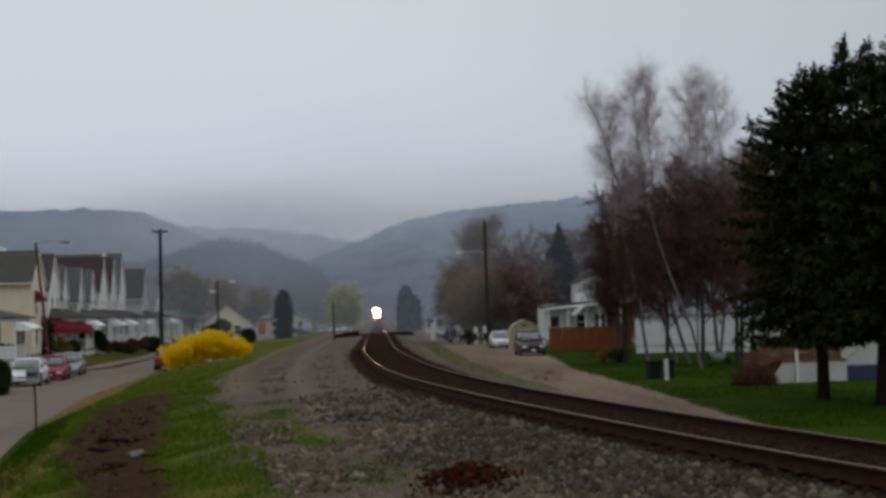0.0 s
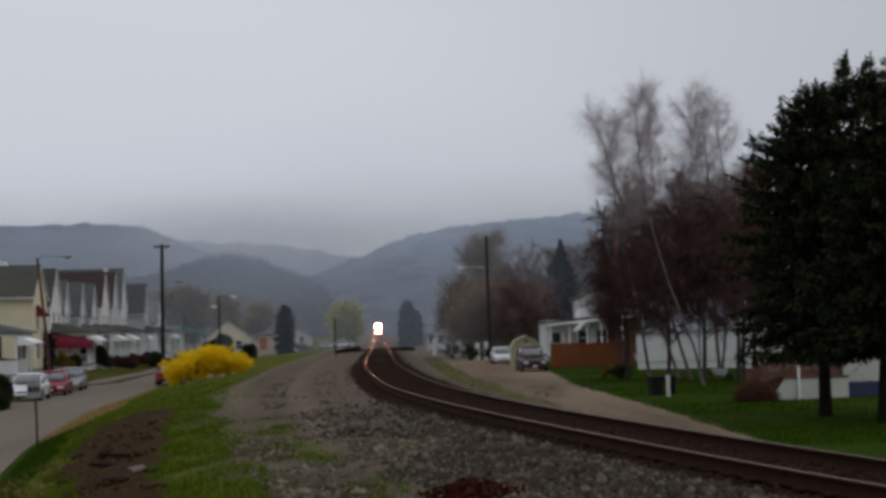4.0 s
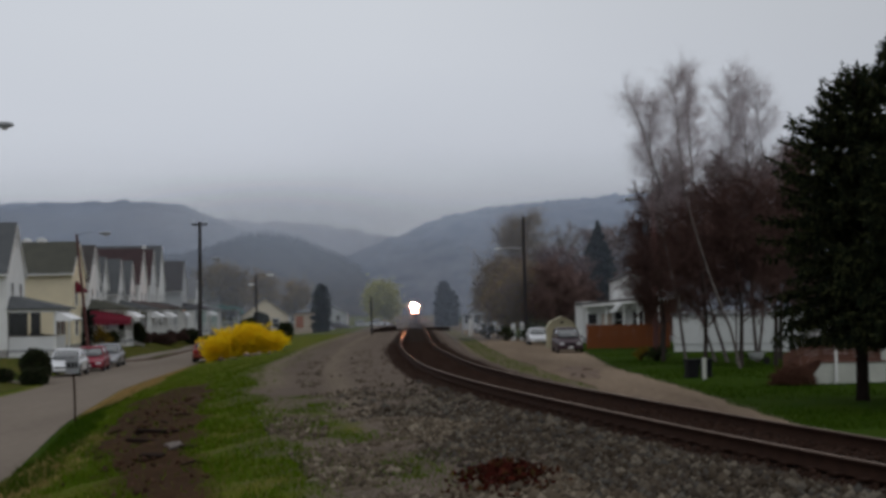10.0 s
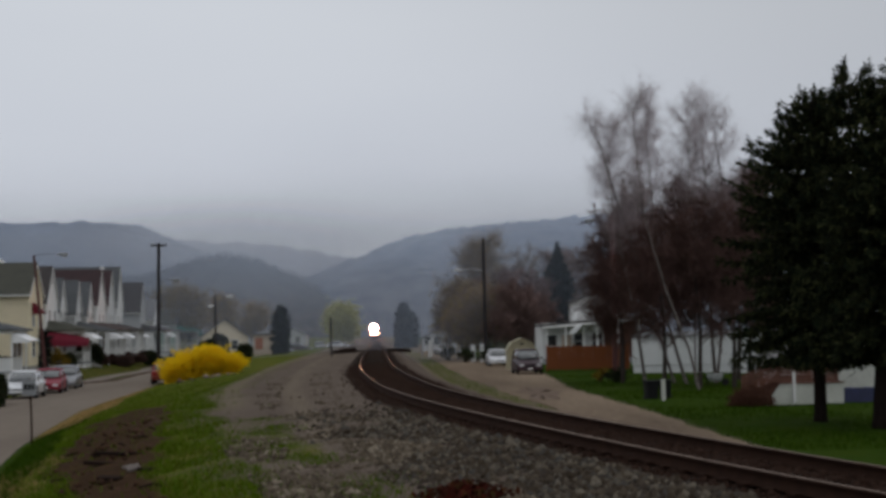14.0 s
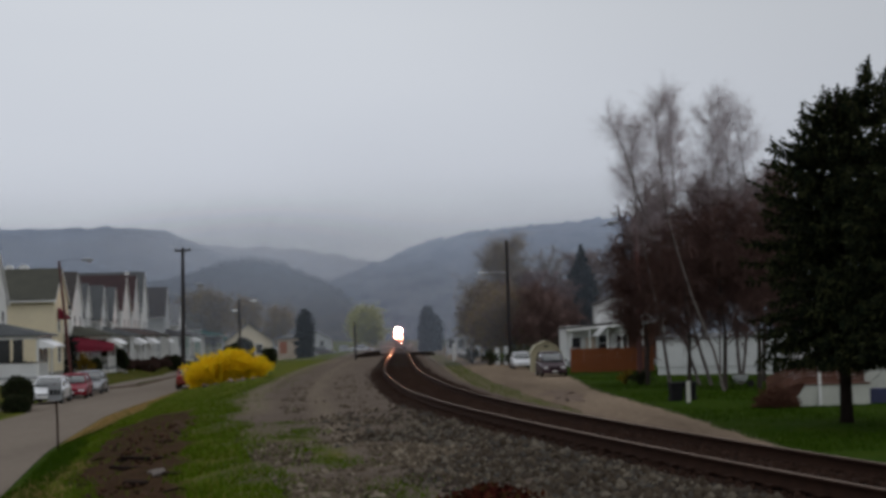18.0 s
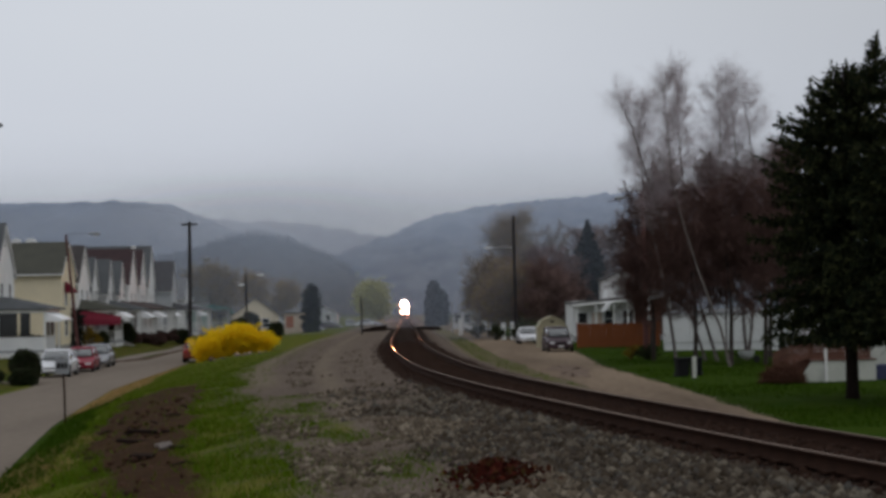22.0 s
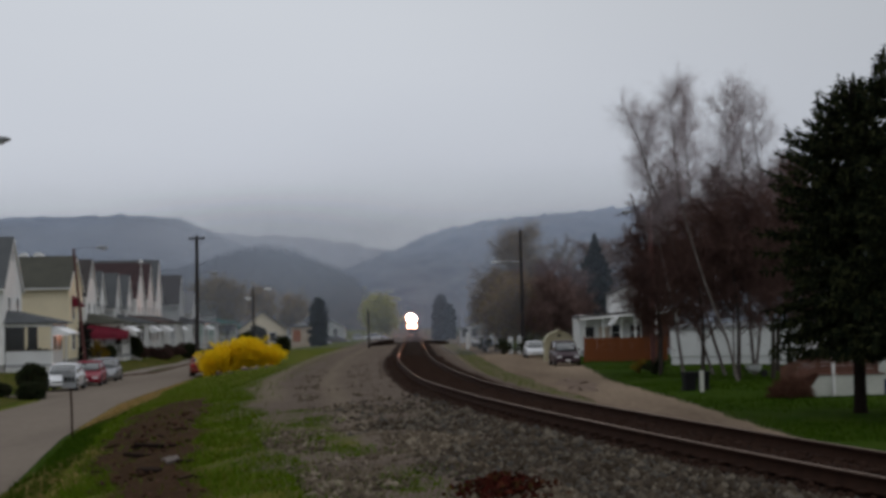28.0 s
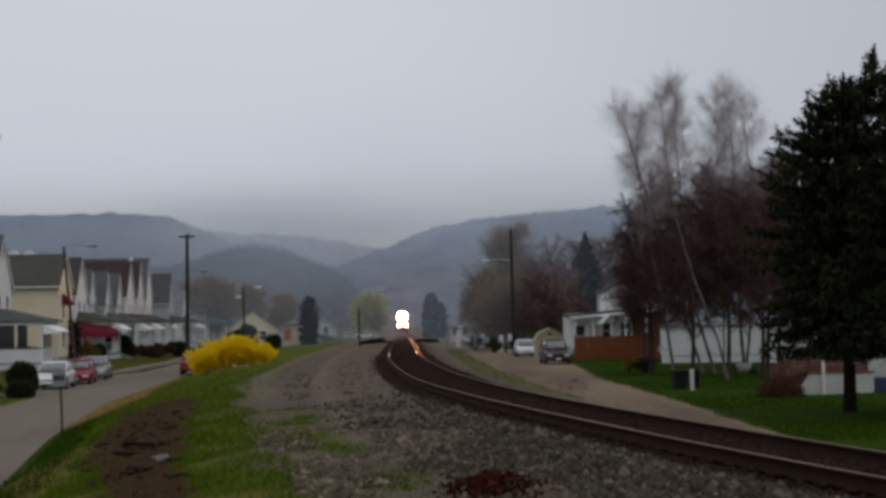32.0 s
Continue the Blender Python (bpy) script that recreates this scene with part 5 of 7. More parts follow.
def forsythia():
    """Arching stems set all along with small four-petalled flowers."""
    rng = np.random.default_rng(21)
    cx, cy = -12.8, 98.0
    t = thing("forsythia_bush", pose(cx, cy, gz(cx, cy)), "forsythia bush in full yellow flower on the bank", "shrub")
    B, C, D = [], [], []
    for i in range(420):
        o = rng.uniform(-1, 1)
        root = np.array([o * 2.15, rng.uniform(-1.3, 1.3), 0.0])
        root[2] = gz(cx + root[0], cy + root[1]) - gz(cx, cy)
        a, reach = rng.uniform(0, 2 * math.pi), rng.uniform(0.3, 1.15)
        h = rng.uniform(0.9, 1.95) * (1.0 - 0.45 * abs(o) ** 2) * (1.05 if o < 0.4 else 0.85)
        p = root
        for s in range(1, 8):
            w = s / 7
            q = root + np.array([math.cos(a) * reach * w, math.sin(a) * reach * w, h * (1.6 * w - 0.75 * w * w) * 1.15])
            B.append((*p, *q, 0.012 * (1.1 - w), 0.012 * (1 - w) + 0.002))
            for _ in range(30):
                c = p + (q - p) * rng.uniform(0, 1) + rng.normal(0, 0.07, 3)
                C.append(c)
                D.append(rng.normal(0, 1, 3))
            p = q
    part("stem_frame", segments_mesh("stems", B, 4), M["bark"], t, kind="stuff")
    part("blossom", leaves_mesh("flowers", C, D, rng.uniform(0.055, 0.115, len(C)), rng, 0.8), M["gold"], t, kind="stuff")


forsythia()

conifer("spruce_tree", 13.62, 50.8, 11.05, 3.0, "dark dense spruce with drooping boughs on the lawn", 31, clear=2.45, needle_width=0.33, per=0.048, spray=0.28, group="spruces on the lawn",
        profile=((2.4, 2.75), (3.5, 3.05), (7.2, 3.0), (8.3, 2.5), (8.8, 1.95), (9.4, 1.45), (10.2, 0.95), (10.9, 0.35)))
conifer("spruce_tree", 14.5, 47.2, 12.5, 2.9, "taller dark spruce with two leaders beside another", 32, clear=2.45, needle_width=0.33, per=0.048, spray=0.28, group="spruces on the lawn",
        profile=((2.4, 2.7), (4.0, 2.9), (8.0, 2.4), (9.4, 1.7), (10.4, 1.1), (11.2, 0.6), (12.4, 0.15)), lean=1.4, leaders=((-0.75, 9.4, 11.3, 0.7), (-0.1, 9.6, 11.2, 0.5)))
conifer("spruce_tree", 15.85, 160.0, 12.1, 2.0, "slender dark spruce beyond the timber fence", 33, clear=0.8, needles="yew", spray=0.55, per=0.13, profile=((0.8, 2.2), (4.4, 2.3), (7.5, 1.6), (9.5, 0.85), (11.0, 0.32), (12.1, 0.04)))

BIRCHES = [
    [(16.1, 85, 0), (15.62, 85, 1.9), (15.02, 85, 3.5), (14.43, 85, 5.2), (13.73, 85, 7.68), (13.26, 85, 9.56), (12.95, 85, 13.0), (12.83, 85, 15.4)],
    [(15.93, 85, 0), (15.94, 85, 2.35), (15.99, 85, 5.14), (16.03, 85, 7.63), (15.84, 85, 10.45), (15.9, 85, 13.6), (15.8, 85, 15.3)],
    [(15.2, 87.5, 0), (14.39, 87, 2.38), (13.74, 86.5, 4.56), (12.88, 86, 7.38), (11.9, 86, 10.5), (11.1, 86, 13.4), (10.5, 86, 14.6)],
    [(15.6, 86, 0), (14.92, 86, 2.37), (14.36, 86, 4.55), (14.03, 86, 7.36), (13.91, 86, 10.5), (13.69, 86, 13.9), (13.76, 86, 15.3)],
    [(17.34, 86.5, 0), (17.2, 86.5, 2.32), (17.17, 86.5, 5.1), (17.11, 86.5, 8.2), (17.05, 86.5, 11.4), (16.93, 86.5, 13.6), (16.81, 86.5, 15.3)],
    [(17.5, 87, 0), (17.8, 87, 2.3), (18.0, 87, 5.1), (18.1, 87, 8.2), (18.1, 87, 11.3), (17.76, 87, 14.2), (17.65, 87, 14.6)],
    [(13.46, 87, 0), (13.2, 87, 2.1), (12.94, 87, 3.96), (12.4, 87, 6.8), (11.86, 87, 9.9), (11.64, 87, 13), (12.0, 87, 14.6)],
]
# the palest trunk stands a little before the rest
BIRCHES[0] = [(x * 0.918, y * 0.918, max(0.0, 3.3 + (z - 3.3) * 0.918) if z > 0 else 0.0) for x, y, z in BIRCHES[0]]
for i, path in enumerate(BIRCHES):
    bare_tree("birch_tree", [path], [(0.075, 0.055, 0.09, 0.10, 0.11, 0.09, 0.10)[i]], M["pale_bark"] if i < 1 else M["birch_bark"], M["birch_twig"], "bare birch tree with a leaning pale trunk on the lawn" if i in (0, 2, 3) else "bare birch tree with an upright pale trunk on the lawn", "tree", 40 + i,
              first=0.62 if i < 2 else 0.48, limbs=44, limb_len=2.6, rise=0.95, twigs=19, twig_len=1.05, droop=0.2, fine=8, twig_r=0.0030, group="birch clump", limb=M["birch_limb"], limb_r=0.5, taper=0.66)

for i, (x, y, h, n) in enumerate((x * (1.2 if y > 91.5 else 1), y * (1.2 if y > 91.5 else 1), (h + 0.9) * 1.2 if y > 91.5 else h + 0.8, n) for x, y, h, n in ((13.2, 95, 7.4, 24), (14.6, 98, 9.6, 30), (16.6, 94, 8.6, 30), (18.2, 97, 10.2, 30), (19.8, 94, 9.0, 30), (21.4, 97, 10.6, 28), (15.4, 92, 7.2, 26), (13.6, 81.5, 6.6, 22), (15.3, 80.5, 7.4, 24), (17.2, 81.0, 8.0, 24), (19.4, 90.0, 8.8, 30), (20.6, 92.0, 9.4, 30), (18.6, 83.5, 7.8, 24), (12.6, 90.0, 5.4, 24))):
    bare_tree("bare_tree", [[(x, y, 0), (x + 0.1, y, h * 0.35), (x - 0.1, y, h * 0.7), (x, y, h)]], [0.13], M["bark"], M["brown_twig"], "dense dark brown bare tree behind the birches", "tree", 60 + i,
              first=0.35 if y > 100 else 0.26, limbs=n + 8, limb_len=2.9, rise=0.8 if y > 100 else 0.6, twigs=22, twig_len=1.3, droop=0.35, fine=8, twig_r=0.026 if y > 100 else 0.013, group="dark thicket", taper=0.5)

bare_tree("bare_tree", [[(8.7, 176, 0), (8.8, 176, 4.5), (8.6, 176, 8.2), (8.7, 176, 12.2)]], [0.3], M["bark"], M["grey_twig"], "tall bare grey tree with young buds beyond the lane", "tree", 70, first=0.22, limbs=58, limb_len=7.6, rise=0.72, twigs=24, twig_len=1.9, droop=0.15, fine=9, twig_r=0.010, leaf=M["bud_leaf"], leaf_size=0.08, taper=0.9)
for i, (x, y, h, twig, leaf) in enumerate(((5.6, 167, 6.2, "russet_twig", "olive_leaf"), (7.2, 163, 5.6, "russet_twig", "bud_leaf"), (8.5, 158, 5.2, "russet_twig", "olive_leaf"), (9.8, 168, 7.4, "lane_twig", None), (12.0, 170, 8.0, "lane_twig", None), (13.9, 165, 7.2, "lane_twig", None), (10.9, 152, 5.5, "lane_twig", None),
                                            (12.9, 156, 6.0, "lane_twig", None), (14.4, 186, 11.2, "grey_twig", None), (17.6, 178, 10.6, "russet_twig", None), (20.6, 179, 11.4, "russet_twig", None))):
    bare_tree("bare_tree", [[(x, y, 0), (x, y, h * 0.4), (x + 0.2, y, h)]], [0.13], M["bark"], M[twig], {"russet_twig": "low reddish-brown bare tree in the thicket along the lane", "lane_twig": "dark brown bare tree in the thicket along the lane", "grey_twig": "hazy grey bare tree behind the thicket"}[twig], "tree", 74 + i,
              first=0.12, limbs=28, limb_len=3.4, rise=0.8, twigs=20, twig_len=1.5, droop=0.3, fine=10, twig_r=0.024 if twig != "grey_twig" else 0.014, leaf=M[leaf] if leaf else None, leaf_size=0.2, group="thicket along the lane", taper=0.45)
bare_tree("budding_tree", [[(-32.9, 236, 0), (-32.9, 236, 4.4), (-32.8, 236, 8.4)]], [0.26], M["bark"], M["grey_twig"], "olive budding tree behind the houses", "tree", 85, first=0.2, limbs=30, limb_len=4.8, rise=0.7, twigs=16, twig_len=1.8, droop=0.2, fine=5, twig_r=0.018, leaf=M["olive_leaf"], leaf_size=0.32)
bare_tree("budding_tree", [[(-37.0, 246, 0), (-37.0, 246, 4.6), (-37.1, 246, 9.0)]], [0.22], M["bark"], M["grey_twig"], "olive budding tree beside another behind the houses", "tree", 86, first=0.2, limbs=30, limb_len=4.8, rise=0.7, twigs=16, twig_len=1.8, droop=0.2, fine=5, twig_r=0.018, leaf=M["olive_leaf"], leaf_size=0.32)
for i, (x, y, h) in enumerate(((-35.0, 300, 8.6), (-30.2, 312, 7.0), (-42.5, 290, 9.4))):
    bare_tree("bare_tree", [[(x, y, 0), (x, y, h * 0.45), (x + 0.2, y, h)]], [0.24], M["bark"], M["grey_twig"], "hazy grey-brown bare tree behind the far houses", "tree", 180 + i, first=0.2, limbs=34, limb_len=5.0, rise=0.75, twigs=18, twig_len=1.9, droop=0.2, fine=6, twig_r=0.024, leaf=M["bud_leaf"], leaf_size=0.25, group="bare trees behind the far houses")
bare_tree("willow_tree", [[(-12.4, 300, 0), (-12.4, 300, 3), (-12.3, 300, 6.5)]], [0.3], M["bark"], M["grey_twig"], "round yellow-green tree in young leaf by the railway", "tree", 87, first=0.22, limbs=60, limb_len=4.3, rise=0.6, twigs=18, twig_len=1.6, droop=0.5, fine=5, twig_r=0.02, leaf=M["willow_leaf"], leaf_size=0.5)
conifer("arborvitae", -16.5, 205.0, 6.3, 1.25, "dark columnar evergreen beside the tan building", 90, clear=0.2, body=1.2, needles="yew", spray=0.5, per=0.1, top=0.3)
conifer("evergreen_tree", -0.35, 282.0, 8.2, 1.9, "evergreen far along the line, blue-grey haze in its colour", 91, clear=0.3, needles="hazed_needles", spray=0.65, per=0.2, group="evergreens along the line", profile=((0.3, 1.6), (4.0, 1.8), (6.0, 1.5), (7.2, 1.0), (8.2, 0.4)))
conifer("evergreen_tree", 1.3, 286.0, 6.6, 1.2, "lower evergreen far along the line, blue-grey haze in its colour", 92, clear=0.3, needles="hazed_needles", spray=0.65, per=0.2, group="evergreens along the line", profile=((0.3, 1.0), (4.0, 1.1), (5.6, 0.8), (6.6, 0.3)))
for i, (x, y, balls, lab) in enumerate((
        (-20.3, 76.5, ((0, 0, 0.95, 0.74, 0.68), (0.05, -0.3, 0.4, 0.6, 0.45)), "tall clipped dark evergreen bush by the pavement"),
        (-19.8, 74.3, ((0, 0, 0.36, 0.66, 0.46),), "low round dark evergreen bush by the pavement"),
        (-22.6, 77.5, ((0, 0, 0.3, 0.9, 0.4),), "low dark bush spreading over the lawn"),
        (-29.0, 134.0, ((0, 0, 0.62, 0.62, 0.72),), "dark round bush before a porch"),
        (-29.1, 141.0, ((0, 0, 1.25, 0.75, 1.3), (0.9, 0.3, 1.0, 0.7, 1.0)), "tall dark bush between two houses"),
        (-27.0, 149.0, ((0, 0, 0.5, 0.9, 0.55), (-1.2, 0.2, 0.55, 0.9, 0.6)), "low reddish-brown hedge bush before a porch"),
        (-29.0, 147.5, ((0, 0, 0.55, 0.9, 0.6),), "low reddish-brown hedge bush beside a porch"),
        (-31.0, 118.0, ((0, 0, 0.7, 1.2, 0.7),), "dark bush between two houses"),
        (-15.6, 150.0, ((0, 0, 0.9, 0.75, 0.9),), "dark round bush behind the yellow one"),
        (-20.4, 160.0, ((0, 0, 1.3, 1.0, 1.3), (0.9, 0, 0.9, 0.8, 0.9)), "dark green bush by the street"),
        (-28.3, 157.5, ((0, 0, 0.5, 0.9, 0.55), (1.3, -0.4, 0.4, 0.8, 0.45)), "low reddish-brown hedge bush before a porch"),
        (-26.3, 160.5, ((0, 0, 0.75, 0.9, 0.85),), "dark round bush by the pavement"),
        (-28.6, 170.0, ((0, 0, 0.55, 0.9, 0.6),), "low reddish-brown hedge bush before a porch"),
        (-24.6, 205.0, ((0, 0, 1.6, 1.3, 1.6),), "dark green bush before the cream building"))):
    round_bush("bush", x, y, balls, M["hedge_leaf"] if "reddish" in lab else M["shrub_leaf"], lab, 100 + i, 0.10 if y < 100 else 0.16, 2400 if y < 100 else 900, "bushes before the houses")
shrub("bush", 12.3, 90.5, 0.9, 0.8, 0.9, M["shrub_leaf"], "low green bush on the lawn by the lane", 110, 1500, 0.1)
conifer("arborvitae", -29.55, 127.0, 3.5, 0.62, "tall dark columnar evergreen against the cream house", 112, clear=0.1, body=1.3, needles="yew", spray=0.32, per=0.1, top=0.4)
shrub("bush", 11.6, 92.5, 0.55, 0.5, 0.95, M["mustard"], "small yellow-brown bush on the lawn by the lane", 113, 900, 0.1)
shrub("bush", -28.9, 129.5, 1.0, 0.9, 1.7, M["mustard"], "small mustard-yellow bush before a porch", 111, 1800, 0.14)
for i, (x, y, rx) in enumerate(((5.8, 150, 0.9), (7.8, 146, 1.0), (4.4, 164, 1.2))):
    shrub("hedge_bush", x, y, rx, 1.0, 1.6, M["shrub_leaf"], "dark clipped bush along the lane", 115 + i, 1500, 0.14, group="bushes along the lane")


# ---- vehicles ----


def loft(sections, cap=True):
    """A closed skin through rings of equal count."""
    k = len(sections[0])
    v = [p for s in sections for p in s]
    f = [(i * k + j, i * k + (j + 1) % k, (i + 1) * k + (j + 1) % k, (i + 1) * k + j) for i in range(len(sections) - 1) for j in range(k)]
    if cap:
        f += [tuple(range(k - 1, -1, -1)), tuple(range((len(sections) - 1) * k, len(sections) * k))]
    return Geo().add(v, f)


def ring(y, hw, zb, zt, lower=0.9, upper=0.9):
    z = lambda u: zb + (zt - zb) * u
    half = [(hw * lower, 0.0), (hw, 0.16), (hw, 0.55), (hw * 0.985, 0.8), (hw * upper, 0.96), (hw * upper * 0.8, 1.0)]
    return [(a, y, z(u)) for a, u in half] + [(-a, y, z(u)) for a, u in reversed(half)]


def car(m, paint, label, kind="sedan", category="car", rear_to_camera=False):
    """A car in parts, its front towards its own -y."""
    t = thing("car", m, label, category, "parked cars")
    tall = kind == "suv"
    L, W = (4.6, 0.92) if tall else (4.5, 0.87)
    belt, roof = (1.05, 1.72) if tall else (0.92, 1.42)
    nose = 0.80 if tall else 0.66
    F, R = -L / 2, L / 2
    body = [ring(F, W * 0.80, 0.34, nose - 0.12), ring(F + 0.08, W * 0.93, 0.26, nose - 0.02), ring(F + 0.45, W, 0.22, nose + 0.06), ring(F + 1.15, W, 0.21, belt - 0.06), ring(F + 1.35, W, 0.21, belt),
            ring(0.2, W, 0.21, belt + 0.02), ring(R - 1.0, W, 0.21, belt + 0.04), ring(R - 0.35, W * 0.99, 0.23, belt + (0.02 if tall else 0.0)), ring(R - 0.06, W * 0.94, 0.28, belt - 0.05), ring(R, W * 0.82, 0.36, belt - 0.2)]
    part("body", loft(body), paint, t, smooth=False)
    rear_top, rear_base = (R - 0.55, R - 0.12) if tall else (R - 1.35, R - 0.62)
    front_base, front_top = F + 1.2, F + 1.95

    def plan(k, y0, y1, z, square=0.42):
        """A rounded outline across the car at one height."""
        out = []
        for n in range(20):
            a = 2 * math.pi * (n + 0.5) / 20
            cx, cy = math.cos(a), math.sin(a)
            out.append((W * k * math.copysign(abs(cx) ** square, cx), (y0 + y1) / 2 + (y1 - y0) / 2 * math.copysign(abs(cy) ** square, cy), z))
        return out

    half = lambda a, b: a + (b - a) * 0.45
    cab = [plan(0.92, front_base - 0.04, rear_base + 0.03, belt - 0.03), plan(0.86, half(front_base, front_top), half(rear_base, rear_top), half(belt, roof)), plan(0.765, front_top, rear_top, roof - 0.05)]
    part("greenhouse", loft(cab), M["car_glass"], t, "dark car windows reflecting the sky", smooth=True)
    top = [plan(0.785, front_top - 0.05, rear_top + 0.05, roof - 0.07), plan(0.765, front_top - 0.01, rear_top + 0.01, roof - 0.015), plan(0.69, front_top + 0.12, rear_top - 0.12, roof + 0.02), plan(0.40, front_top + 0.45, rear_top - 0.45, roof + 0.04)]
    part("roof", loft(top), paint, t, smooth=True)
    for sx in (-1, 1):
        for y0, y1, r in ((front_base, front_top, 0.035), (0.25, 0.25, 0.035), (rear_base, rear_top, 0.06)):
            part("pillar", Geo().tube([(sx * W * 0.87, y0 + (0.07 if y0 < 0 else -0.05 if y0 > 0.3 else 0), belt - 0.02), (sx * W * 0.74, y1 + (0.06 if y0 < 0 else -0.05 if y0 > 0.3 else 0), roof - 0.05)], [r, r], 6), paint, t)
        for y0 in (F + 0.85, R - 0.85):
            wheel = part("wheel", Geo().lathe([(0.20, -0.10), (0.30, -0.11), (0.325, -0.06), (0.325, 0.06), (0.30, 0.11), (0.20, 0.10)], 20, y0, 0.325, "x"), M["rubber"], t, "black tyre", smooth=False)
            wheel.location.x = sx * (W - 0.09)
            part("rim", Geo().lathe([(0.05, 0.085 * sx), (0.12, 0.105 * sx), (0.19, 0.095 * sx), (0.205, 0.112 * sx), (0.205, 0.06 * sx)], 16, y0, 0.325, "x"), M["chrome"], wheel, "alloy rim")
            part("wheel_arch", Geo().lathe([(0.37, -0.012), (0.37, 0.012), (0.34, 0.012), (0.34, -0.012)], 20, y0, 0.335, "x"), M["black"], t).location.x = sx * (W - 0.002)
        part("headlamp", Geo().box(sx * W * 0.66 - 0.17, sx * W * 0.66 + 0.17, F - 0.005, F + 0.14, nose - 0.24, nose - 0.08, 0.02), M["lamp_glass"], t, "clear headlamp")
        part("tail_lamp", Geo().box(sx * W * 0.74 - 0.13, sx * W * 0.74 + 0.13, R - 0.12, R + 0.008, belt - 0.30, belt - 0.10, 0.02), M["tail_red"], t, "red tail lamp")
        part("mirror", Geo().box(sx * (W + 0.06) - 0.08, sx * (W + 0.06) + 0.08, front_base + 0.35, front_base + 0.45, belt, belt + 0.14, 0.03), paint, t)
    part("grille", Geo().box(-0.36, 0.36, F - 0.01, F + 0.05, nose - 0.24, nose - 0.12, 0.01), M["black"], t, "black grille")
    part("bumper", Geo().box(-W * 0.84, W * 0.84, F - 0.05, F + 0.12, 0.30, 0.46, 0.04), paint, t)
    part("air_intake", Geo().box(-W * 0.55, W * 0.55, F - 0.06, F, 0.22, 0.30, 0.01), M["black"], t)
    part("rear_bumper", Geo().box(-W * 0.84, W * 0.84, R - 0.12, R + 0.05, 0.32, 0.52, 0.04), paint, t)
    part("number_plate", Geo().box(-0.17, 0.17, F - 0.065, F - 0.052, 0.34, 0.44), M["white_paint"], t, "plain pale plate")
    return t


STREET_YAW = 4.9
car(pose(-20.65, 84.4, 0.03, 0, 0, 5.0), M["car_white"], "white sedan parked at the kerb of the street")
car(pose(-20.85, 91.0, 0.0, 0, 0, 7), M["car_red"], "dark red sedan parked at the kerb of the street")
car(pose(-21.5, 98.4, 0.0, 0, 0, 6), M["car_silver"], "silver-grey sedan parked at the kerb of the street")
car(pose(-16.15, 104.6, 0.03, 0, 0, STREET_YAW + 180), M["car_orange"], "faded red car parked behind the yellow bush")
car(pose(8.62, 110.6, 0.03, 0, 0, 2), M["car_grey"], "dark grey sport utility car parked beside the gravel lane", "suv")
car(pose(7.95, 135.0, 0.03, 0, 0, 2), M["car_white"], "white sedan parked beside the gravel lane")
for x, y, paint, yaw in ((-15.8, 285, "car_silver", 8), (-17.6, 255, "car_grey", 70), (-12.6, 290, "car_white", 80), (5.2, 196, "car_white", 30), (-19.0, 232, "car_silver", 60)):
    car(pose(x, y, 0.02, 0, 0, yaw), M[paint], {"car_silver": "small silver car parked far along the street", "car_grey": "dark grey car parked far along the street", "car_white": "white car parked far along the road", "car_red": "red car parked far along the street"}[paint])


# ---- houses ----


def window(parent, at, w, h, axis, frame_mat=None):
    """A sash window: frame, panes and sill, set on a wall that faces +x (axis x) or -y (axis y)."""
    x, y, z = at

    def block(a0, a1, z0, z1, d0, d1):
        return Geo().box(x + d0, x + d1, y + a0, y + a1, z0, z1) if axis == "x" else Geo().box(x + a0, x + a1, y - d1, y - d0, z0, z1)

    fr = Geo()
    for a0, a1, z0, z1 in ((-w / 2 - 0.09, -w / 2, z, z + h), (w / 2, w / 2 + 0.09, z, z + h), (-w / 2 - 0.09, w / 2 + 0.09, z + h, z + h + 0.1), (-w / 2, w / 2, z + h / 2 - 0.025, z + h / 2 + 0.025)):
        b = block(a0, a1, z0, z1, -0.02, 0.05)
        fr.add(b.v, b.f)
    wd = part("window", fr, frame_mat or M["white_paint"], parent)
    for z0, z1, d in ((z, z + h / 2 - 0.025, 0.012), (z + h / 2 + 0.025, z + h, 0.022)):
        part("pane", block(-w / 2, w / 2, z0, z1, -0.02, d), M["dark_glass"], wd, "dark glass pane")
    part("sill", block(-w / 2 - 0.13, w / 2 + 0.13, z - 0.07, z, -0.02, 0.1), frame_mat or M["white_paint"], wd)
    return wd


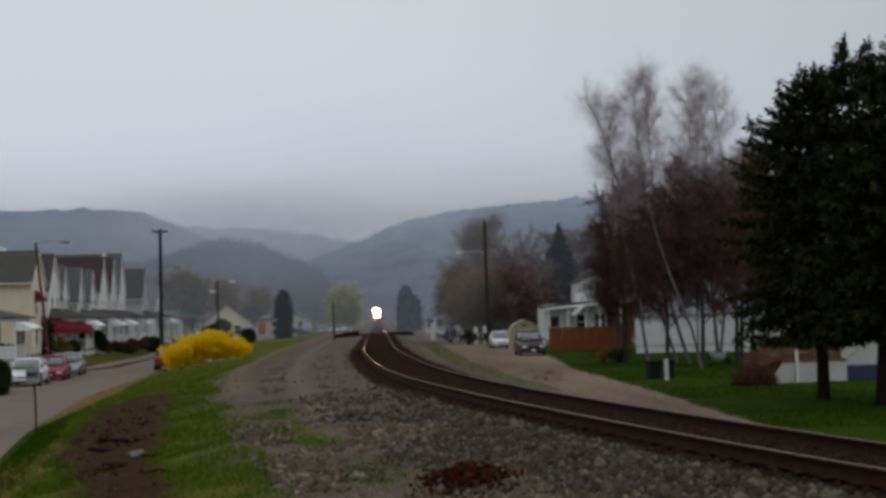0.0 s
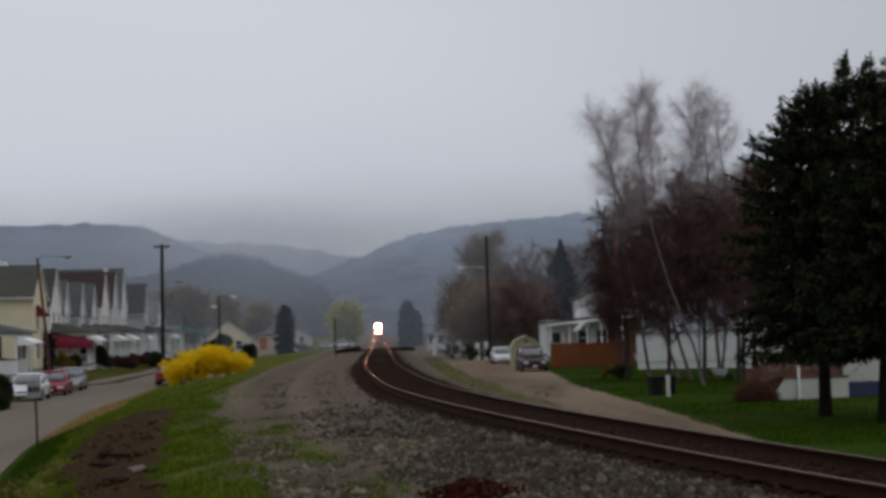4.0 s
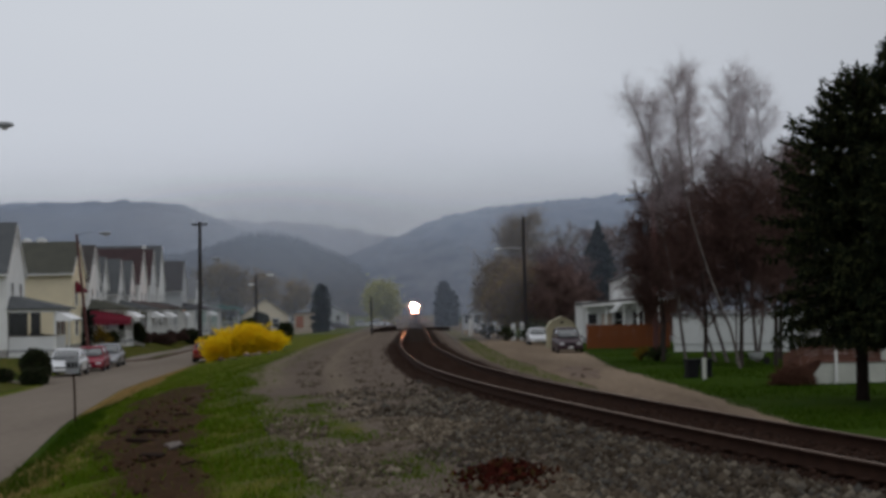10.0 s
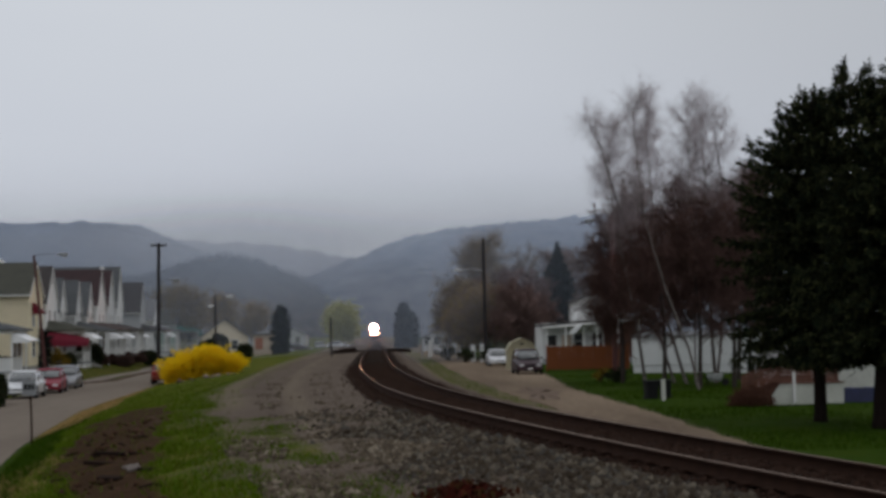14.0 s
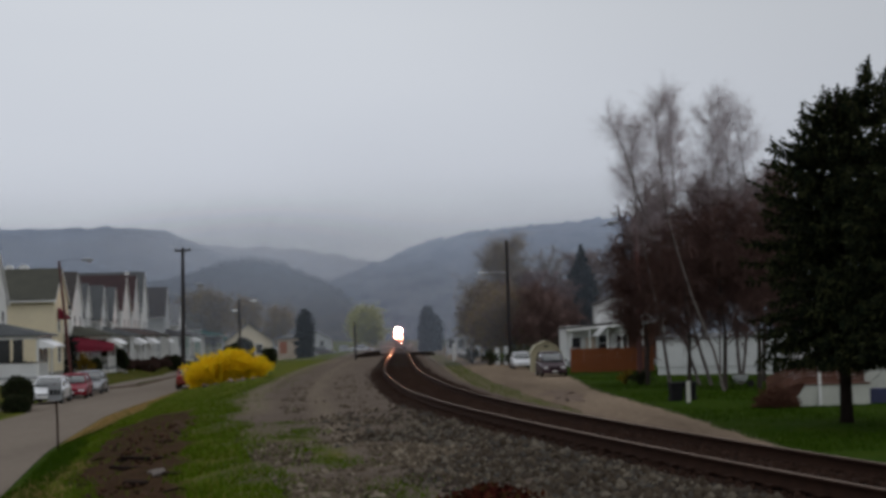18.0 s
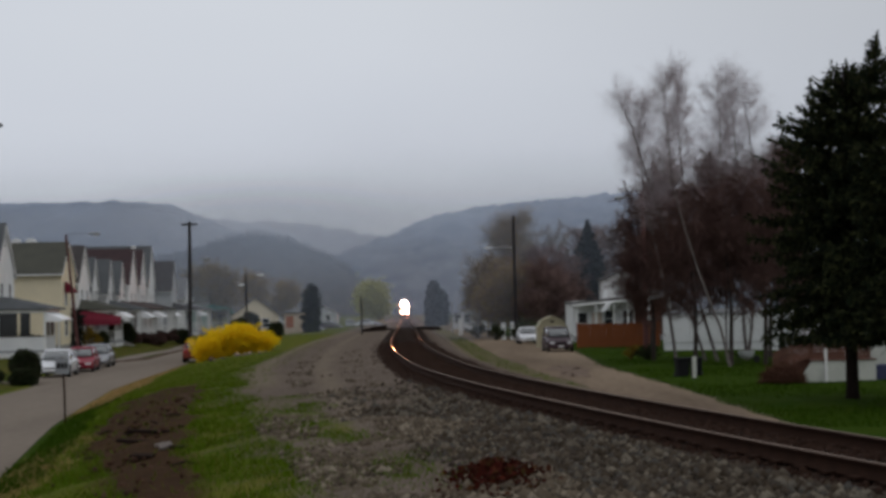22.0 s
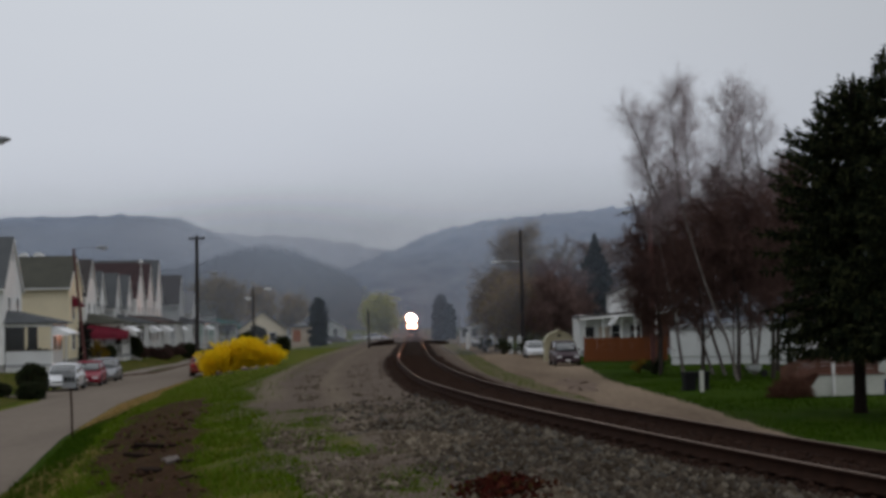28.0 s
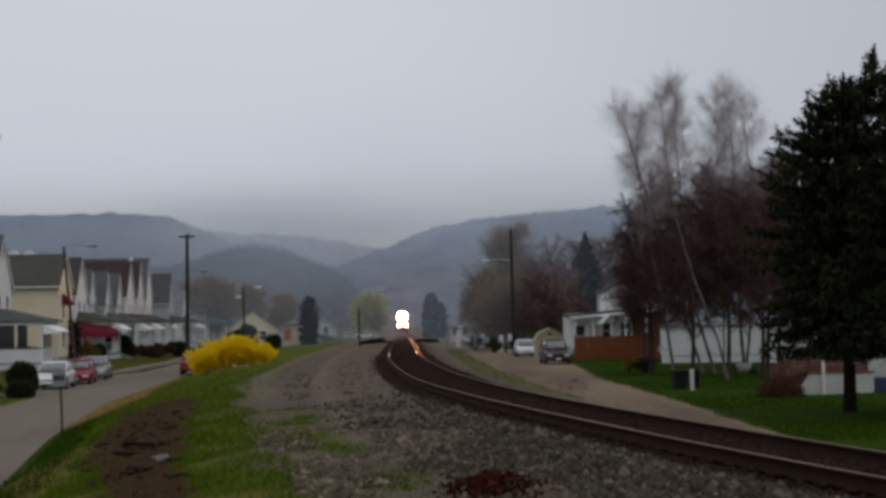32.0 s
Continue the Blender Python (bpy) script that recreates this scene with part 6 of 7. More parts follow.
def awning(parent, x, y0, y1, z, reach, drop, material, label):
    """A sloping awning with ribbed top and side cheeks, facing +x."""
    n = max(4, int((y1 - y0) / 0.2))
    v, f = [], []
    for i in range(n + 1):
        y, lift = y0 + (y1 - y0) * i / n, 0.03 if i % 2 else 0.0
        v += [(x, y, z + lift), (x + reach, y, z - drop + lift), (x + reach, y, z - drop - 0.03), (x, y, z - 0.03)]
    for i in range(n):
        a, b = i * 4, i * 4 + 4
        f += [(a + k, a + (k + 1) % 4, b + (k + 1) % 4, b + k) for k in range(4)]
    f += [(3, 2, 1, 0), (n * 4, n * 4 + 1, n * 4 + 2, n * 4 + 3)]
    ob = part("awning", Geo().add(v, f), material, parent, label)
    for yy in (y0 - 0.024, y1 + 0.004):
        part("cheek", Geo().prism([(x, z - 0.03), (x + reach, z - drop - 0.03), (x + reach, z - drop - 0.14), (x, z - drop - 0.14)], yy, yy + 0.02, "y"), material, ob)
    return ob


def house(m, w, d, eave, ridge, wall, roof, label, porch=3.3, porch_roof=None, rail="white_paint", awn=None, side_awning=None, panelled=False, base=0.5, group="row of houses along the street"):
    """A gable-fronted house: front faces its own +x, its ridge runs back."""
    t = thing("house", m, label, "house", group)
    part("foundation", Geo().box(-d + 0.04, -0.04, -w / 2 + 0.04, w / 2 - 0.04, -0.1, base, 0.02), M["concrete"], t)
    part("wall", Geo().prism([(-w / 2, base), (w / 2, base), (w / 2, eave), (0, ridge), (-w / 2, eave)], -d, 0, "x"), M[wall], t)
    s = (ridge - eave) / (w / 2)
    for sg in (-1, 1):
        o = 0.38
        g = Geo().prism([(sg * (w / 2 + o), eave - s * o), (sg * (w / 2 + o), eave - s * o + 0.16), (0, ridge + 0.16), (0, ridge)], -d - 0.3, 0.12, "x")
        part("roof_slope", g, M[roof], t)
        part("bargeboard", Geo().prism([(sg * (w / 2 + o + 0.02), eave - s * o - 0.16), (sg * (w / 2 + o + 0.02), eave - s * o + 0.02), (0, ridge + 0.02), (0, ridge - 0.16)], 0.05, 0.14, "x"), M["white_paint"], t)
        part("gutter", Geo().box(-d - 0.3, 0.12, sg * (w / 2 + o + 0.06) - 0.06, sg * (w / 2 + o + 0.06) + 0.06, eave - s * o - 0.06, eave - s * o + 0.05), M["white_paint"], t)
    for yy in (-w * 0.23, w * 0.23):
        window(t, (0, yy, base + 3.15), 0.85, 1.45, "x")
    window(t, (0, 0, ridge - 1.55), 0.55, 0.75, "x")
    for xx in (-d * 0.3, -d * 0.7):
        if wall != "cream":
            window(t, (xx, -w / 2, base + 3.2), 0.8, 1.3, "y")
    door = part("door", Geo().box(-0.02, 0.06, w * 0.16, w * 0.16 + 0.95, base, base + 2.1, 0.01), M["white_paint"] if wall == "cream" else M["brown_boards"], t)
    part("door_glass", Geo().box(0.05, 0.07, w * 0.16 + 0.16, w * 0.16 + 0.79, base + 1.1, base + 1.9), M["dark_glass"], door)
    window(t, (0, -w * 0.22, base + 0.75), 1.3, 1.4, "x")
    if porch:
        p = porch
        part("porch_floor", Geo().box(0, p, -w / 2 + 0.1, w / 2 - 0.1, base - 0.15, base, 0.02), M["grey_paint"], t)
        sk = Geo()
        for a in np.arange(-w / 2 + 0.15, w / 2 - 0.15, 0.14):
            sk.box(p - 0.08, p - 0.05, a, a + 0.1, -0.1, base - 0.15)
        for a in np.arange(0.05, p - 0.1, 0.14):
            sk.box(a, a + 0.1, -w / 2 + 0.12, -w / 2 + 0.15, -0.1, base - 0.15)
        part("porch_skirt", sk, M[rail], t)
        top = base + 2.55
        for yy in (-w / 2 + 0.25, -w * 0.17, w * 0.17, w / 2 - 0.25):
            part("porch_post", Geo().box(p - 0.22, p - 0.08, yy - 0.07, yy + 0.07, base, top, 0.015), M["white_paint"], t)
        part("porch_beam", Geo().box(p - 0.26, p - 0.05, -w / 2 + 0.1, w / 2 - 0.1, top, top + 0.22, 0.01).box(0, p - 0.26, -w / 2 + 0.1, -w / 2 + 0.26, top, top + 0.22).box(0, p - 0.26, w / 2 - 0.26, w / 2 - 0.1, top, top + 0.22), M["white_paint"], t)
        e, z0, z1 = 0.3, top + 0.2, top + 1.15
        pr = Geo().add([(0, -w / 2 - 0.1, z0), (p + e, -w / 2 - 0.1, z0), (p + e, w / 2 + 0.1, z0), (0, w / 2 + 0.1, z0), (0, -w / 2 - 0.1, z0 + 0.1), (p + e, -w / 2 - 0.1, z0 + 0.1), (p + e, w / 2 + 0.1, z0 + 0.1), (0, w / 2 + 0.1, z0 + 0.1),
                        (0, -w / 2 + 1.0, z1), (0, w / 2 - 1.0, z1)], [(3, 2, 1, 0), (0, 1, 5, 4), (1, 2, 6, 5), (2, 3, 7, 6), (4, 5, 8), (5, 6, 9, 8), (6, 7, 9), (0, 4, 8, 9, 7, 3)])
        part("porch_roof", pr, M[porch_roof or roof], t)
        rl = Geo()
        for z in (base + 0.12, base + 0.85):
            rl.box(p - 0.18, p - 0.12, -w / 2 + 0.3, w * 0.15, z, z + 0.06).box(0.1, p - 0.2, -w / 2 + 0.22, -w / 2 + 0.28, z, z + 0.06)
        for a in np.arange(-w / 2 + 0.35, w * 0.15, 0.16):
            rl.box(p - 0.165, p - 0.135, a, a + 0.035, base + 0.15, base + 0.88)
        for a in np.arange(0.15, p - 0.2, 0.16):
            rl.box(a, a + 0.035, -w / 2 + 0.235, -w / 2 + 0.265, base + 0.15, base + 0.88)
        if panelled:
            part("porch_panel", Geo().box(0.05, p - 0.1, -w / 2 + 0.2, -w / 2 + 0.26, base, base + 0.92).box(p - 0.16, p - 0.1, -w / 2 + 0.26, w * 0.16, base, base + 0.92), M["pale_grey"], t)
            part("porch_cap", Geo().box(0.05, p - 0.02, -w / 2 + 0.16, -w / 2 + 0.27, base + 0.92, base + 0.98), M["shingle_brown"], t)
            # dark panels added in the openings to show the porch's shaded depth
            for x0, x1 in ((0.1, p * 0.40), (p * 0.46, p * 0.66)):
                part("porch_screen", Geo().box(x0, x1, -w / 2 + 0.22, -w / 2 + 0.25, base + 0.98, top), M["dark_glass"], t, "dark panel that darkens the porch opening")
            part("porch_screen", Geo().box(p - 0.15, p - 0.12, -w / 2 + 0.3, w * 0.12, base + 0.98, top), M["dark_glass"], t, "dark panel that darkens the porch opening")
        part("porch_railing", rl, M[rail], t)
        for i in range(3):
            part("step", Geo().box(p + 0.28 * i, p + 0.28 * (i + 1), w * 0.17, w * 0.17 + 1.1, -0.1, base - 0.15 - 0.16 * i + 0.02, 0.01), M["concrete"], t)
        if awn:
            awning(t, p - 0.05, -w / 2 + 0.1, w * 0.2, top + 0.05, 1.1, 0.55, M[awn], {"aluminium": "ribbed white awning", "teal": "ribbed teal awning"}.get(awn, "burgundy canvas awning"))
        if side_awning:
            g, n = Geo(), 26
            rows = []
            for k in range(n + 1):
                u = k / n
                xx, hi = -1.0 + (p + 1.4) * u, top + 0.42 - 0.85 * u ** 1.2
                lo = top - 1.18 + 0.07 * abs(math.sin(k * math.pi / 2.0))
                rows.append([(xx, -w / 2 + 0.1, hi), (xx, -w / 2 - 0.45, hi * 0.45 + lo * 0.55), (xx, -w / 2 - 0.55, lo), (xx, -w / 2 - 0.52, lo), (xx, -w / 2 - 0.42, hi * 0.45 + lo * 0.55 - 0.03), (xx, -w / 2 + 0.1, hi - 0.04)])
            g = loft(rows)
            part("side_awning", g, M[side_awning], t, "burgundy canvas side awning")
    return t


ROW = (
    (-30.3, 108.2, 6.5, 9.5, 6.0, 9.25, "white", "shingle_slate", "white clapboard house with a grey-roofed panelled porch", dict(awn="aluminium", panelled=True)),
    (-30.0, 125.5, 7.0, 10.5, 6.3, 8.65, "cream", "shingle_moss", "cream clapboard house with an olive shingle roof", dict(porch=0)),
    (-31.8, 139.0, 6.6, 9.0, 5.9, 8.95, "white", "shingle_dark", "white gabled house with burgundy porch awnings", dict(awn="aluminium", side_awning="burgundy", porch_roof="shingle_moss")),
    (-32.3, 145.5, 4.3, 7.0, 5.3, 8.1, "white", "shingle_slate", "narrow white steep-gabled house", dict(porch_roof="shingle_moss", porch=2.4)),
    (-31.8, 150.1, 4.1, 7.5, 5.2, 8.05, "pale_grey", "shingle_slate", "narrow grey steep-gabled house with a white-awned porch", dict(awn="aluminium", porch=3.2)),
    (-31.8, 155.6, 4.6, 7.5, 5.1, 8.05, "white", "shingle_slate", "narrow white steep-gabled house with a brown porch roof", dict(porch_roof="shingle_brown", awn="aluminium", porch=3.4)),
    (-32.7, 166.0, 7.0, 11.0, 6.2, 9.7, "white", "shingle_wine", "grey-white gabled house with a dark wine-red roof", dict(porch_roof="shingle_brown", porch=2.9)),
    (-34.0, 178.5, 6.6, 9.0, 6.4, 10.1, "pale_grey", "shingle_wine", "grey gabled house with a dark wine-red roof", dict(porch_roof="shingle_dark", porch=3.5)),
    (-34.6, 187.0, 6.8, 9.0, 6.4, 10.9, "white", "shingle_slate", "pale gabled house with a slate-grey roof", dict(awn="aluminium", porch=2.4)),
    (-34.9, 205.0, 7.0, 9.0, 6.0, 9.6, "grey_siding", "shingle_dark", "grey gabled house with a slate-grey roof and a porch", dict(awn="aluminium")),
    (-35.8, 221.0, 6.8, 9.0, 5.0, 7.7, "white", "shingle_grey", "small white gabled house", dict()),
    (-34.8, 236.0, 6.8, 9.0, 4.4, 6.6, "green_siding", "shingle_moss", "small pale green gabled house with a teal porch awning", dict(porch_roof="teal", awn="teal")),
)
for x, y, w, d, eave, ridge, wall, roof, label, more in ROW:
    h = house(pose(x + 0.24, y, 0.5, 0, 0, STREET_YAW if y < 130 else 4.2), w, d, eave, ridge, wall, roof, label, **more)
    if wall == "cream":
        awning(h, 0.06, -2.3, -0.9, 5.5, 0.8, 0.75, M["burgundy"], "burgundy canvas awning")


# added white blocks: two stand in for small houses on the hillside behind
for x, y, z, w, lab in ((-34.0, 125.7, 9.32, 0.36, "white block on the cream house ridge, standing in for a hillside house"), (-32.8, 125.7, 9.32, 0.42, "white block on the cream house ridge, standing in for a hillside house"), (-32.35, 166.0, 10.34, 0.22, "small white cap on a roof ridge")):
    v = thing("ridge_block", pose(x, y, z), lab, "roof vent", "white roof vents")
    part("hood", Geo().prism([(-w, 0), (w, 0), (w * 0.9, 0.16), (w * 0.3, 0.3), (-w * 0.3, 0.3), (-w * 0.9, 0.16)], -0.2, 0.2, "y"), M["white_paint"], v)


def plain_building(name, m, w, d, front, back, wall, roof, label, openings=(), category="building"):
    """A low building with a sloping roof and windows towards the camera (its own -y)."""
    t = thing(name, m, label, category)
    part("wall", Geo().prism([(0, -0.1), (d, -0.1), (d, back), (0, front)], 0, w, "x"), M[wall], t)
    part("roof", Geo().prism([(-0.2, front - 0.02), (d + 0.2, back - 0.02), (d + 0.2, back + 0.14), (-0.2, front + 0.14)], -0.2, w + 0.2, "x"), M[roof], t)
    for x, z, ww, hh in openings:
        window(t, (x, 0, z), ww, hh, "y")
    return t


def gable_building(name, m, w, d, eave, ridge, wall, roof, label, openings=(), category="house"):
    """A building whose gable end faces the camera (its own -y)."""
    t = thing(name, m, label, category)
    part("wall", Geo().prism([(0, -0.1), (w, -0.1), (w, eave), (w / 2, ridge), (0, eave)], 0, d, "y"), M[wall], t)
    s = (ridge - eave) / (w / 2)
    for a, b in ((-0.25, w / 2), (w + 0.25, w / 2)):
        part("roof_slope", Geo().prism([(a, eave - s * 0.25), (a, eave - s * 0.25 + 0.14), (b, ridge + 0.14), (b, ridge)], -0.3, d + 0.3, "y"), M[roof], t)
    for x, z, ww, hh in openings:
        window(t, (x, 0, z), ww, hh, "y")
    return t


gable_building("shop_building", pose(-28.2, 214, 0.1, 0, 0, 8), 6.4, 9, 2.7, 5.1, "cream_render", "shingle_grey", "low cream gabled building by the street", ((4.6, 1.0, 0.9, 1.2), (2.2, 1.0, 0.9, 1.2)), "building")
mural = plain_building("tan_building", pose(-20.8, 212, 0.1, 0, 0, -3), 3.5, 8, 2.95, 3.1, "tan_wall", "shingle_grey", "small tan building with an orange painted patch")
part("painted_patch", Geo().box(0.25, 1.25, -0.012, 0.0, 0.9, 2.5), M["orange_paint"], mural, "faded orange painted patch")
for x, y, w, wall, roof, lab in ((-28.6, 345, 6.5, "grey_siding", "shingle_grey", "pale grey house far along the street"), (-37.0, 360, 6.5, "white", "shingle_grey", "white house beside another far along the street"),
                                 (4.2, 262, 5.5, "white", "shingle_grey", "low white house far along the lane"), (2.5, 235, 3.2, "pale_grey", "shingle_grey", "small pale grey house by the lane")):
    gable_building("far_house", pose(x, y, 0), w, 8, 2.5 if w > 4 else 2.0, 4.3 if w > 4 else 2.8, wall, roof, lab, ((w * 0.25, 1.0, 0.9, 1.2), (w * 0.7, 1.0, 0.9, 1.2)))

# ---- the houses and yards beyond the lane ----
porch_house = thing("porch_house", pose(12.4, 138.0, 0), "white house with a columned porch behind the timber fence", "house")
part("wall", Geo().prism([(0, -0.1), (5.6, -0.1), (5.6, 3.9), (0, 3.6)], 2.2, 10, "y"), M["white"], porch_house)
part("upper_wall", Geo().prism([(3.6, 3.8), (8.4, 3.8), (8.4, 5.7), (6.0, 6.8), (3.6, 5.7)], 6, 13, "y"), M["white"], porch_house)
for a, b in ((3.3, 6.0), (8.7, 6.0)):
    part("upper_roof", Geo().prism([(a, 5.56), (a, 5.68), (b, 6.92), (b, 6.8)], 5.7, 13.3, "y"), M["shingle_dark"], porch_house)
part("porch_roof", Geo().prism([(-0.3, 3.35), (9.0, 4.05), (9.0, 4.25), (-0.3, 3.55)], -0.3, 6.5, "y"), M["shingle_dark"], porch_house)
part("porch_fascia", Geo().prism([(-0.3, 3.15), (9.0, 3.85), (9.0, 4.05), (-0.3, 3.35)], -0.34, -0.30, "y"), M["white_paint"], porch_house)
part("porch_floor", Geo().box(0, 8.8, 0, 2.2, 0.0, 0.5, 0.02), M["grey_paint"], porch_house)
for x in (0.2, 1.9, 3.5, 4.75, 6.6, 8.5):
    part("column", Geo().lathe([(0.14, 0.5), (0.14, 0.62), (0.10, 0.68), (0.09, 2.9), (0.13, 3.0), (0.13, 3.35 + x * 0.07)], 10, x, 0.15), M["white_paint"], porch_house)
window(porch_house, (0.85, 2.2, 0.62), 0.85, 1.95, "y")
part("door", Geo().box(1.75, 2.6, 2.1, 2.2, 0.5, 2.55, 0.01), M["tan_wall"], porch_house, "tan wooden door")
window(porch_house, (3.4, 2.2, 1.3), 1.0, 1.4, "y")
window(porch_house, (5.0, 2.2, 1.3), 0.9, 1.4, "y")
aw = thing("window_awning", pose(14.5, 137.3, 2.7), "white slanted aluminium awning over a porch", "awning")
part("sheet", Geo().prism([(0, 0), (0.47, -0.05), (1.27, 0.78), (0.82, 0.82)], 0, 0.9, "y"), M["aluminium"], aw)
part("porch_side", Geo().prism([(5.6, 0.5), (9.0, 0.5), (9.0, 3.9), (5.6, 3.9)], 2.25, 9, "y"), M["brown_boards"], porch_house, "dark brown board wall")

trailer = thing("mobile_home", pose(15.75, 107.5, 0, 0, 0, -20), "long white mobile home behind the birches", "mobile home")
part("body", Geo().box(0, 10.5, 0, 4.0, 0.5, 2.5, 0.06), M["pale_grey"], trailer)
part("skirt", Geo().box(0.05, 10.45, 0.06, 3.94, -0.1, 0.5), M["pale_grey"], trailer)
part("roof", Geo().prism([(-0.12, 2.5), (4.12, 2.5), (4.12, 2.58), (2.0, 2.85), (-0.12, 2.58)], -0.1, 10.6, "x"), M["grey_paint"], trailer)
for x in (9.3,):
    window(trailer, (x, 0, 1.2), 0.9, 0.9, "y")

fence = thing("timber_fence", pose(10.73, 118.4, 0, 0, 0, -3), "reddish-brown stained timber privacy fence", "fence")
board = Geo().box(-0.0745, 0.0745, -0.012, 0.012, 0.04, 1.83, 0.003).mesh("board")
board.materials.append(M["red_fence"])
rng_f = random.Random(8)
for i in range(42):
    b = new("board", board)
    b.parent = fence
    b.matrix_local = pose(0.075 + i * 0.15, rng_f.uniform(-0.004, 0.004), rng_f.uniform(-0.02, 0.03), 0, rng_f.uniform(-0.3, 0.3), 0)
for z in (0.4, 1.5):
    part("rail", Geo().box(0, 6.3, 0.014, 0.055, z, z + 0.09), M["red_fence"], fence)
for x in (0.05, 2.1, 4.2, 6.25):
    part("post", Geo().box(x - 0.05, x + 0.05, 0.056, 0.156, -0.2, 1.95, 0.01), M["red_fence"], fence)
side_fence = thing("timber_fence", pose(17.05, 118.06, 0, 0, 0, 80), "short return of the stained timber fence", "fence")
for i in range(14):
    b = new("board", board)
    b.parent = side_fence
    b.matrix_local = pose(0.075 + i * 0.15, rng_f.uniform(-0.004, 0.004), rng_f.uniform(-0.02, 0.03))
part("rail", Geo().box(0, 2.1, 0.014, 0.055, 0.5, 0.59), M["red_fence"], side_fence)

shed = thing("garden_shed", pose(8.0, 122.0, 0), "small cream shed with a rounded barn roof", "shed")
part("wall", Geo().prism([(0, -0.05), (2.3, -0.05), (2.3, 1.5), (1.95, 2.05), (1.15, 2.4), (0.35, 2.05), (0, 1.5)], 0, 2.4, "y"), M["shed_cream"], shed)
for q in (((-0.06, 1.48), (-0.06, 1.54), (0.32, 2.13), (0.35, 2.05)), ((0.35, 2.05), (0.32, 2.13), (1.15, 2.49), (1.15, 2.4)), ((1.15, 2.4), (1.15, 2.49), (1.98, 2.13), (1.95, 2.05)), ((1.95, 2.05), (1.98, 2.13), (2.36, 1.54), (2.36, 1.48))):
    part("roof_panel", Geo().prism(q, -0.1, 2.5, "y"), M["shed_cream"], shed)
part("door", Geo().box(0.65, 1.65, -0.03, 0.0, 0.05, 1.75, 0.008), M["shed_cream"], shed)
part("vent", Geo().box(1.0, 1.3, -0.03, 0.0, 1.95, 2.1), M["black"], shed)

deck = thing("deck", pose(14.45, 62.2, 0), "low wooden deck with white skirting and brown stairs", "deck")
part("skirting", Geo().prism([(0.0, -0.05), (3.2, -0.05), (3.2, 0.84), (0.62, 0.84)], 0, 0.05, "y"), M["dimmed_white"], deck)
part("floor", Geo().box(0.55, 3.22, -0.05, 5.0, 0.84, 0.90, 0.01), M["brown_boards"], deck)
part("front_post", Geo().box(1.12, 1.22, -0.12, -0.02, -0.1, 1.32, 0.01), M["white_paint"], deck)
for i in range(6):
    part("railing_board", Geo().box(0.6, 3.1, 0.35, 0.38, 0.92 + i * 0.145, 1.055 + i * 0.145, 0.006), M["brown_boards"], deck)
for x in (0.7, 1.9, 3.0):
    part("railing_post", Geo().box(x - 0.045, x + 0.045, 0.385, 0.475, 0.90, 1.85, 0.008), M["brown_boards"], deck)
part("back_wall", Geo().box(0.9, 8.4, 5.0, 5.15, -0.1, 3.0, 0.02), M["white"], deck, "white house wall")
part("wall_base", Geo().box(3.25, 9.4, 2.6, 2.75, -0.1, 1.5, 0.02), M["dimmed_white"], deck)
for i in range(5):
    part("stair", Geo().box(-1.0 + i * 0.31, -0.66 + i * 0.31, 0.35, 1.55, -0.05, 0.17 + i * 0.165, 0.01), M["brown_boards"], deck)
part("stringer", Geo().prism([(-1.05, -0.05), (-0.1, -0.05), (0.62, 0.78), (0.62, 0.98), (0.45, 0.98), (-1.05, 0.3)], 0.28, 0.34, "y"), M["brown_boards"], deck)
for x, z in ((-0.85, 0.25), (-0.1, 0.6), (0.58, 0.92)):
    part("stair_post", Geo().box(x - 0.045, x + 0.045, 0.2, 0.28, z - 0.3, z + 0.85, 0.008), M["brown_boards"], deck)
for k in range(6):
    z = 0.06 + k * 0.143
    part("stair_railing", Geo().prism([(-0.9, 0.3 + z), (0.62, 0.92 + z), (0.62, 1.05 + z), (-0.9, 0.43 + z)], 0.16, 0.19, "y"), M["brown_boards"], deck)
pile_rng = np.random.default_rng(77)
sticks = []
for i in range(1500):
    r = math.sqrt(pile_rng.uniform(0, 1))
    a = pile_rng.uniform(0, 2 * math.pi)
    p = np.array([math.cos(a) * r * 0.8, math.sin(a) * r * 0.7, pile_rng.uniform(0.0, 1.0) * 0.95 * (1 - r * 0.7) + 0.05])
    e = pile_rng.normal(0, 1, 3) * np.array([1, 1, 0.6])
    e *= pile_rng.uniform(0.2, 0.45) / np.linalg.norm(e)
    q = p + e
    q[2] = max(q[2], 0.02)
    sticks.append((*p, *q, 0.012, 0.007))
brush = part("brush_pile", segments_mesh("brush_pile", sticks, 4), M["brush"])
brush.matrix_world = pose(13.75, 61.6, 0.0)
tagged(brush, "heap of brown cut branches at the foot of the deck stairs", "brush pile", kind="stuff")

tarp = Geo()
NT = 14
tv = [[(2.0 * i / NT, 0.9 * j / 6, 0.58 + 0.05 * math.sin(i * 1.3) * math.cos(j) if 0 < j < 6 and 0 < i < NT else 0.0) for i in range(NT + 1)] for j in range(7)]
tarp.add([p for r in tv for p in r], [(j * (NT + 1) + i, j * (NT + 1) + i + 1, (j + 1) * (NT + 1) + i + 1, (j + 1) * (NT + 1) + i) for j in range(6) for i in range(NT)])
tb = part("tarpaulin", tarp, M["navy"])
tb.matrix_world = pose(17.75, 63.0, 0.0)
tagged(tb, "navy blue tarpaulin over a low stack beside the deck", "tarpaulin")
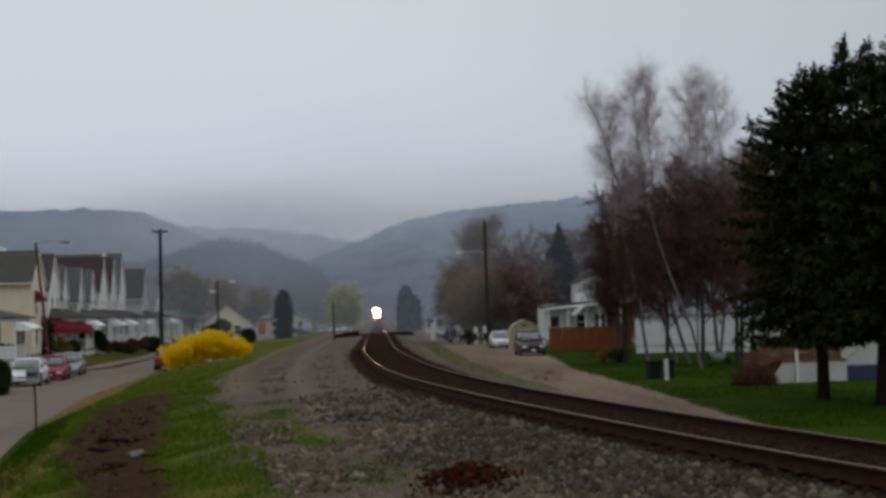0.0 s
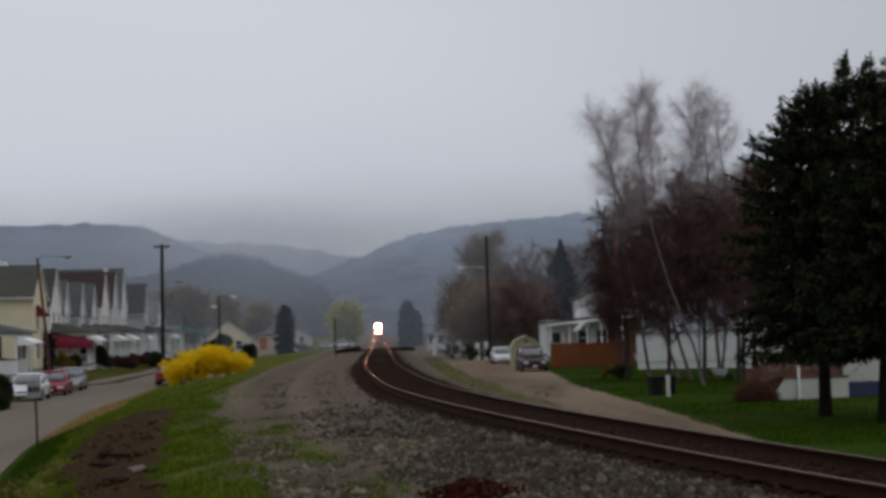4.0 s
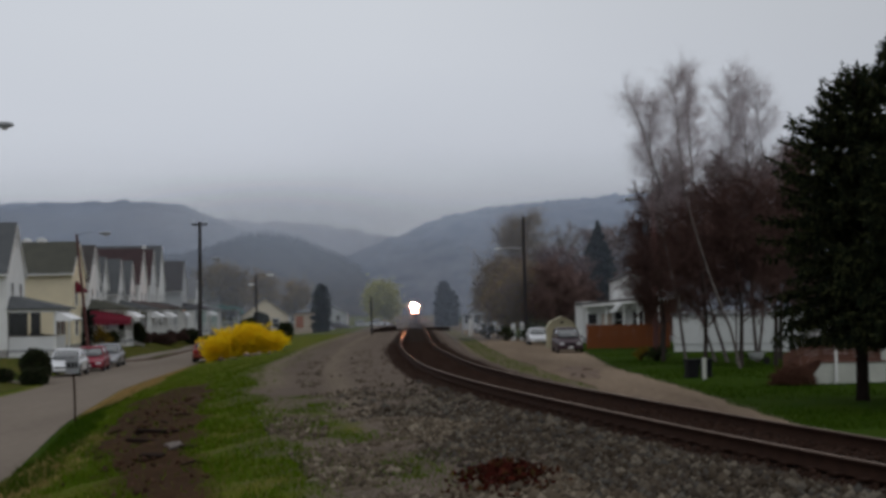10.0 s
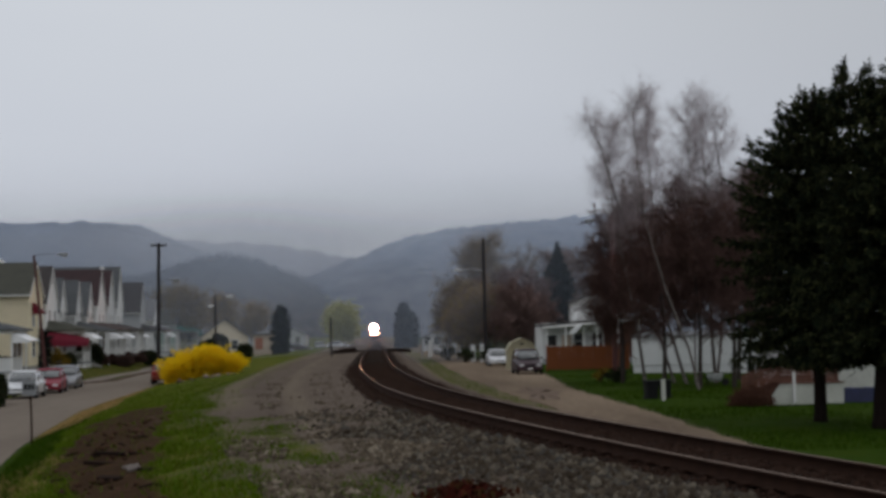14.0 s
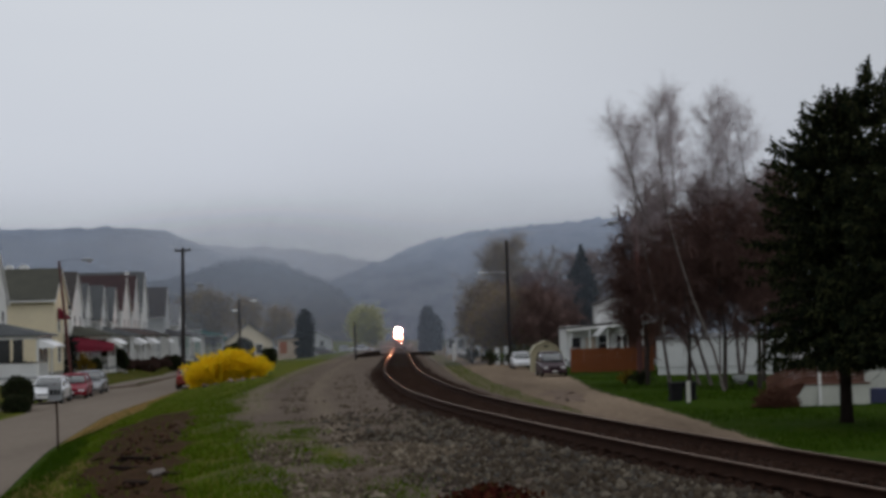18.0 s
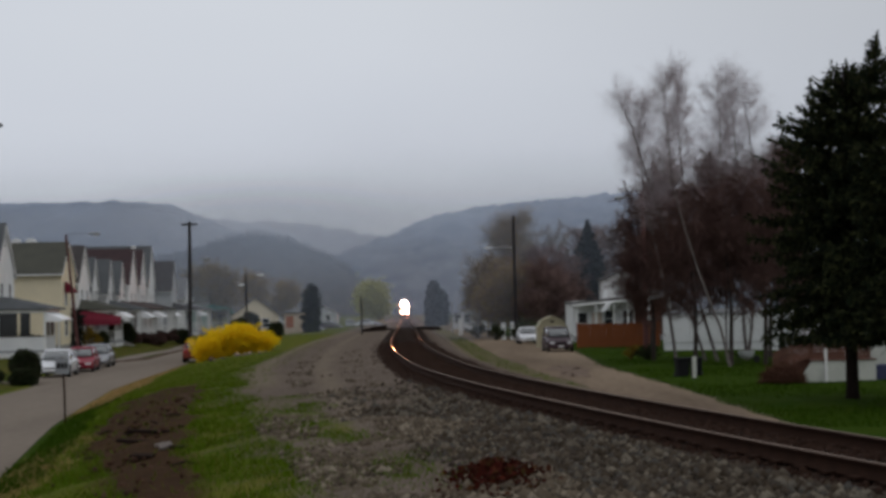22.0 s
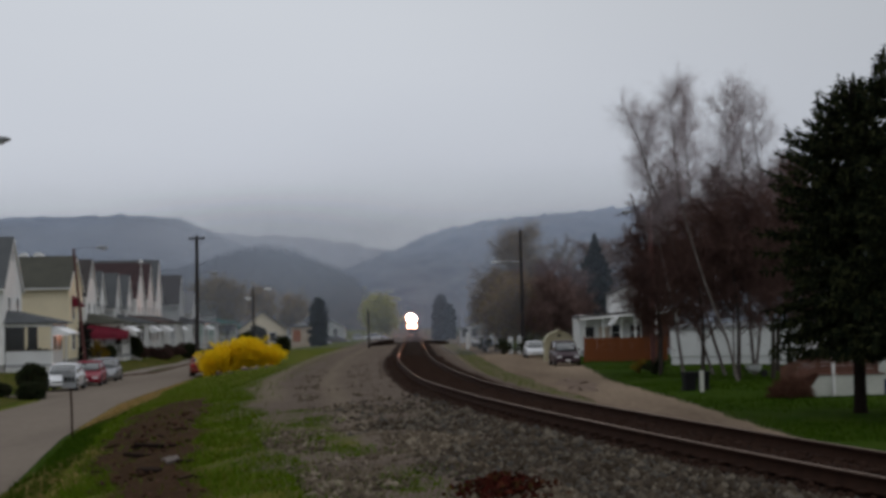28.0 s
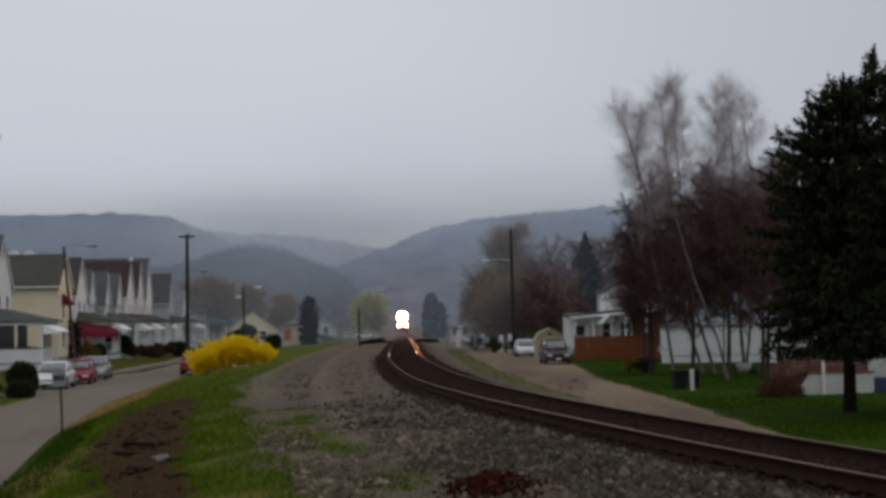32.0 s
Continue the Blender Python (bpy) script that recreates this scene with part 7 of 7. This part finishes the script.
bbq = thing("wheelbarrow", pose(16.6, 83.0, 0), "dark wheelbarrow with a grey tub on the lawn", "wheelbarrow")
part("tub", loft([[(a * r, b * r * 0.7, z) for a, b in ((-1, -0.5), (-0.6, -1), (0.6, -1), (1, -0.5), (1, 0.5), (0.6, 1), (-0.6, 1), (-1, 0.5))] for r, z in ((0.24, 0.26), (0.36, 0.42), (0.42, 0.62), (0.44, 0.64))]), M["grey_siding"], bbq)
part("wheel", Geo().lathe([(0.05, -0.04), (0.18, -0.05), (0.2, 0), (0.18, 0.05), (0.05, 0.04)], 14, 0.55, 0.2, "y"), M["rubber"], bbq)
for s in (-1, 1):
    part("handle", Geo().tube([(0.55, s * 0.1, 0.2), (-0.3, s * 0.28, 0.36), (-0.75, s * 0.3, 0.55)], [0.02, 0.02, 0.02], 6), M["black"], bbq)
    part("leg", Geo().tube([(-0.4, s * 0.28, 0.37), (-0.45, s * 0.28, 0.0)], [0.018, 0.018], 6), M["black"], bbq)

for i, (x, y, lab) in enumerate(((10.85, 68.6, "black plastic wheeled bin on the lawn by the lane"), (11.55, 69.0, "black plastic wheeled bin beside another on the lawn"))):
    b = thing("bin", pose(x, y, gz(x, y), 0, 0, 8 - 20 * i), lab, "bin", "bins by the lane")
    part("body", loft([[(a * 0.22, c * 0.24, 0.02) for a, c in ((-1, -1), (1, -1), (1, 1), (-1, 1))], [(a * 0.27, c * 0.30, 0.76) for a, c in ((-1, -1), (1, -1), (1, 1), (-1, 1))], [(a * 0.29, c * 0.32, 0.78) for a, c in ((-1, -1), (1, -1), (1, 1), (-1, 1))]]), M["black"], b)
    part("lid", Geo().prism([(-0.34, 0.78), (0.33, 0.78), (0.33, 0.83), (0.1, 0.88), (-0.34, 0.85)], -0.30, 0.30, "x"), M["black"], b)
    for s in (-1, 1):
        part("wheel", Geo().lathe([(0.03, -0.025), (0.09, -0.03), (0.1, 0), (0.09, 0.03), (0.03, 0.025)], 12, 0.28, 0.1, "x"), M["rubber"], b).location.x = s * 0.24
marker = thing("marker_post", pose(11.12, 66.9, gz(11.12, 66.9)), "white board marker post beside the black bins", "post")
part("board", Geo().box(-0.09, 0.09, -0.03, 0.03, -0.1, 0.96, 0.01), M["dimmed_white"], marker)
# ---- poles, lamps, signs and the trackside ----


def lamp_arm(parent, start, end, material, r=0.012):
    """A curved arm with a flat cobra-head lamp at its end."""
    a, b = Vector(start), Vector(end)
    mid = a.lerp(b, 0.5) + Vector((0, 0, 0.12))
    part("arm", Geo().tube([a, mid, b], [r, r, r], 6), M["pole"] if r < 0.02 else M["white_paint"], parent)
    d = (b - a)
    d.z = 0
    d.normalize()
    s = Vector((-d.y, d.x, 0))
    rings = []
    for u, w, lo, hi in ((-0.05, 0.05, -0.04, 0.04), (0.15, 0.12, -0.06, 0.07), (0.4, 0.16, -0.09, 0.09), (0.6, 0.13, -0.07, 0.07), (0.7, 0.05, -0.03, 0.03)):
        c = b + d * u
        rings.append([(c + s * w * k + Vector((0, 0, z)))[:] for k, z in ((-1, 0), (-0.7, lo), (0.7, lo), (1, 0), (0.6, hi), (-0.6, hi))])
    head = part("lamp_head", loft(rings), material, parent, "cobra-head street lamp")
    c = b + d * 0.42
    part("lamp_bowl", Geo().lathe([(0.02, c.z - 0.16), (0.09, c.z - 0.14), (0.12, c.z - 0.08)], 10, c.x, c.y), M["lamp_glass"], head, "clear glass bowl")


def pole(name, x, y, h, r, lean, material, label, lamp=None, arm=None, cap=0.0):
    z = gz(x, y)
    t = thing(name, pose(x, y, z), label, "utility pole")
    top = (lean[0], lean[1], h)
    part("shaft", Geo().tube([(0, 0, -0.4), (lean[0] * 0.5, lean[1] * 0.5, h * 0.5), top], [r, r * 0.86, r * 0.68], 10), M[material], t)
    if cap:
        part("crossarm", Geo().box(top[0] - cap, top[0] + cap, -0.06, 0.06, h - 0.28, h - 0.14, 0.01), M[material], t)
        for s in (-0.85, 0.85):
            part("insulator", Geo().lathe([(0.03, h - 0.14), (0.05, h - 0.1), (0.03, h - 0.05), (0.045, h), (0.02, h + 0.03)], 8, top[0] + s * cap, 0), M["grey_paint"], t)
    if lamp:
        lamp_arm(t, (lean[0] * lamp[2] / h, 0, lamp[2] - 0.05), lamp, M["white_paint"] if y == 150.0 else M["grey_paint"], 0.022 if x > 0 and y == 150.0 else 0.012)
    return t


pole("utility_pole", -18.3, 115.0, 10.1, 0.17, (0.08, 0), "pole", "dark wooden utility pole with a short crossarm", (1.0, -0.4, 7.3), cap=0.6)
pole("utility_pole", 7.75, 150.0, 12.1, 0.2, (-0.06, 0), "pole", "tall dark wooden utility pole with a lamp arm by the lane", (-2.3, -0.4, 9.0))
pole("utility_pole", -21.5, 93.5, 8.2, 0.105, (-0.8, 0), "red_pole", "leaning reddish-brown wooden utility pole", (0.72, -0.4, 8.2))
pole("utility_pole", 13.55, 100.0, 10.5, 0.2, (0, 0), "red_pole", "reddish-brown utility pole with a lamp among the bare trees", (-1.2, -0.4, 10.15))
twin = pole("street_lamp_pole", -18.3, 150.0, 6.9, 0.12, (-0.1, 0), "pole", "slim street lamp pole with two lamps along the street", (1.0, 0, 6.75))
lamp_arm(twin, (-0.08, 0, 5.75), (-0.25, -0.2, 5.85), M["white_paint"])
pole("street_lamp_pole", -17.2, 46.0, 9.2, 0.13, (0, 0), "zinc", "tall street lamp pole with a long arm over the street", (3.75, -0.2, 9.0))
pole("line_pole", -5.75, 120.0, 3.0, 0.09, (-0.05, 0), "pole", "short dark post beside the track")
pole("line_pole", 2.0, 190.0, 4.2, 0.07, (0, 0), "zinc", "thin grey post beside the track")
for x, y, h in ((6.6, 152, 1.7), (7.5, 152.5, 1.8), (4.6, 168, 2.4), (2.9, 185, 2.0)):
    p = thing("white_post", pose(x, y, 0), "short white post along the lane", "post", "white posts along the lane")
    part("shaft", Geo().box(-0.2, 0.2, -0.1, 0.1, -0.1, h, 0.02), M["white_paint"], p)

sign = thing("street_sign", pose(-11.05, 46.0, gz(-11.05, 46.0), 0, 0, -12), "small grey metal sign on a thin post, seen from behind", "sign")
part("post", Geo().tube([(0, 0, -0.3), (-0.02, 0, 1.0), (-0.08, 0, 2.0)], [0.032, 0.032, 0.032], 6), M["rust"], sign)
plate_geo = Geo().prism([(-0.30, 1.52), (-0.27, 1.49), (0.12, 1.49), (0.15, 1.52), (0.15, 1.93), (0.12, 1.96), (-0.27, 1.96), (-0.30, 1.93)], -0.035, -0.03, "y")
part("plate", plate_geo, M["grey_paint"], sign)
for x0, x1, z in ((-0.24, -0.13, 1.66), (-0.10, -0.01, 1.66), (0.02, 0.10, 1.66)):
    part("bar", Geo().box(x0, x1, -0.042, -0.037, z, z + 0.16), M["black"], sign)

rt = random.Random(14)
for x0, x1, lab in ((-6.7, -4.0, "row of old dark railway ties thrown down beside the track"), (-1.75, 0.1, "old dark railway ties lying across from another heap")):
    xm = (x0 + x1) / 2
    st = thing("tie_stack", pose(xm, 140.0, gz(xm, 140.0) - 0.03), lab, "timber", "old ties by the track")
    for k in range(7 if x0 < -5 else 4):
        l = rt.uniform(0.7, 1.25)
        b = part("old_tie", Geo().box(-l, l, -0.12, 0.12, -0.09, 0.09, 0.012), M["tie"], st)
        u = rt.uniform(x0 - xm + l, max(x0 - xm + l + 0.05, x1 - xm - l)) if k else x0 - xm + l
        b.matrix_local = pose(u, (k % 3) * 0.3, 0.08 + (k // 3) * 0.16 + rt.uniform(-0.03, 0.03), rt.uniform(-10, 10), rt.uniform(-6, 6), rt.uniform(-14, 14))

# litter and weeds on the bank
board_bit = part("broken_board", Geo().box(-0.11, 0.11, -0.08, 0.08, 0.0, 0.04, 0.008).box(-0.15, 0.03, 0.07, 0.13, 0.0, 0.025, 0.005), M["litter"])
board_bit.matrix_world = pose(-4.4, 25.0, gz(-4.4, 25.0) + 0.05, 22, -12, 25)
tagged(board_bit, "weathered grey piece of broken board on the dirt", "board")
# the second, short and wide, is a dark stand-in for a hole
for x, y, l, w, turn, lab in ((-5.35, 28.9, 0.85, 0.13, 4, "dark rotten plank on the bare dirt"), (-4.62, 24.2, 0.36, 0.2, -8, "dark block standing in for a hole in the bare dirt"), (-4.12, 24.6, 0.3, 0.08, 10, "dark piece of plank on the bare dirt"), (-5.4, 27.4, 0.6, 0.1, -12, "dark rotten plank on the bare dirt")):
    o = part("old_plank", Geo().box(-l / 2, l / 2, -w / 2, w / 2, 0, 0.06, 0.012), M["tie"])
    o.matrix_world = pose(x, y, gz(x, y) + 0.01, 6, 3, turn)
    tagged(o, lab, "plank", "old planks")
rb = random.Random(23)
for i in range(15):
    y = rb.uniform(20, 36)
    x = float(on(BALLAST_EDGE, y)) - rb.uniform(0.9, 2.7)
    l, w = rb.uniform(0.12, 0.4), rb.uniform(0.03, 0.09)
    o = part("wood_scrap", Geo().prism([(-l / 2, -w / 2), (l / 2, -w / 3), (l * 0.45, w / 2), (-l * 0.4, w / 3)], 0, 0.03, "z"), M["tie"])
    o.matrix_world = pose(x, y, gz(x, y) + 0.02, rb.uniform(-14, 14), rb.uniform(-14, 14), rb.uniform(0, 180))
    tagged(o, "scrap of old wood on the bare dirt", "wood scrap", "wood scraps")

rw = np.random.default_rng(51)
W, Wd = [], []
for i in range(3600):
    a, r = rw.uniform(0, 2 * math.pi), min(1.15, abs(rw.normal(0, 0.55)))
    x, y = 0.62 + math.cos(a) * r * 0.74, 16.75 + math.sin(a) * r * 1.35
    if bumps(x, y, 9.0, 2.0) + rw.uniform(-0.6, 0.6) < -0.1 + r * 0.6:
        continue
    W.append((x, y, gz(x, y) + rw.uniform(0, 0.24) * (1.2 - r)))
    Wd.append(rw.normal(0, 1, 3) + np.array([0, 0, 0.6]))
wm = leaves_mesh("dead_weeds", W, Wd, rw.uniform(0.03, 0.12, len(W)), rw, 0.5)
wm.materials.append(M["weed"])
tagged(new("dead_weeds", wm), "patch of dark red weeds on the ballast", "weeds", kind="stuff")


def blades(name, xy, h, material, label, seed, width=0.012):
    """Bent grass blades, three-cornered, standing on the ground."""
    rng = np.random.default_rng(seed)
    n = len(xy)
    z = ground_z(xy[:, 0], xy[:, 1])
    a = rng.uniform(0, 2 * math.pi, n)
    hh = h * rng.uniform(0.5, 1.3, n)
    ww = width * rng.uniform(0.7, 1.4, n)
    lean = rng.normal(0, 0.45, (n, 2)) * hh[:, None]
    base = np.column_stack([xy, z - 0.01])
    s = np.column_stack([np.cos(a) * ww, np.sin(a) * ww, np.zeros(n)])
    tip = base + np.column_stack([lean, hh])
    me = mesh_np(name, np.stack([base - s, base + s, tip], 1).reshape(-1, 3), np.arange(n * 3).reshape(-1, 3))
    me.materials.append(material)
    tagged(new(name, me), label, "grass", kind="stuff")


rg = np.random.default_rng(61)
n = 90000
y = 13 + rg.beta(1.0, 2.0, n) * 85
b, s = on(BALLAST_EDGE, y), street_edge(y)
x = s + 0.35 + (b + 0.3 + 0.45 * bumps(0 * y, y, 0.5, 3.0) - s - 0.35) * rg.uniform(0, 1, n) + rg.exponential(0.55, n) * (rg.uniform(0, 1, n) < 0.28)
wob = 0.35 * bumps(x, y, 0.55, 1.0) + 0.2 * bumps(x, y, 1.7, 3.0)
bare = (x > b - np.interp(y, [19, 25, 29, 46], [1.8, 2.3, 2.9, 3.3]) + wob * 0.7) & (x < b - 1.05 + wob * 0.5 - np.clip((y - 40) / 10, 0, 1)) & (y < 52)
keep = (~bare | (rg.uniform(0, 1, n) < 0.05)) & (rg.uniform(0, 1, n) < 1.15 - 0.55 * np.clip(x - b + 0.4 - 0.8 * wob, 0, 2))
tuft = bumps(x, y, 2.4, 4.0) + rg.uniform(-0.8, 0.8, n) > -0.5
dry_zone = (x < s + np.interp(y, [48, 65, 85, 100], [1.2, 2.0, 0.9, 0.6]) + wob * 0.5) & (y > 50) & (rg.uniform(0, 1, n) < 0.8)
sparse = (y < 52) | (rg.uniform(0, 1, n) < 0.5) | (x < b - 2.0)
dusty = (x > b + np.interp(y, [30, 46, 64], [0.9, -0.5, -1.7]) + wob) & (rg.uniform(0, 1, n) < 0.9)
dry_zone = dry_zone | ((y < 32) & (x > b - 5.0 + wob) & (x < b - 2.9 + wob) & (rg.uniform(0, 1, n) < 0.2))
keep = keep & ~dusty
pick = keep & tuft & ~dry_zone & sparse
rich = (x < s + 1.6 + wob * 0.4) & (y < 56)
blades("bank_grass", np.stack([x, y], 1)[pick & ~rich], 0.10, M["grass_blades"], "short green grass on the railway bank", 62, 0.010)
blades("roadside_grass", np.stack([x, y], 1)[pick & rich], 0.12, M["lawn_blades"], "deeper green grass at the foot of the bank", 67, 0.012)
blades("dry_grass", np.stack([x, y], 1)[keep & dry_zone], 0.11, M["dry_blades"], "tan dry grass along the street's edge", 63, 0.012)
n = 52000
y = 40 + rg.beta(1.0, 1.7, n) * 85
x = lane_right(y) + rg.uniform(0.0, 1, n) * (8 + y * 0.13)
blades("lawn_grass", np.stack([x, y], 1), 0.09, M["lawn_blades"], "green lawn grass beyond the lane", 64, 0.016)
n = 2200
y = 60 + rg.uniform(0, 1, n) * 110
x = lane_left(y) - 0.1 - rg.uniform(0, 1.6, n)
blades("verge_grass", np.stack([x, y], 1), 0.12, M["grass_blades"], "rough green verge between the ballast and the lane", 65, 0.018)
n = 2400
y = 22 + rg.uniform(0, 1, n) * 13
x = on(BALLAST_EDGE, y) + rg.normal(1.15, 0.28, n) + 0.25 * bumps(0 * y, y, 0.8, 2.0)
n = 1100
x, y = np.concatenate([x, rg.normal(-0.45, 0.36, n)]), np.concatenate([y, rg.uniform(16.2, 20.6, n)])
blades("ballast_weeds", np.stack([x, y], 1), 0.07, M["grass_blades"], "thin green weeds in the ballast", 66, 0.008)

# ---- the train ----
train = thing("locomotive", pose(0, 0, 0), "dark diesel freight locomotive with bright headlights coming down the line", "locomotive")
part("underframe", Geo().box(-1.5, 1.5, 0.0, 21.0, 0.95, 1.45, 0.05), M["loco_body"], train)
part("nose", Geo().prism([(-0.85, 1.45), (0.85, 1.45), (0.85, 2.9), (0.65, 3.1), (-0.65, 3.1), (-0.85, 2.9)], 1.1, 2.9, "y"), M["loco_body"], train)
cabp = part("cab", Geo().prism([(-1.55, 1.45), (1.55, 1.45), (1.55, 3.9), (1.2, 4.45), (-1.2, 4.45), (-1.55, 3.9)], 2.9, 5.6, "y"), M["loco_body"], train)
for a, c in ((-1.35, -0.1), (0.1, 1.35)):
    part("windshield", Geo().box(a, c, 2.87, 2.91, 3.25, 3.85, 0.01), M["dark_glass"], cabp, "dark windshield pane")
part("hood", Geo().prism([(-0.95, 1.45), (0.95, 1.45), (0.95, 4.1), (0.7, 4.4), (-0.7, 4.4), (-0.95, 4.1)], 5.6, 20.5, "y"), M["loco_body"], train)
part("plough", Geo().prism([(0.15, 0.12), (0.6, 0.12), (0.6, 0.95), (0.3, 0.95)], -1.4, 1.4, "x"), M["rust"], train)
part("coupler", Geo().box(-0.18, 0.18, -0.5, 0.2, 0.75, 1.05, 0.04), M["rust"], train)
part("front_platform", Geo().box(-1.5, 1.5, 0.0, 1.2, 1.45, 1.5, 0.01), M["loco_body"], train)
for sx in (-1, 1):
    part("handrail", Geo().tube([(sx * 1.45, 0.1, 1.5), (sx * 1.45, 0.1, 2.5), (sx * 0.5, 0.1, 2.5)], [0.025] * 3, 6), M["zinc"], train)
    for yy in (2.0, 3.8, 5.6, 14.6, 16.4, 18.2):
        part("wheel", Geo().lathe([(0.1, -0.07), (0.5, -0.07), (0.52, 0.04), (0.56, 0.05), (0.56, 0.07), (0.1, 0.07)], 18, yy, 0.53, "x"), M["rust"], train).location.x = -sx * 0.752
    part("truck_frame", Geo().box(sx * 1.0 - 0.08, sx * 1.0 + 0.08, 1.4, 6.2, 0.45, 0.8, 0.03).box(sx * 1.0 - 0.08, sx * 1.0 + 0.08, 14.0, 18.8, 0.45, 0.8, 0.03), M["rust"], train)
    # ditch light disc made larger than a lens, to take in its glare
    part("ditch_light", Geo().lathe([(0.05, 0.16), (0.40, 0.14), (0.50, 0.05), (0.50, -0.03), (0.40, -0.06), (0.05, -0.07)], 18, sx * 0.85, 1.75, "y"), M["ditch_light"], train, "lit amber-white ditch light")
head_box = part("headlight_housing", Geo().box(-0.5, 0.5, 2.75, 2.95, 3.85, 4.6, 0.05), M["loco_body"], train)
# headlight discs oversized: the bloom round the lamps is built into their shape
for sx, zz in ((-0.25, 4.25), (0.25, 4.1)):
    part("headlight", Geo().lathe([(0.05, 2.62), (0.68, 2.63), (0.78, 2.68), (0.78, 2.72), (0.05, 2.74)], 22, sx, zz, "y"), M["headlight"], train, "brightly lit headlight")

# added slats, no locomotive part: they keep headlight spill off ground and walls
baffle = Geo()
for i in range(12):
    baffle.box(-1.0, 1.0, 1.55, 2.6, 3.36 + i * 0.15, 3.366 + i * 0.15)
for i in range(11):
    baffle.box(-1.0 + i * 0.2, -0.994 + i * 0.2, 1.55, 2.6, 3.36, 5.01)
part("headlight_baffle", baffle, M["black"], train, "added thin black slats that trim the spill of the headlights")

# ---- things that move ----
SPEED, START = 9.0, 705.0


def motions():
    rows = []
    for t in np.arange(0, 32.01, 2.0):
        y = START - SPEED * t
        x, z = float(on(TRACK_S, y)), float(on(RAIL_S, y))
        a = math.degrees(math.atan2(float(on(TRACK_S, y + 5) - on(TRACK_S, y - 5)), 10.0))
        rows.append((float(t), pose(x, y, z, 0, 0, -a)))
    walk(train, rows)


motions()
